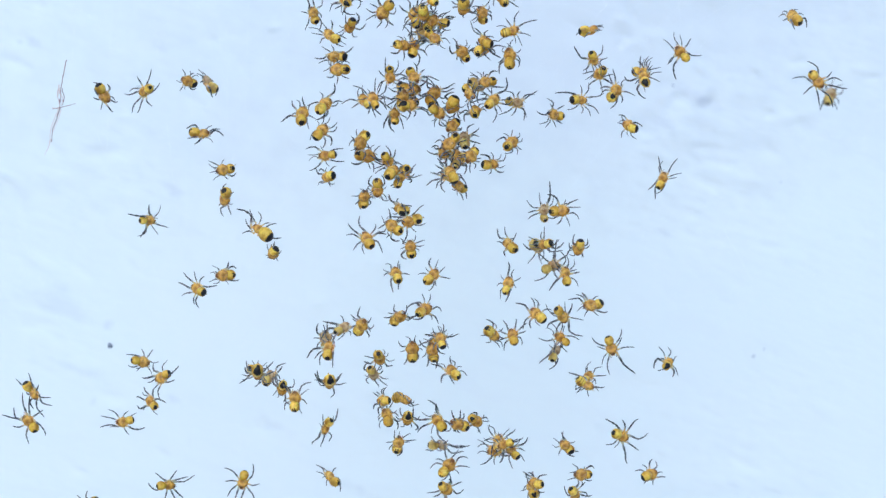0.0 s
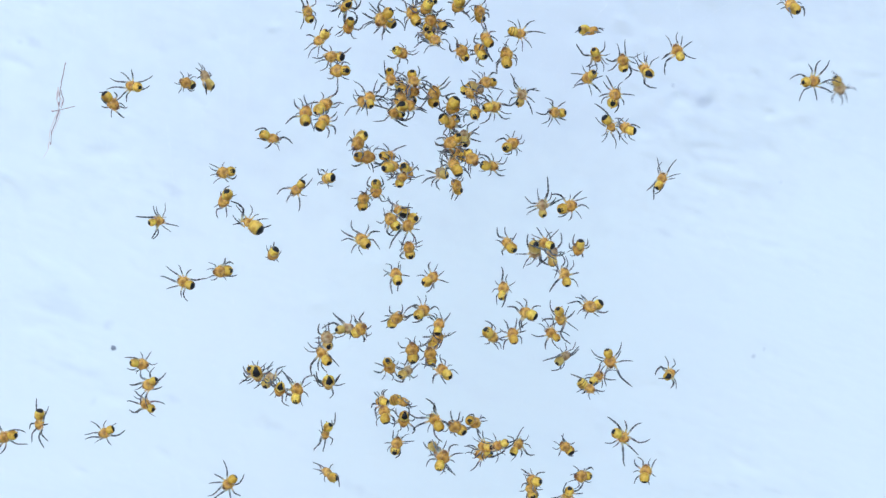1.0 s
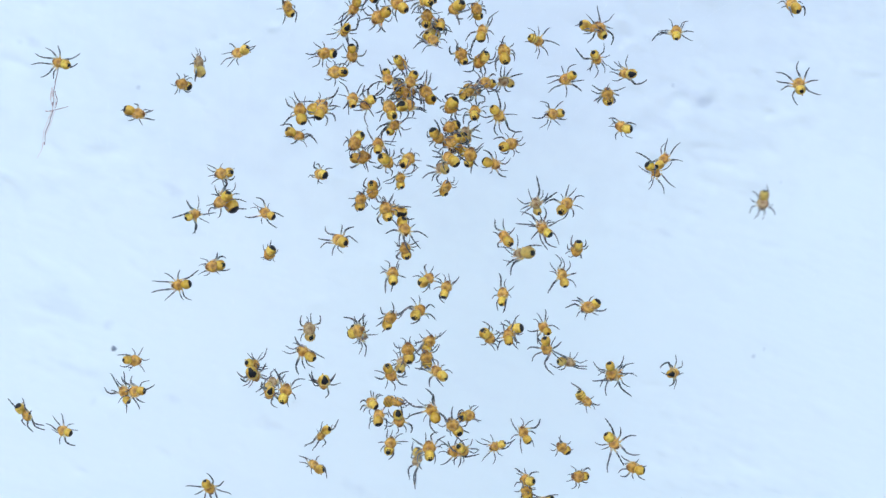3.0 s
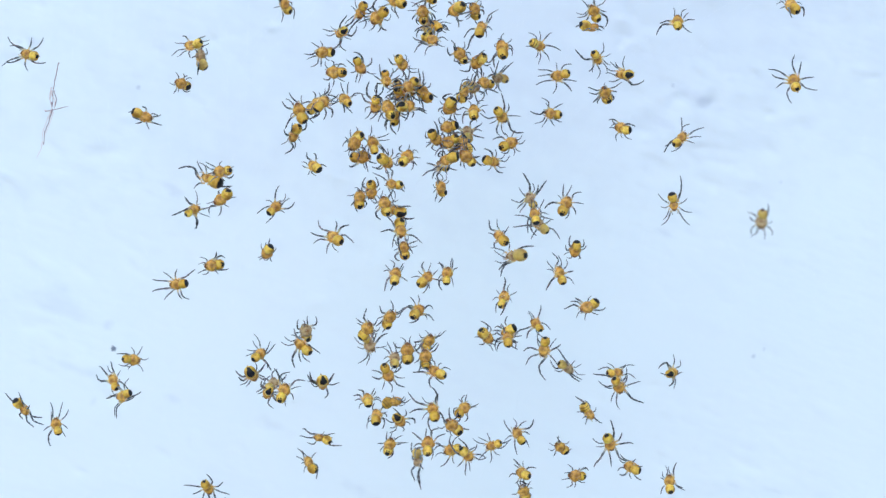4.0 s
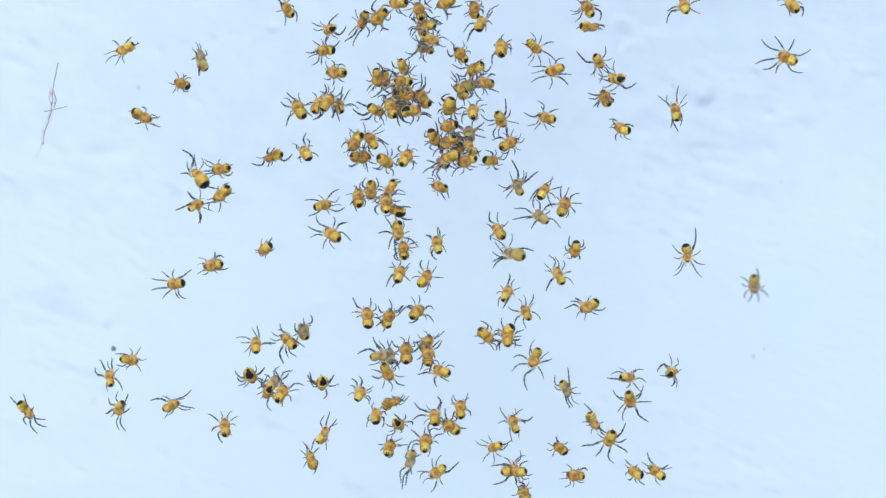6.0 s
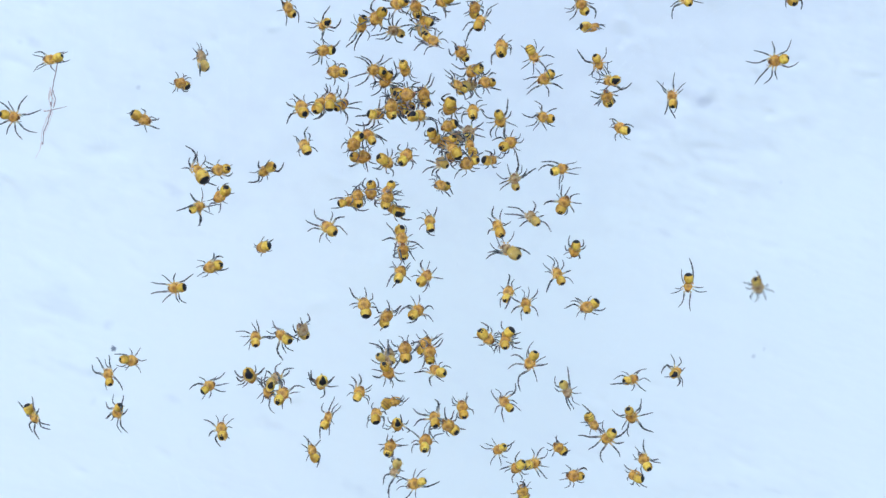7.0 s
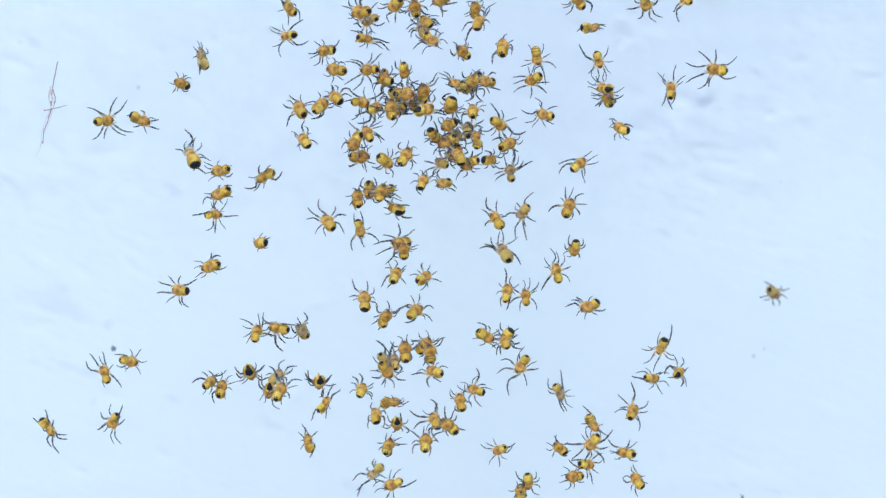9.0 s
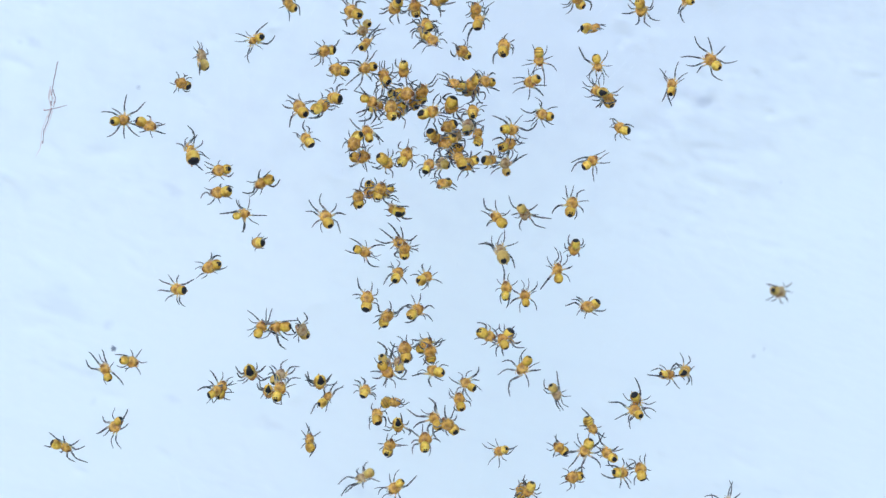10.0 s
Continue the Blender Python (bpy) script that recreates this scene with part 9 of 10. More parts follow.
    walk(brood[145], [(0, on(13.55, -0.0, -12.95, -24, 0, -50)), (1.5, on(13.70, -0.0, -13.32, -22, 11, -50)), (2.5, on(13.44, -0.0, -13.77, -21, 18, -50)), (3.5, on(13.54, -0.0, -15.05, -31, 15, -50)), (4, on(13.77, -0.0, -15.57, -37, 14, -50)), (5, on(14.25, -0.0, -16.29, -47, 11, -50)), (6, on(14.32, -0.0, -16.50, -49, 6, -50)), (7.5, on(14.15, -0.0, -16.56, -51, 0, -50)), (9, on(14.25, -0.0, -16.70, -52, 0, -50)), (10, on(14.09, -0.0, -16.91, -53, 0, -50))])
    walk(brood[146], [(0, on(16.87, -0.8, -17.79, -25, 23, 0)), (1.5, on(16.92, -0.8, -17.91, -37, 9, 0)), (2, on(16.80, -0.8, -18.09, -41, 5, 0)), (2.5, on(16.39, -0.8, -18.22, -45, 0, 0)), (5, on(15.82, -0.8, -18.44, -90, 34, 0)), (5.5, on(15.98, -0.8, -18.18, -99, 32, 0)), (6.5, on(15.98, -0.8, -17.97, -118, 29, 0)), (7, on(15.88, -0.8, -17.84, -128, 27, 0)), (7.5, on(15.66, -0.8, -17.57, -137, 25, 0)), (8, on(14.69, -0.8, -17.57, -133, 21, 0)), (8.5, on(14.61, -0.8, -18.00, -129, 18, 0)), (9.5, on(13.94, -0.8, -18.67, -121, 10, 0)), (10, on(13.71, -0.8, -18.95, -117, 6, 0))])
    walk(brood[147], [(0, on(11.85, -0.8, -18.90, 133, -25, -12)), (2, on(11.74, -0.8, -19.06, 135, -41, -12)), (3.5, on(11.41, -0.8, -19.00, 136, -44, -12)), (8.5, on(11.19, -0.8, -19.06, 136, -37, -12)), (10, on(11.26, -0.8, -19.06, 138, -34, -12))])
    walk(brood[148], [(0, on(13.41, -0.9, -21.53, -180, -34, 0)), (2, on(13.40, -0.9, -21.76, -180, -42, 0)), (3.5, on(12.96, -0.9, -21.68, -183, -39, 0)), (5, on(12.76, -0.9, -21.64, -188, -33, 0)), (10, on(12.60, -0.9, -21.75, -172, -33, 0))])
    walk(brood[149], [(0, on(19.71, -0.0, -21.74, 36, 41, -21)), (0.5, on(19.51, -0.0, -21.76, 64, 38, -21)), (1, on(19.42, -0.0, -21.64, 92, 35, -21)), (1.5, on(19.17, -0.0, -21.37, 120, 33, -21)), (2, on(18.85, -0.0, -21.14, 148, 30, -21)), (2.5, on(18.70, -0.0, -21.06, 176, 27, -21)), (4.5, on(18.21, -0.0, -20.92, 179, 50, -21)), (5, on(18.21, -0.0, -20.82, 180, 56, -21)), (5.5, on(18.47, -0.0, -21.16, 184, 57, -21)), (6, on(18.60, -0.0, -21.46, 188, 58, -21)), (6.5, on(18.64, -0.0, -21.69, 192, 59, -21)), (7.5, on(18.65, -0.0, -21.87, 201, 60, -21)), (8, on(18.67, -0.0, -21.79, 183, 55, -21)), (8.5, on(18.66, -0.0, -21.90, 166, 51, -21)), (9, on(18.74, -0.0, -22.31, 149, 46, -21)), (9.5, on(18.72, -0.0, -21.87, 132, 42, -21)), (10, on(19.03, -0.0, -21.44, 115, 37, -21))])
    walk(brood[150], [(0, on(21.91, -0.9, -26.11, 94, 0, -19)), (1.5, on(21.91, -0.9, -26.06, 94, 0, -19)), (3, on(21.91, -0.9, -25.84, 94, 0, -19)), (3.5, on(21.81, -0.9, -24.37, 94, 0, -19)), (4, on(21.67, -0.9, -22.49, 96, 0, -19)), (4.5, on(21.55, -0.9, -21.89, 91, 0, -19)), (5, on(21.18, -0.9, -21.58, 87, 0, -19)), (5.5, on(20.96, -0.9, -21.64, 116, 0, -19)), (6, on(20.50, -0.9, -21.37, 144, 0, -19)), (6.5, on(19.86, -0.9, -20.85, 139, 0, -19)), (7, on(19.34, -0.9, -20.38, 121, 0, -19)), (7.5, on(19.05, -0.9, -20.07, 103, 0, -19)), (8, on(18.76, -0.9, -19.93, 128, 4, -19)), (8.5, on(18.32, -0.9, -19.74, 154, 8, -19)), (9, on(17.60, -0.9, -19.48, 180, 12, -19)), (9.5, on(15.82, -0.9, -19.75, 187, 15, -19)), (10, on(15.94, -0.9, -19.69, 152, 19, -19))])
    walk(brood[151], [(0, on(33.74, -0.0, 22.06, 95, 48, 18)), (0.5, on(33.22, -0.0, 22.78, 94, 48, 18)), (1, on(33.56, -0.0, 23.16, 93, 48, 18)), (1.5, on(33.71, -0.0, 23.28, 92, 48, 18)), (5, on(33.49, -0.0, 23.14, 90, 48, 18)), (6, on(33.52, -0.0, 23.29, 84, 48, 18)), (7, on(33.38, -0.0, 24.01, 78, 48, 18)), (7.5, on(33.86, -0.0, 25.55, 75, 48, 18)), (8, on(34.20, -0.0, 27.15, 78, 48, 18)), (10, on(34.20, -0.0, 27.15, 78, 48, 18))])
    walk(brood[152], [(0, on(6.96, 4.5, 14.36, -13, -14, -26)), (0.5, on(7.18, 4.5, 14.54, 27, -21, -26)), (1, on(7.67, 4.5, 14.80, 68, -27, -26)), (1.5, on(8.04, 4.5, 15.04, 108, -34, -26)), (2, on(8.09, 4.5, 15.07, 148, -41, -26)), (2.5, on(6.76, 4.5, 15.83, 145, -47, -26)), (4, on(5.62, 4.5, 16.74, 161, -43, -26)), (4.5, on(3.77, 4.5, 17.24, 159, -41, -26)), (5, on(2.88, 4.5, 17.80, 156, -40, -26)), (5.5, on(0.36, 4.5, 18.75, 158, -38, -26)), (6, on(-1.70, 4.5, 19.66, 154, -37, -26)), (6.5, on(-3.32, 4.5, 20.56, 150, -35, -26)), (7, on(-4.56, 4.5, 21.32, 149, -34, -26)), (7.5, on(-5.52, 4.5, 21.90, 148, -32, -26)), (8.5, on(-6.70, 4.5, 22.47, 185, -19, -26)), (9, on(-7.13, 4.5, 22.48, 204, -13, -26)), (9.5, on(-7.46, 4.5, 22.18, 222, -6, -26)), (10, on(-7.68, 4.5, 21.73, 241, 0, -26))])
    walk(brood[153], [(0, on(-2.89, -0.9, 16.57, -67, -44, -17)), (1, on(-2.87, -0.9, 16.25, -84, -40, -17)), (1.5, on(-2.86, -0.9, 16.21, -93, -38, -17)), (2.5, on(-2.89, -0.9, 16.40, -110, -34, -17)), (3.5, on(-3.09, -0.9, 15.86, -133, -34, -17)), (4, on(-3.09, -0.9, 15.69, -144, -34, -17)), (5, on(-3.21, -0.9, 15.63, -167, -34, -17)), (5.5, on(-3.39, -0.9, 15.76, -179, -34, -17)), (6, on(-3.77, -0.9, 16.04, -190, -34, -17)), (6.5, on(-4.37, -0.9, 16.45, -202, -34, -17)), (7, on(-6.29, -0.9, 17.05, -195, -33, -17)), (8.5, on(-6.82, -0.9, 17.04, -184, -33, -17)), (9.5, on(-7.12, -0.9, 17.27, -176, -33, -17)), (10, on(-7.15, -0.9, 17.32, -172, -33, -17))])
    walk(brood[154], [(0, on(0.44, 4.4, 7.15, 139, 54, 3)), (1, on(-0.03, 4.4, 7.36, 139, 54, 3)), (4.5, on(0.07, 4.4, 8.18, 139, 54, 3)), (7, on(0.00, 4.4, 8.38, 139, 54, 3)), (8.5, on(-0.06, 4.4, 8.38, 143, 52, 3)), (10, on(0.06, 4.4, 8.31, 149, 50, 3))])
    walk(brood[155], [(0, on(2.11, 4.6, 10.59, 101, 32, -7)), (3.5, on(2.32, 4.6, 11.12, 101, 32, -7)), (5.5, on(2.60, 4.6, 11.16, 101, 32, -7)), (7.5, on(2.52, 4.6, 11.28, 101, 32, -7)), (10, on(2.44, 4.6, 11.87, 90, 39, -7))])
    walk(brood[156], [(0, on(35.76, 0.0, 16.29, -49, 0, -13)), (0.5, on(35.44, 0.0, 16.10, -18, 8, -13)), (1.5, on(34.92, 0.0, 16.02, 45, 25, -13)), (2, on(34.65, 0.0, 15.97, 76, 33, -13)), (2.5, on(34.48, 0.0, 15.70, 107, 41, -13)), (3, on(34.23, 0.0, 15.53, 108, 37, -13)), (3.5, on(34.02, 0.0, 15.53, 108, 33, -13)), (4, on(33.76, 0.0, 15.85, 109, 29, -13)), (4.5, on(33.49, 0.0, 17.07, 101, 25, -13)), (5, on(33.37, 0.0, 17.89, 119, 20, -13)), (5.5, on(33.28, 0.0, 18.22, 138, 16, -13)), (6, on(33.13, 0.0, 18.27, 156, 12, -13)), (6.5, on(32.86, 0.0, 18.25, 175, 8, -13)), (7, on(32.23, 0.0, 18.14, 193, 4, -13)), (7.5, on(31.18, 0.0, 17.86, 189, 0, -13)), (8, on(30.84, 0.0, 17.76, 190, 2, -13)), (8.5, on(28.64, 0.0, 17.44, 187, 4, -13)), (9, on(26.36, 0.0, 17.20, 174, 6, -13)), (9.5, on(25.69, 0.0, 17.76, 156, 8, -13)), (10, on(25.94, 0.0, 17.89, 137, 11, -13))])
    walk(brood[157], [(0, on(-49.00, -0.0, 14.69, -12, 0, 4)), (5.5, on(-49.00, -0.0, 14.69, -12, 0, 4)), (6, on(-47.42, -0.0, 14.35, -13, 0, 4)), (6.5, on(-44.36, -0.0, 13.58, -15, 0, 4)), (7, on(-41.57, -0.0, 12.77, -15, 0, 4)), (7.5, on(-40.33, -0.0, 12.52, -11, 0, 4)), (8, on(-37.74, -0.0, 12.22, -4, 3, 4)), (8.5, on(-33.99, -0.0, 12.08, 1, 7, 4)), (9, on(-32.58, -0.0, 12.28, 6, 10, 4)), (9.5, on(-31.63, -0.0, 12.33, 2, 13, 4)), (10, on(-31.03, -0.0, 12.33, 10, 16, 4))])
    walk(brood[158], [(0, on(-3.43, -1.7, 13.59, 36, 41, -23)), (0.5, on(-3.56, -1.7, 13.47, 36, 41, -23)), (1.5, on(-3.60, -1.7, 13.63, 36, 41, -23)), (4.5, on(-3.62, -1.7, 13.50, 36, 41, -23)), (5.5, on(-3.38, -1.7, 13.37, 36, 41, -23)), (6.5, on(-2.85, -1.7, 12.78, 36, 41, -23)), (7, on(-2.58, -1.7, 12.61, 36, 41, -23)), (7.5, on(-2.45, -1.7, 12.68, 36, 41, -23)), (8, on(-2.24, -1.7, 13.13, 33, 33, -23)), (8.5, on(-2.08, -1.7, 13.28, 31, 25, -23)), (9.5, on(-1.59, -1.7, 12.99, 25, 8, -23)), (10, on(-1.42, -1.7, 12.92, 22, 0, -23))])
    walk(brood[159], [(0, on(19.85, 0.1, 27.17, -95, 38, 23)), (7.5, on(19.85, 0.1, 27.17, -95, 38, 23)), (8, on(19.76, 0.1, 25.96, -95, 38, 23)), (8.5, on(19.63, 0.1, 24.56, -101, 38, 23)), (10, on(18.98, 0.1, 23.26, -98, 38, 23))])
    walk(brood[160], [(0, on(-17.07, 4.4, -12.74, 101, 55, -29)), (1, on(-17.11, 4.4, -12.97, 98, 54, -29)), (2.5, on(-16.96, 4.4, -13.34, 94, 52, -29)), (4.5, on(-16.77, 4.4, -13.46, 89, 49, -29)), (5.5, on(-16.71, 4.4, -13.37, 86, 47, -29)), (8, on(-16.50, 4.4, -12.70, 79, 44, -29)), (10, on(-16.18, 4.4, -12.61, 73, 41, -29))])
    walk(brood[161], [(0, on(-0.93, 0.8, 23.95, 135, 51, -11)), (2, on(-1.09, 0.8, 24.18, 135, 51, -11)), (4, on(-1.08, 0.8, 24.15, 135, 51, -11)), (5.5, on(-1.40, 0.8, 24.27, 135, 51, -11)), (6, on(-1.50, 0.8, 24.55, 135, 51, -11)), (7, on(-1.57, 0.8, 25.30, 135, 51, -11)), (8, on(-1.58, 0.8, 25.51, 135, 51, -11)), (10, on(-1.58, 0.8, 25.64, 135, 51, -11))])
    walk(brood[162], [(0, on(-1.89, -0.9, 22.59, -80, 52, -1)), (1, on(-1.51, -0.9, 23.19, -124, 52, -1)), (1.5, on(-1.46, -0.9, 23.30, -146, 52, -1)), (2.5, on(-1.48, -0.9, 23.43, -191, 52, -1)), (3, on(-1.58, -0.9, 23.69, -213, 52, -1)), (3.5, on(-1.73, -0.9, 24.15, -235, 52, -1)), (4, on(-1.89, -0.9, 24.76, -257, 52, -1)), (4.5, on(-2.02, -0.9, 25.42, -257, 52, -1)), (5, on(-2.09, -0.9, 25.85, -257, 52, -1)), (5.5, on(-2.11, -0.9, 25.96, -257, 52, -1)), (10, on(-2.11, -0.9, 25.96, -257, 52, -1))])
    walk(brood[163], [(0, on(5.69, 0.0, 23.94, 90, 34, 26)), (0.5, on(5.94, 0.0, 24.22, 79, 34, 26)), (1, on(6.02, 0.0, 25.54, 87, 34, 26)), (5, on(6.02, 0.0, 25.96, 87, 34, 26)), (10, on(6.02, 0.0, 26.08, 87, 34, 26))])
    walk(brood[164], [(0, on(-26.51, -1.0, -22.52, -18, 29, 25)), (0.5, on(-22.81, -1.0, -24.92, -34, 29, 25)), (1, on(-21.22, -1.0, -26.12, -37, 29, 25)), (5, on(-20.82, -1.0, -26.33, -37, 29, 25)), (10, on(-20.71, -1.0, -26.38, -37, 29, 25))])
    walk(brood[165], [(0, on(-33.65, 0.1, -24.32, -122, 44, -22)), (0.5, on(-33.74, 0.1, -25.42, -95, 44, -22)), (1, on(-33.84, 0.1, -26.52, -95, 44, -22)), (10, on(-33.84, 0.1, -26.52, -95, 44, -22))])
    walk(brood[166], [(0, on(-39.51, -0.0, -16.75, 135, 0, -21)), (0.5, on(-40.16, -0.0, -17.29, 187, 0, -21)), (1, on(-41.73, -0.0, -17.94, 199, 0, -21)), (1.5, on(-44.45, -0.0, -18.60, 194, 0, -21)), (2, on(-44.87, -0.0, -18.67, 193, 0, -21)), (3.5, on(-45.69, -0.0, -18.78, 193, 0, -21)), (5.5, on(-46.37, -0.0, -18.86, 193, 0, -21)), (7.5, on(-46.71, -0.0, -18.90, 193, 0, -21)), (10, on(-46.83, -0.0, -18.92, 193, 0, -21))])
    walk(brood[167], [(0, on(-28.44, 0.0, 15.21, -162, 29, 8)), (0.5, on(-28.94, 0.0, 15.29, -179, 23, 8)), (1, on(-29.62, 0.0, 15.58, -197, 17, 8)), (2, on(-33.27, 0.0, 16.56, -199, 6, 8)), (2.5, on(-35.13, 0.0, 17.35, -186, 0, 8)), (3, on(-36.58, 0.0, 17.79, -196, 0, 8)), (4, on(-39.62, 0.0, 18.60, -195, 0, 8)), (4.5, on(-42.11, 0.0, 19.29, -194, 0, 8)), (5, on(-44.67, 0.0, 19.84, -191, 0, 8)), (6, on(-45.55, 0.0, 19.96, -191, 0, 8)), (7.5, on(-46.40, 0.0, 20.06, -191, 0, 8)), (8.5, on(-46.69, 0.0, 20.10, -191, 0, 8)), (10, on(-46.84, 0.0, 20.11, -191, 0, 8))])
    walk(brood[168], [(0, on(29.06, 0.0, -26.51, 129, 19, 0)), (8, on(29.06, 0.0, -26.51, 129, 19, 0)), (8.5, on(28.96, 0.0, -26.39, 129, 19, 0)), (9, on(28.59, 0.0, -25.92, 129, 19, 0)), (10, on(27.54, 0.0, -24.62, 129, 19, 0))])
    walk(brood[169], [(0, on(0.14, 0.1, -22.88, -48, 42, 3)), (0.5, on(-0.37, 0.1, -24.16, -106, 42, 3)), (1, on(-0.65, 0.1, -25.70, -100, 42, 3)), (3, on(-0.65, 0.1, -26.10, -100, 42, 3)), (5, on(-0.65, 0.1, -26.34, -100, 42, 3)), (10, on(-0.65, 0.1, -26.52, -100, 42, 3))])
    walk(brood[170], [(0, on(12.52, -0.0, -23.36, -39, 45, -14)), (1, on(12.01, -0.0, -23.39, -83, 47, -14)), (2, on(11.46, -0.0, -23.36, -127, 49, -14)), (2.5, on(10.95, -0.0, -23.47, -149, 50, -14)), (3, on(10.05, -0.0, -24.08, -128, 50, -14)), (3.5, on(9.20, -0.0, -25.73, -116, 50, -14)), (4, on(9.05, -0.0, -26.14, -116, 50, -14)), (4.5, on(9.00, -0.0, -26.30, -116, 50, -14)), (5.5, on(9.00, -0.0, -26.38, -116, 50, -14)), (10, on(9.00, -0.0, -26.50, -116, 50, -14))])
    walk(brood[171], [(0, on(-2.69, 0.8, 22.21, 99, 0, 3)), (0.5, on(-2.71, 0.8, 22.21, 106, 2, 3)), (1, on(-2.80, 0.8, 22.41, 112, 5, 3)), (1.5, on(-3.07, 0.8, 22.90, 118, 7, 3)), (2, on(-3.46, 0.8, 23.26, 125, 9, 3)), (3, on(-4.15, 0.8, 23.43, 137, 14, 3)), (4, on(-4.36, 0.8, 23.81, 150, 18, 3)), (5, on(-4.32, 0.8, 23.86, 162, 23, 3)), (6, on(-4.19, 0.8, 23.71, 175, 27, 3)), (7, on(-4.10, 0.8, 23.72, 187, 32, 3)), (9, on(-4.46, 0.8, 23.60, 212, 41, 3)), (10, on(-4.49, 0.8, 23.43, 225, 45, 3))])
    walk(brood[172], [(0, on(-2.86, 0.9, 19.25, 65, 23, 20)), (0.5, on(-4.09, 0.9, 20.72, 133, 23, 20)), (1, on(-5.31, 0.9, 21.85, 139, 23, 20)), (1.5, on(-6.25, 0.9, 22.61, 139, 23, 20)), (2, on(-6.83, 0.9, 23.18, 125, 23, 20)), (2.5, on(-7.04, 0.9, 23.72, 125, 23, 20)), (3.5, on(-6.79, 0.9, 25.00, 125, 23, 20)), (4, on(-6.76, 0.9, 25.39, 125, 23, 20)), (4.5, on(-6.75, 0.9, 25.56, 125, 23, 20)), (7, on(-6.75, 0.9, 26.02, 125, 23, 20)), (10, on(-6.75, 0.9, 26.19, 125, 23, 20))])
    walk(brood[173], [(0, on(-3.95, 2.6, 15.43, -70, 30, 0)), (2.5, on(-4.28, 2.6, 15.87, -60, 34, 0)), (5, on(-4.39, 2.6, 15.43, -75, 30, 0)), (7.5, on(-4.61, 2.6, 15.10, -60, 36, 0)), (10, on(-4.72, 2.6, 14.77, -50, 30, 0))])
    walk(brood[174], [(0, on(-3.18, 2.4, 14.43, 150, -35, 0)), (2.5, on(-3.73, 2.4, 14.75, 140, -30, 0)), (5, on(-3.95, 2.4, 14.43, 120, -35, 0)), (7.5, on(-3.29, 2.4, 14.10, 130, -38, 0)), (10, on(-2.96, 2.4, 14.32, 120, -35, 0))])
    walk(brood[175], [(0, on(1.32, 2.6, 8.40, 60, 34, 0)), (2.5, on(1.10, 2.6, 9.83, 70, 34, 0)), (5, on(1.04, 2.6, 10.16, 60, 30, 0)), (7.5, on(1.21, 2.6, 10.60, 75, 34, 0)), (10, on(1.10, 2.6, 10.71, 70, 30, 0))])
    walk(brood[176], [(0, on(0.33, 2.2, 9.48, -140, -30, 0)), (2.5, on(1.53, 2.2, 10.69, -150, -34, 0)), (5, on(1.53, 2.2, 9.81, -130, -30, 0)), (7.5, on(0.99, 2.2, 9.26, -120, -30, 0)), (10, on(1.21, 2.2, 9.37, -130, -36, 0))])
    walk(brood[177], [(0, on(-1.97, 2.4, 20.90, 100, 30, 0)), (2.5, on(-0.77, 2.4, 21.01, 110, 30, 0)), (5, on(-1.76, 2.4, 21.34, 90, 36, 0)), (7.5, on(-1.97, 2.4, 21.34, 100, 34, 0)), (10, on(-1.76, 2.4, 21.12, 95, 30, 0))])
    walk(brood[178], [(0, on(3.18, 2.4, 15.96, -20, 34, 0)), (2.5, on(2.85, 2.4, 15.41, -10, 30, 0)), (5, on(2.52, 2.4, 15.85, 10, 34, 0)), (7.5, on(2.41, 2.4, 15.85, 20, 30, 0)), (10, on(2.63, 2.4, 15.41, 15, 34, 0))])
    step(brood[0], [(0, 4.5), (5, 10)])
    step(brood[1], [(1, 2), (2.5, 3.5)])
    step(brood[3], [(0, 0.5), (1.5, 3.5), (9.5, 10)])
    step(brood[4], [(0, 5), (7, 9)])
    step(brood[7], [(0.5, 2), (8, 10)])
    step(brood[8], [(1, 2.5)])
    step(brood[9], [(1, 2.5), (4, 5), (6.5, 10)])
    step(brood[14], [(0, 0.5), (2, 3.5)])
    step(brood[15], [(1.5, 2.5), (4, 5), (7.5, 10)])
    step(brood[16], [(0, 2.5), (4, 7)])
    step(brood[17], [(3, 5)])
    step(brood[18], [(0, 2.5), (3.5, 10)])
    step(brood[19], [(1, 3), (6, 6.5)])
    step(brood[21], [(1.5, 2), (3, 3.5), (4.5, 5), (7.5, 8.5)])
    step(brood[22], [(0, 0.5), (7.5, 8.5), (9.5, 10)])
    step(brood[26], [(4.5, 5)])
    step(brood[32], [(0.5, 2)])
    step(brood[33], [(0, 2.5), (3.5, 4.5), (6, 7.5)])
    step(brood[34], [(1.5, 4.5), (6, 7)])
    step(brood[39], [(3, 3.5)])
    step(brood[40], [(1.5, 2.5)])
    step(brood[41], [(1.5, 2.5), (3, 5)])
    step(brood[43], [(2.5, 3)])
    step(brood[50], [(2.5, 3)])
    step(brood[59], [(9, 10)])
    step(brood[62], [(0, 2)])
    step(brood[63], [(0, 0.5)])
    step(brood[65], [(8.5, 9)])
    step(brood[66], [(0, 0.5)])
    step(brood[69], [(3.5, 4), (5, 6.5), (8, 8.5), (9.5, 10)])
    step(brood[70], [(1, 4.5), (5, 7.5), (8.5, 10)])
    step(brood[71], [(0, 3), (5, 5.5), (6.5, 8)])
    step(brood[72], [(0, 0.5)])
    step(brood[73], [(4.5, 5), (7.5, 8)])
    step(brood[74], [(0, 0.5), (2, 3.5), (8.5, 9)])
    step(brood[76], [(0, 3.5)])
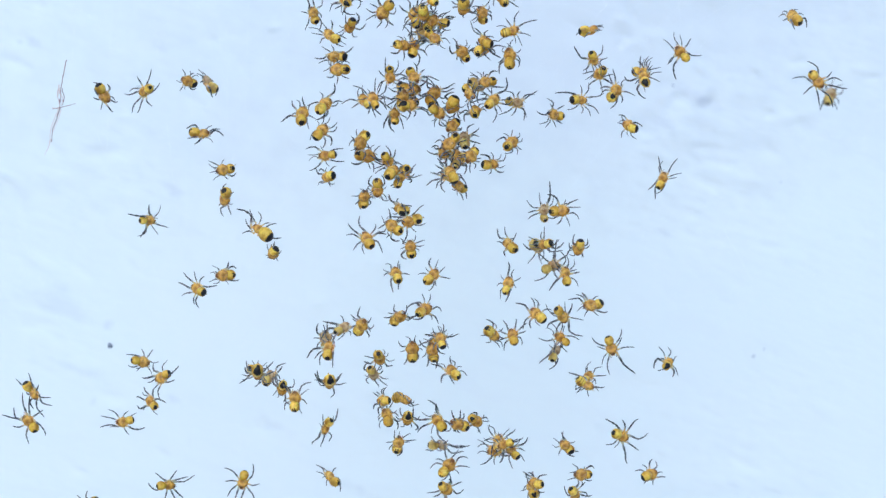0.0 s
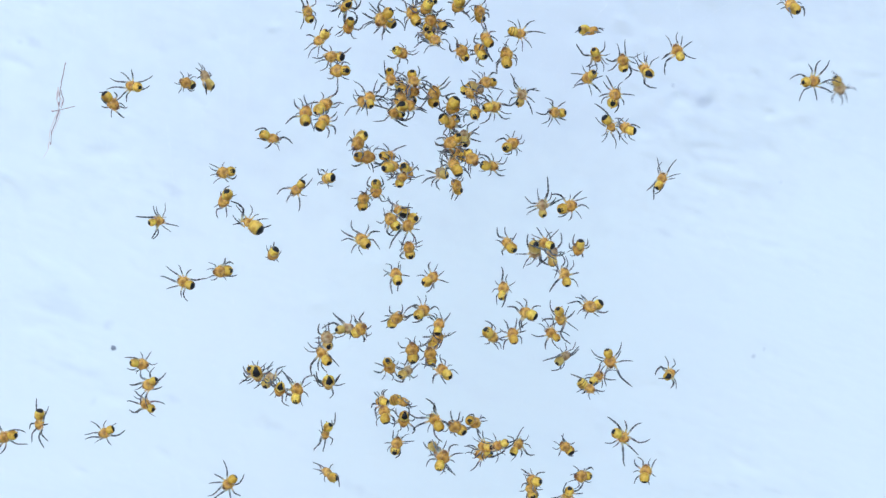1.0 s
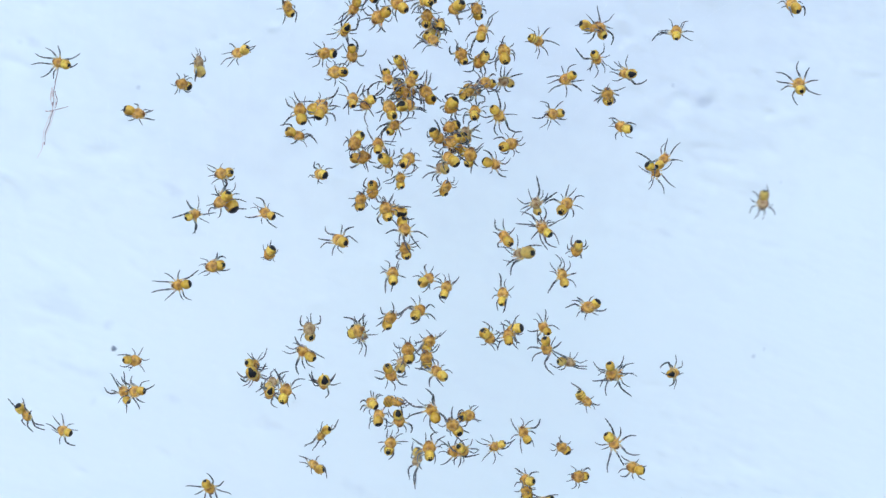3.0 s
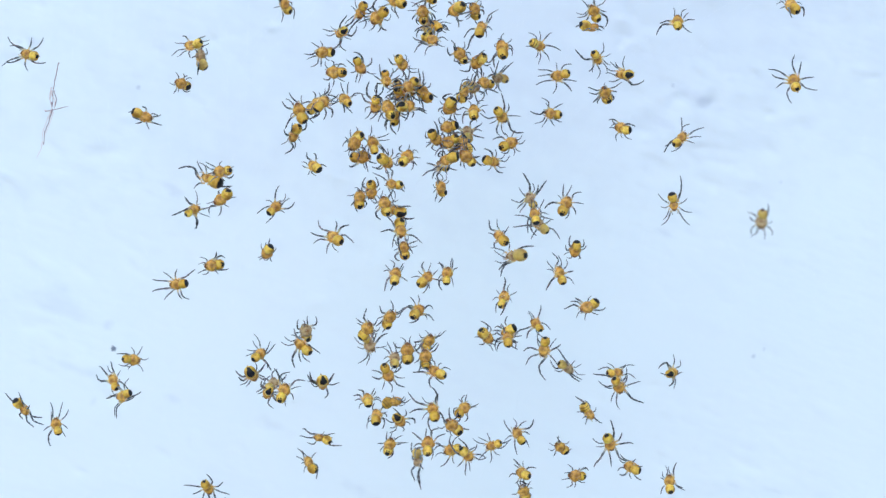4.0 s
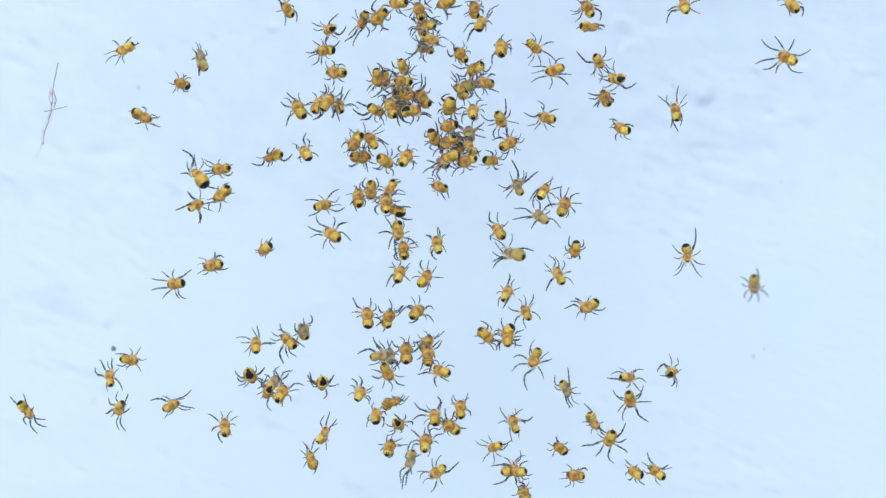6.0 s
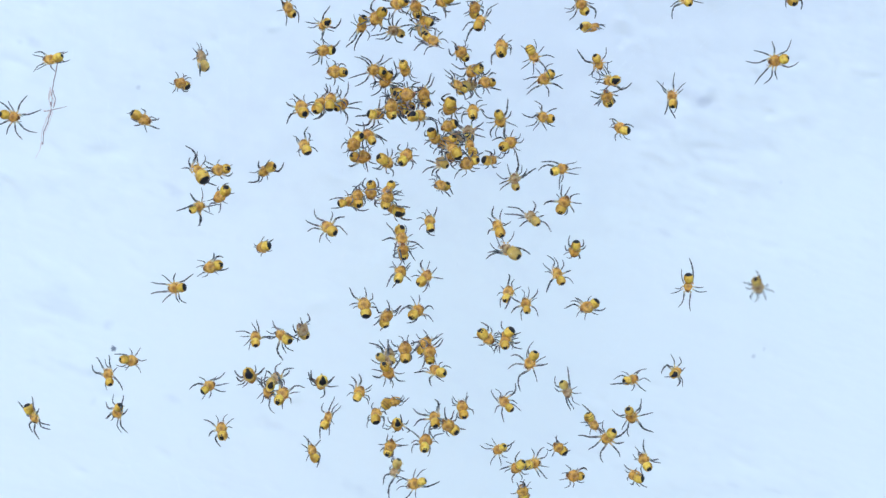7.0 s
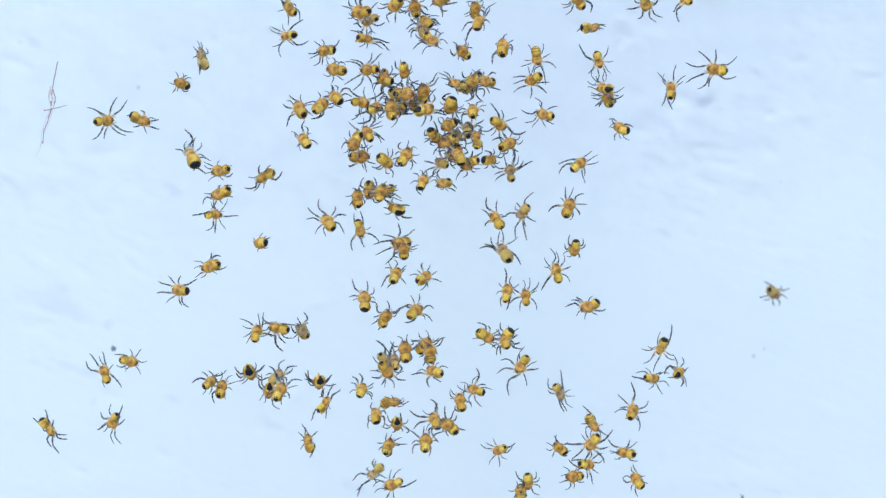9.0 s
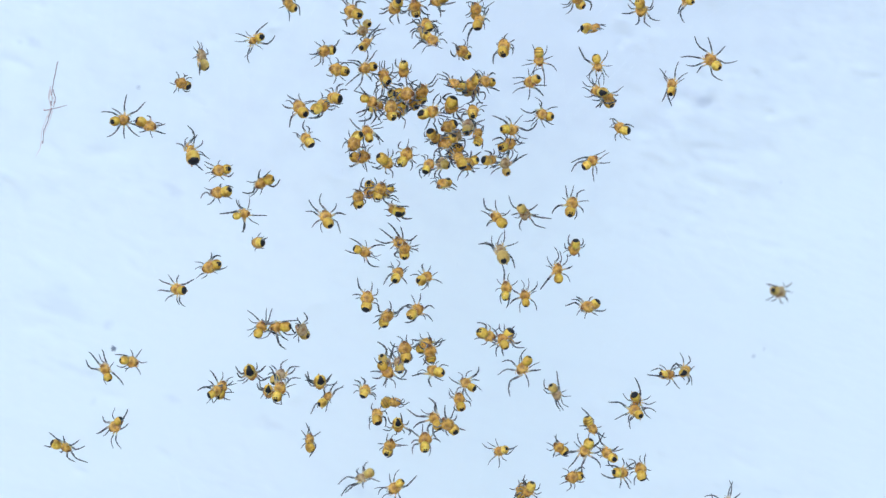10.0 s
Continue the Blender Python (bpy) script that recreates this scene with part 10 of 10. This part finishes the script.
    step(brood[79], [(0.5, 1), (1.5, 2.5)])
    step(brood[82], [(1, 4), (4.5, 5), (5.5, 6.5)])
    step(brood[83], [(2, 7.5)])
    step(brood[84], [(0, 10)])
    step(brood[85], [(0, 5.5), (7, 8.5)])
    step(brood[86], [(0, 1)])
    step(brood[88], [(2, 2.5)])
    step(brood[89], [(1.5, 4)])
    step(brood[90], [(0, 0.5), (2, 5), (8, 8.5)])
    step(brood[91], [(0, 3.5), (4, 7), (9.5, 10)])
    step(brood[92], [(0, 0.5), (1, 3.5), (6.5, 8), (8.5, 10)])
    step(brood[93], [(4.5, 6), (7, 8)])
    step(brood[94], [(0, 1.5), (2, 2.5), (4.5, 6)])
    step(brood[95], [(2.5, 4)])
    step(brood[96], [(1.5, 2.5)])
    step(brood[97], [(0, 0.5), (2, 2.5), (3, 3.5), (4, 4.5), (5, 5.5), (7, 7.5)])
    step(brood[101], [(0, 0.5), (2, 2.5)])
    step(brood[102], [(2, 3), (4, 5.5)])
    step(brood[103], [(3, 3.5), (4.5, 5), (5.5, 8)])
    step(brood[106], [(0, 10)])
    step(brood[107], [(3, 4), (5.5, 7)])
    step(brood[110], [(2, 5)])
    step(brood[111], [(0, 1), (3, 4)])
    step(brood[112], [(0, 1.5)])
    step(brood[116], [(0.5, 2.5), (4.5, 5)])
    step(brood[117], [(2.5, 3), (5, 5.5)])
    step(brood[123], [(0, 0.5), (2, 3)])
    step(brood[124], [(2, 2.5), (5, 10)])
    step(brood[125], [(2, 2.5)])
    step(brood[127], [(0, 3), (4.5, 8.5)])
    step(brood[128], [(2, 2.5)])
    step(brood[129], [(0.5, 2.5), (5, 10)])
    step(brood[130], [(0, 2.5), (4, 10)])
    step(brood[131], [(2, 2.5), (7, 9.5)])
    step(brood[133], [(0, 0.5)])
    step(brood[134], [(0, 0.5), (3, 5), (7, 7.5)])
    step(brood[136], [(0, 3.5)])
    step(brood[138], [(2, 2.5), (4.5, 5.5)])
    step(brood[140], [(0, 0.5), (4.5, 5.5)])
    step(brood[142], [(0.5, 2), (4.5, 5.5), (7, 7.5), (8.5, 9.5)])
    step(brood[143], [(0, 1), (2.5, 4.5), (5.5, 6.5)])
    step(brood[144], [(0, 0.5), (9.5, 10)])
    step(brood[145], [(2.5, 5)])
    step(brood[146], [(2, 2.5), (7.5, 9.5)])
    step(brood[149], [(1.5, 2), (5, 5.5), (8.5, 10)])
    step(brood[150], [(3.5, 5), (5.5, 7.5), (8, 9.5)])
    step(brood[151], [(0, 1), (6.5, 8)])
    step(brood[152], [(0.5, 1.5), (2, 10)])
    step(brood[153], [(5.5, 7)])
    step(brood[156], [(3.5, 5), (6.5, 7.5), (8, 9.5)])
    step(brood[157], [(7, 10)])
    step(brood[158], [(6, 6.5), (7.5, 8)])
    step(brood[159], [(8.5, 10)])
    step(brood[161], [(6, 6.5)])
    step(brood[162], [(0, 0.5), (3, 5)])
    step(brood[163], [(0.5, 1)])
    step(brood[164], [(0, 1)])
    step(brood[165], [(0, 1)])
    step(brood[166], [(0, 2)])
    step(brood[167], [(0, 6)])
    step(brood[168], [(9.5, 10)])
    step(brood[169], [(0, 1)])
    step(brood[170], [(2, 4)])
    step(brood[171], [(1, 2.5)])
    step(brood[172], [(0, 4)])


motions()
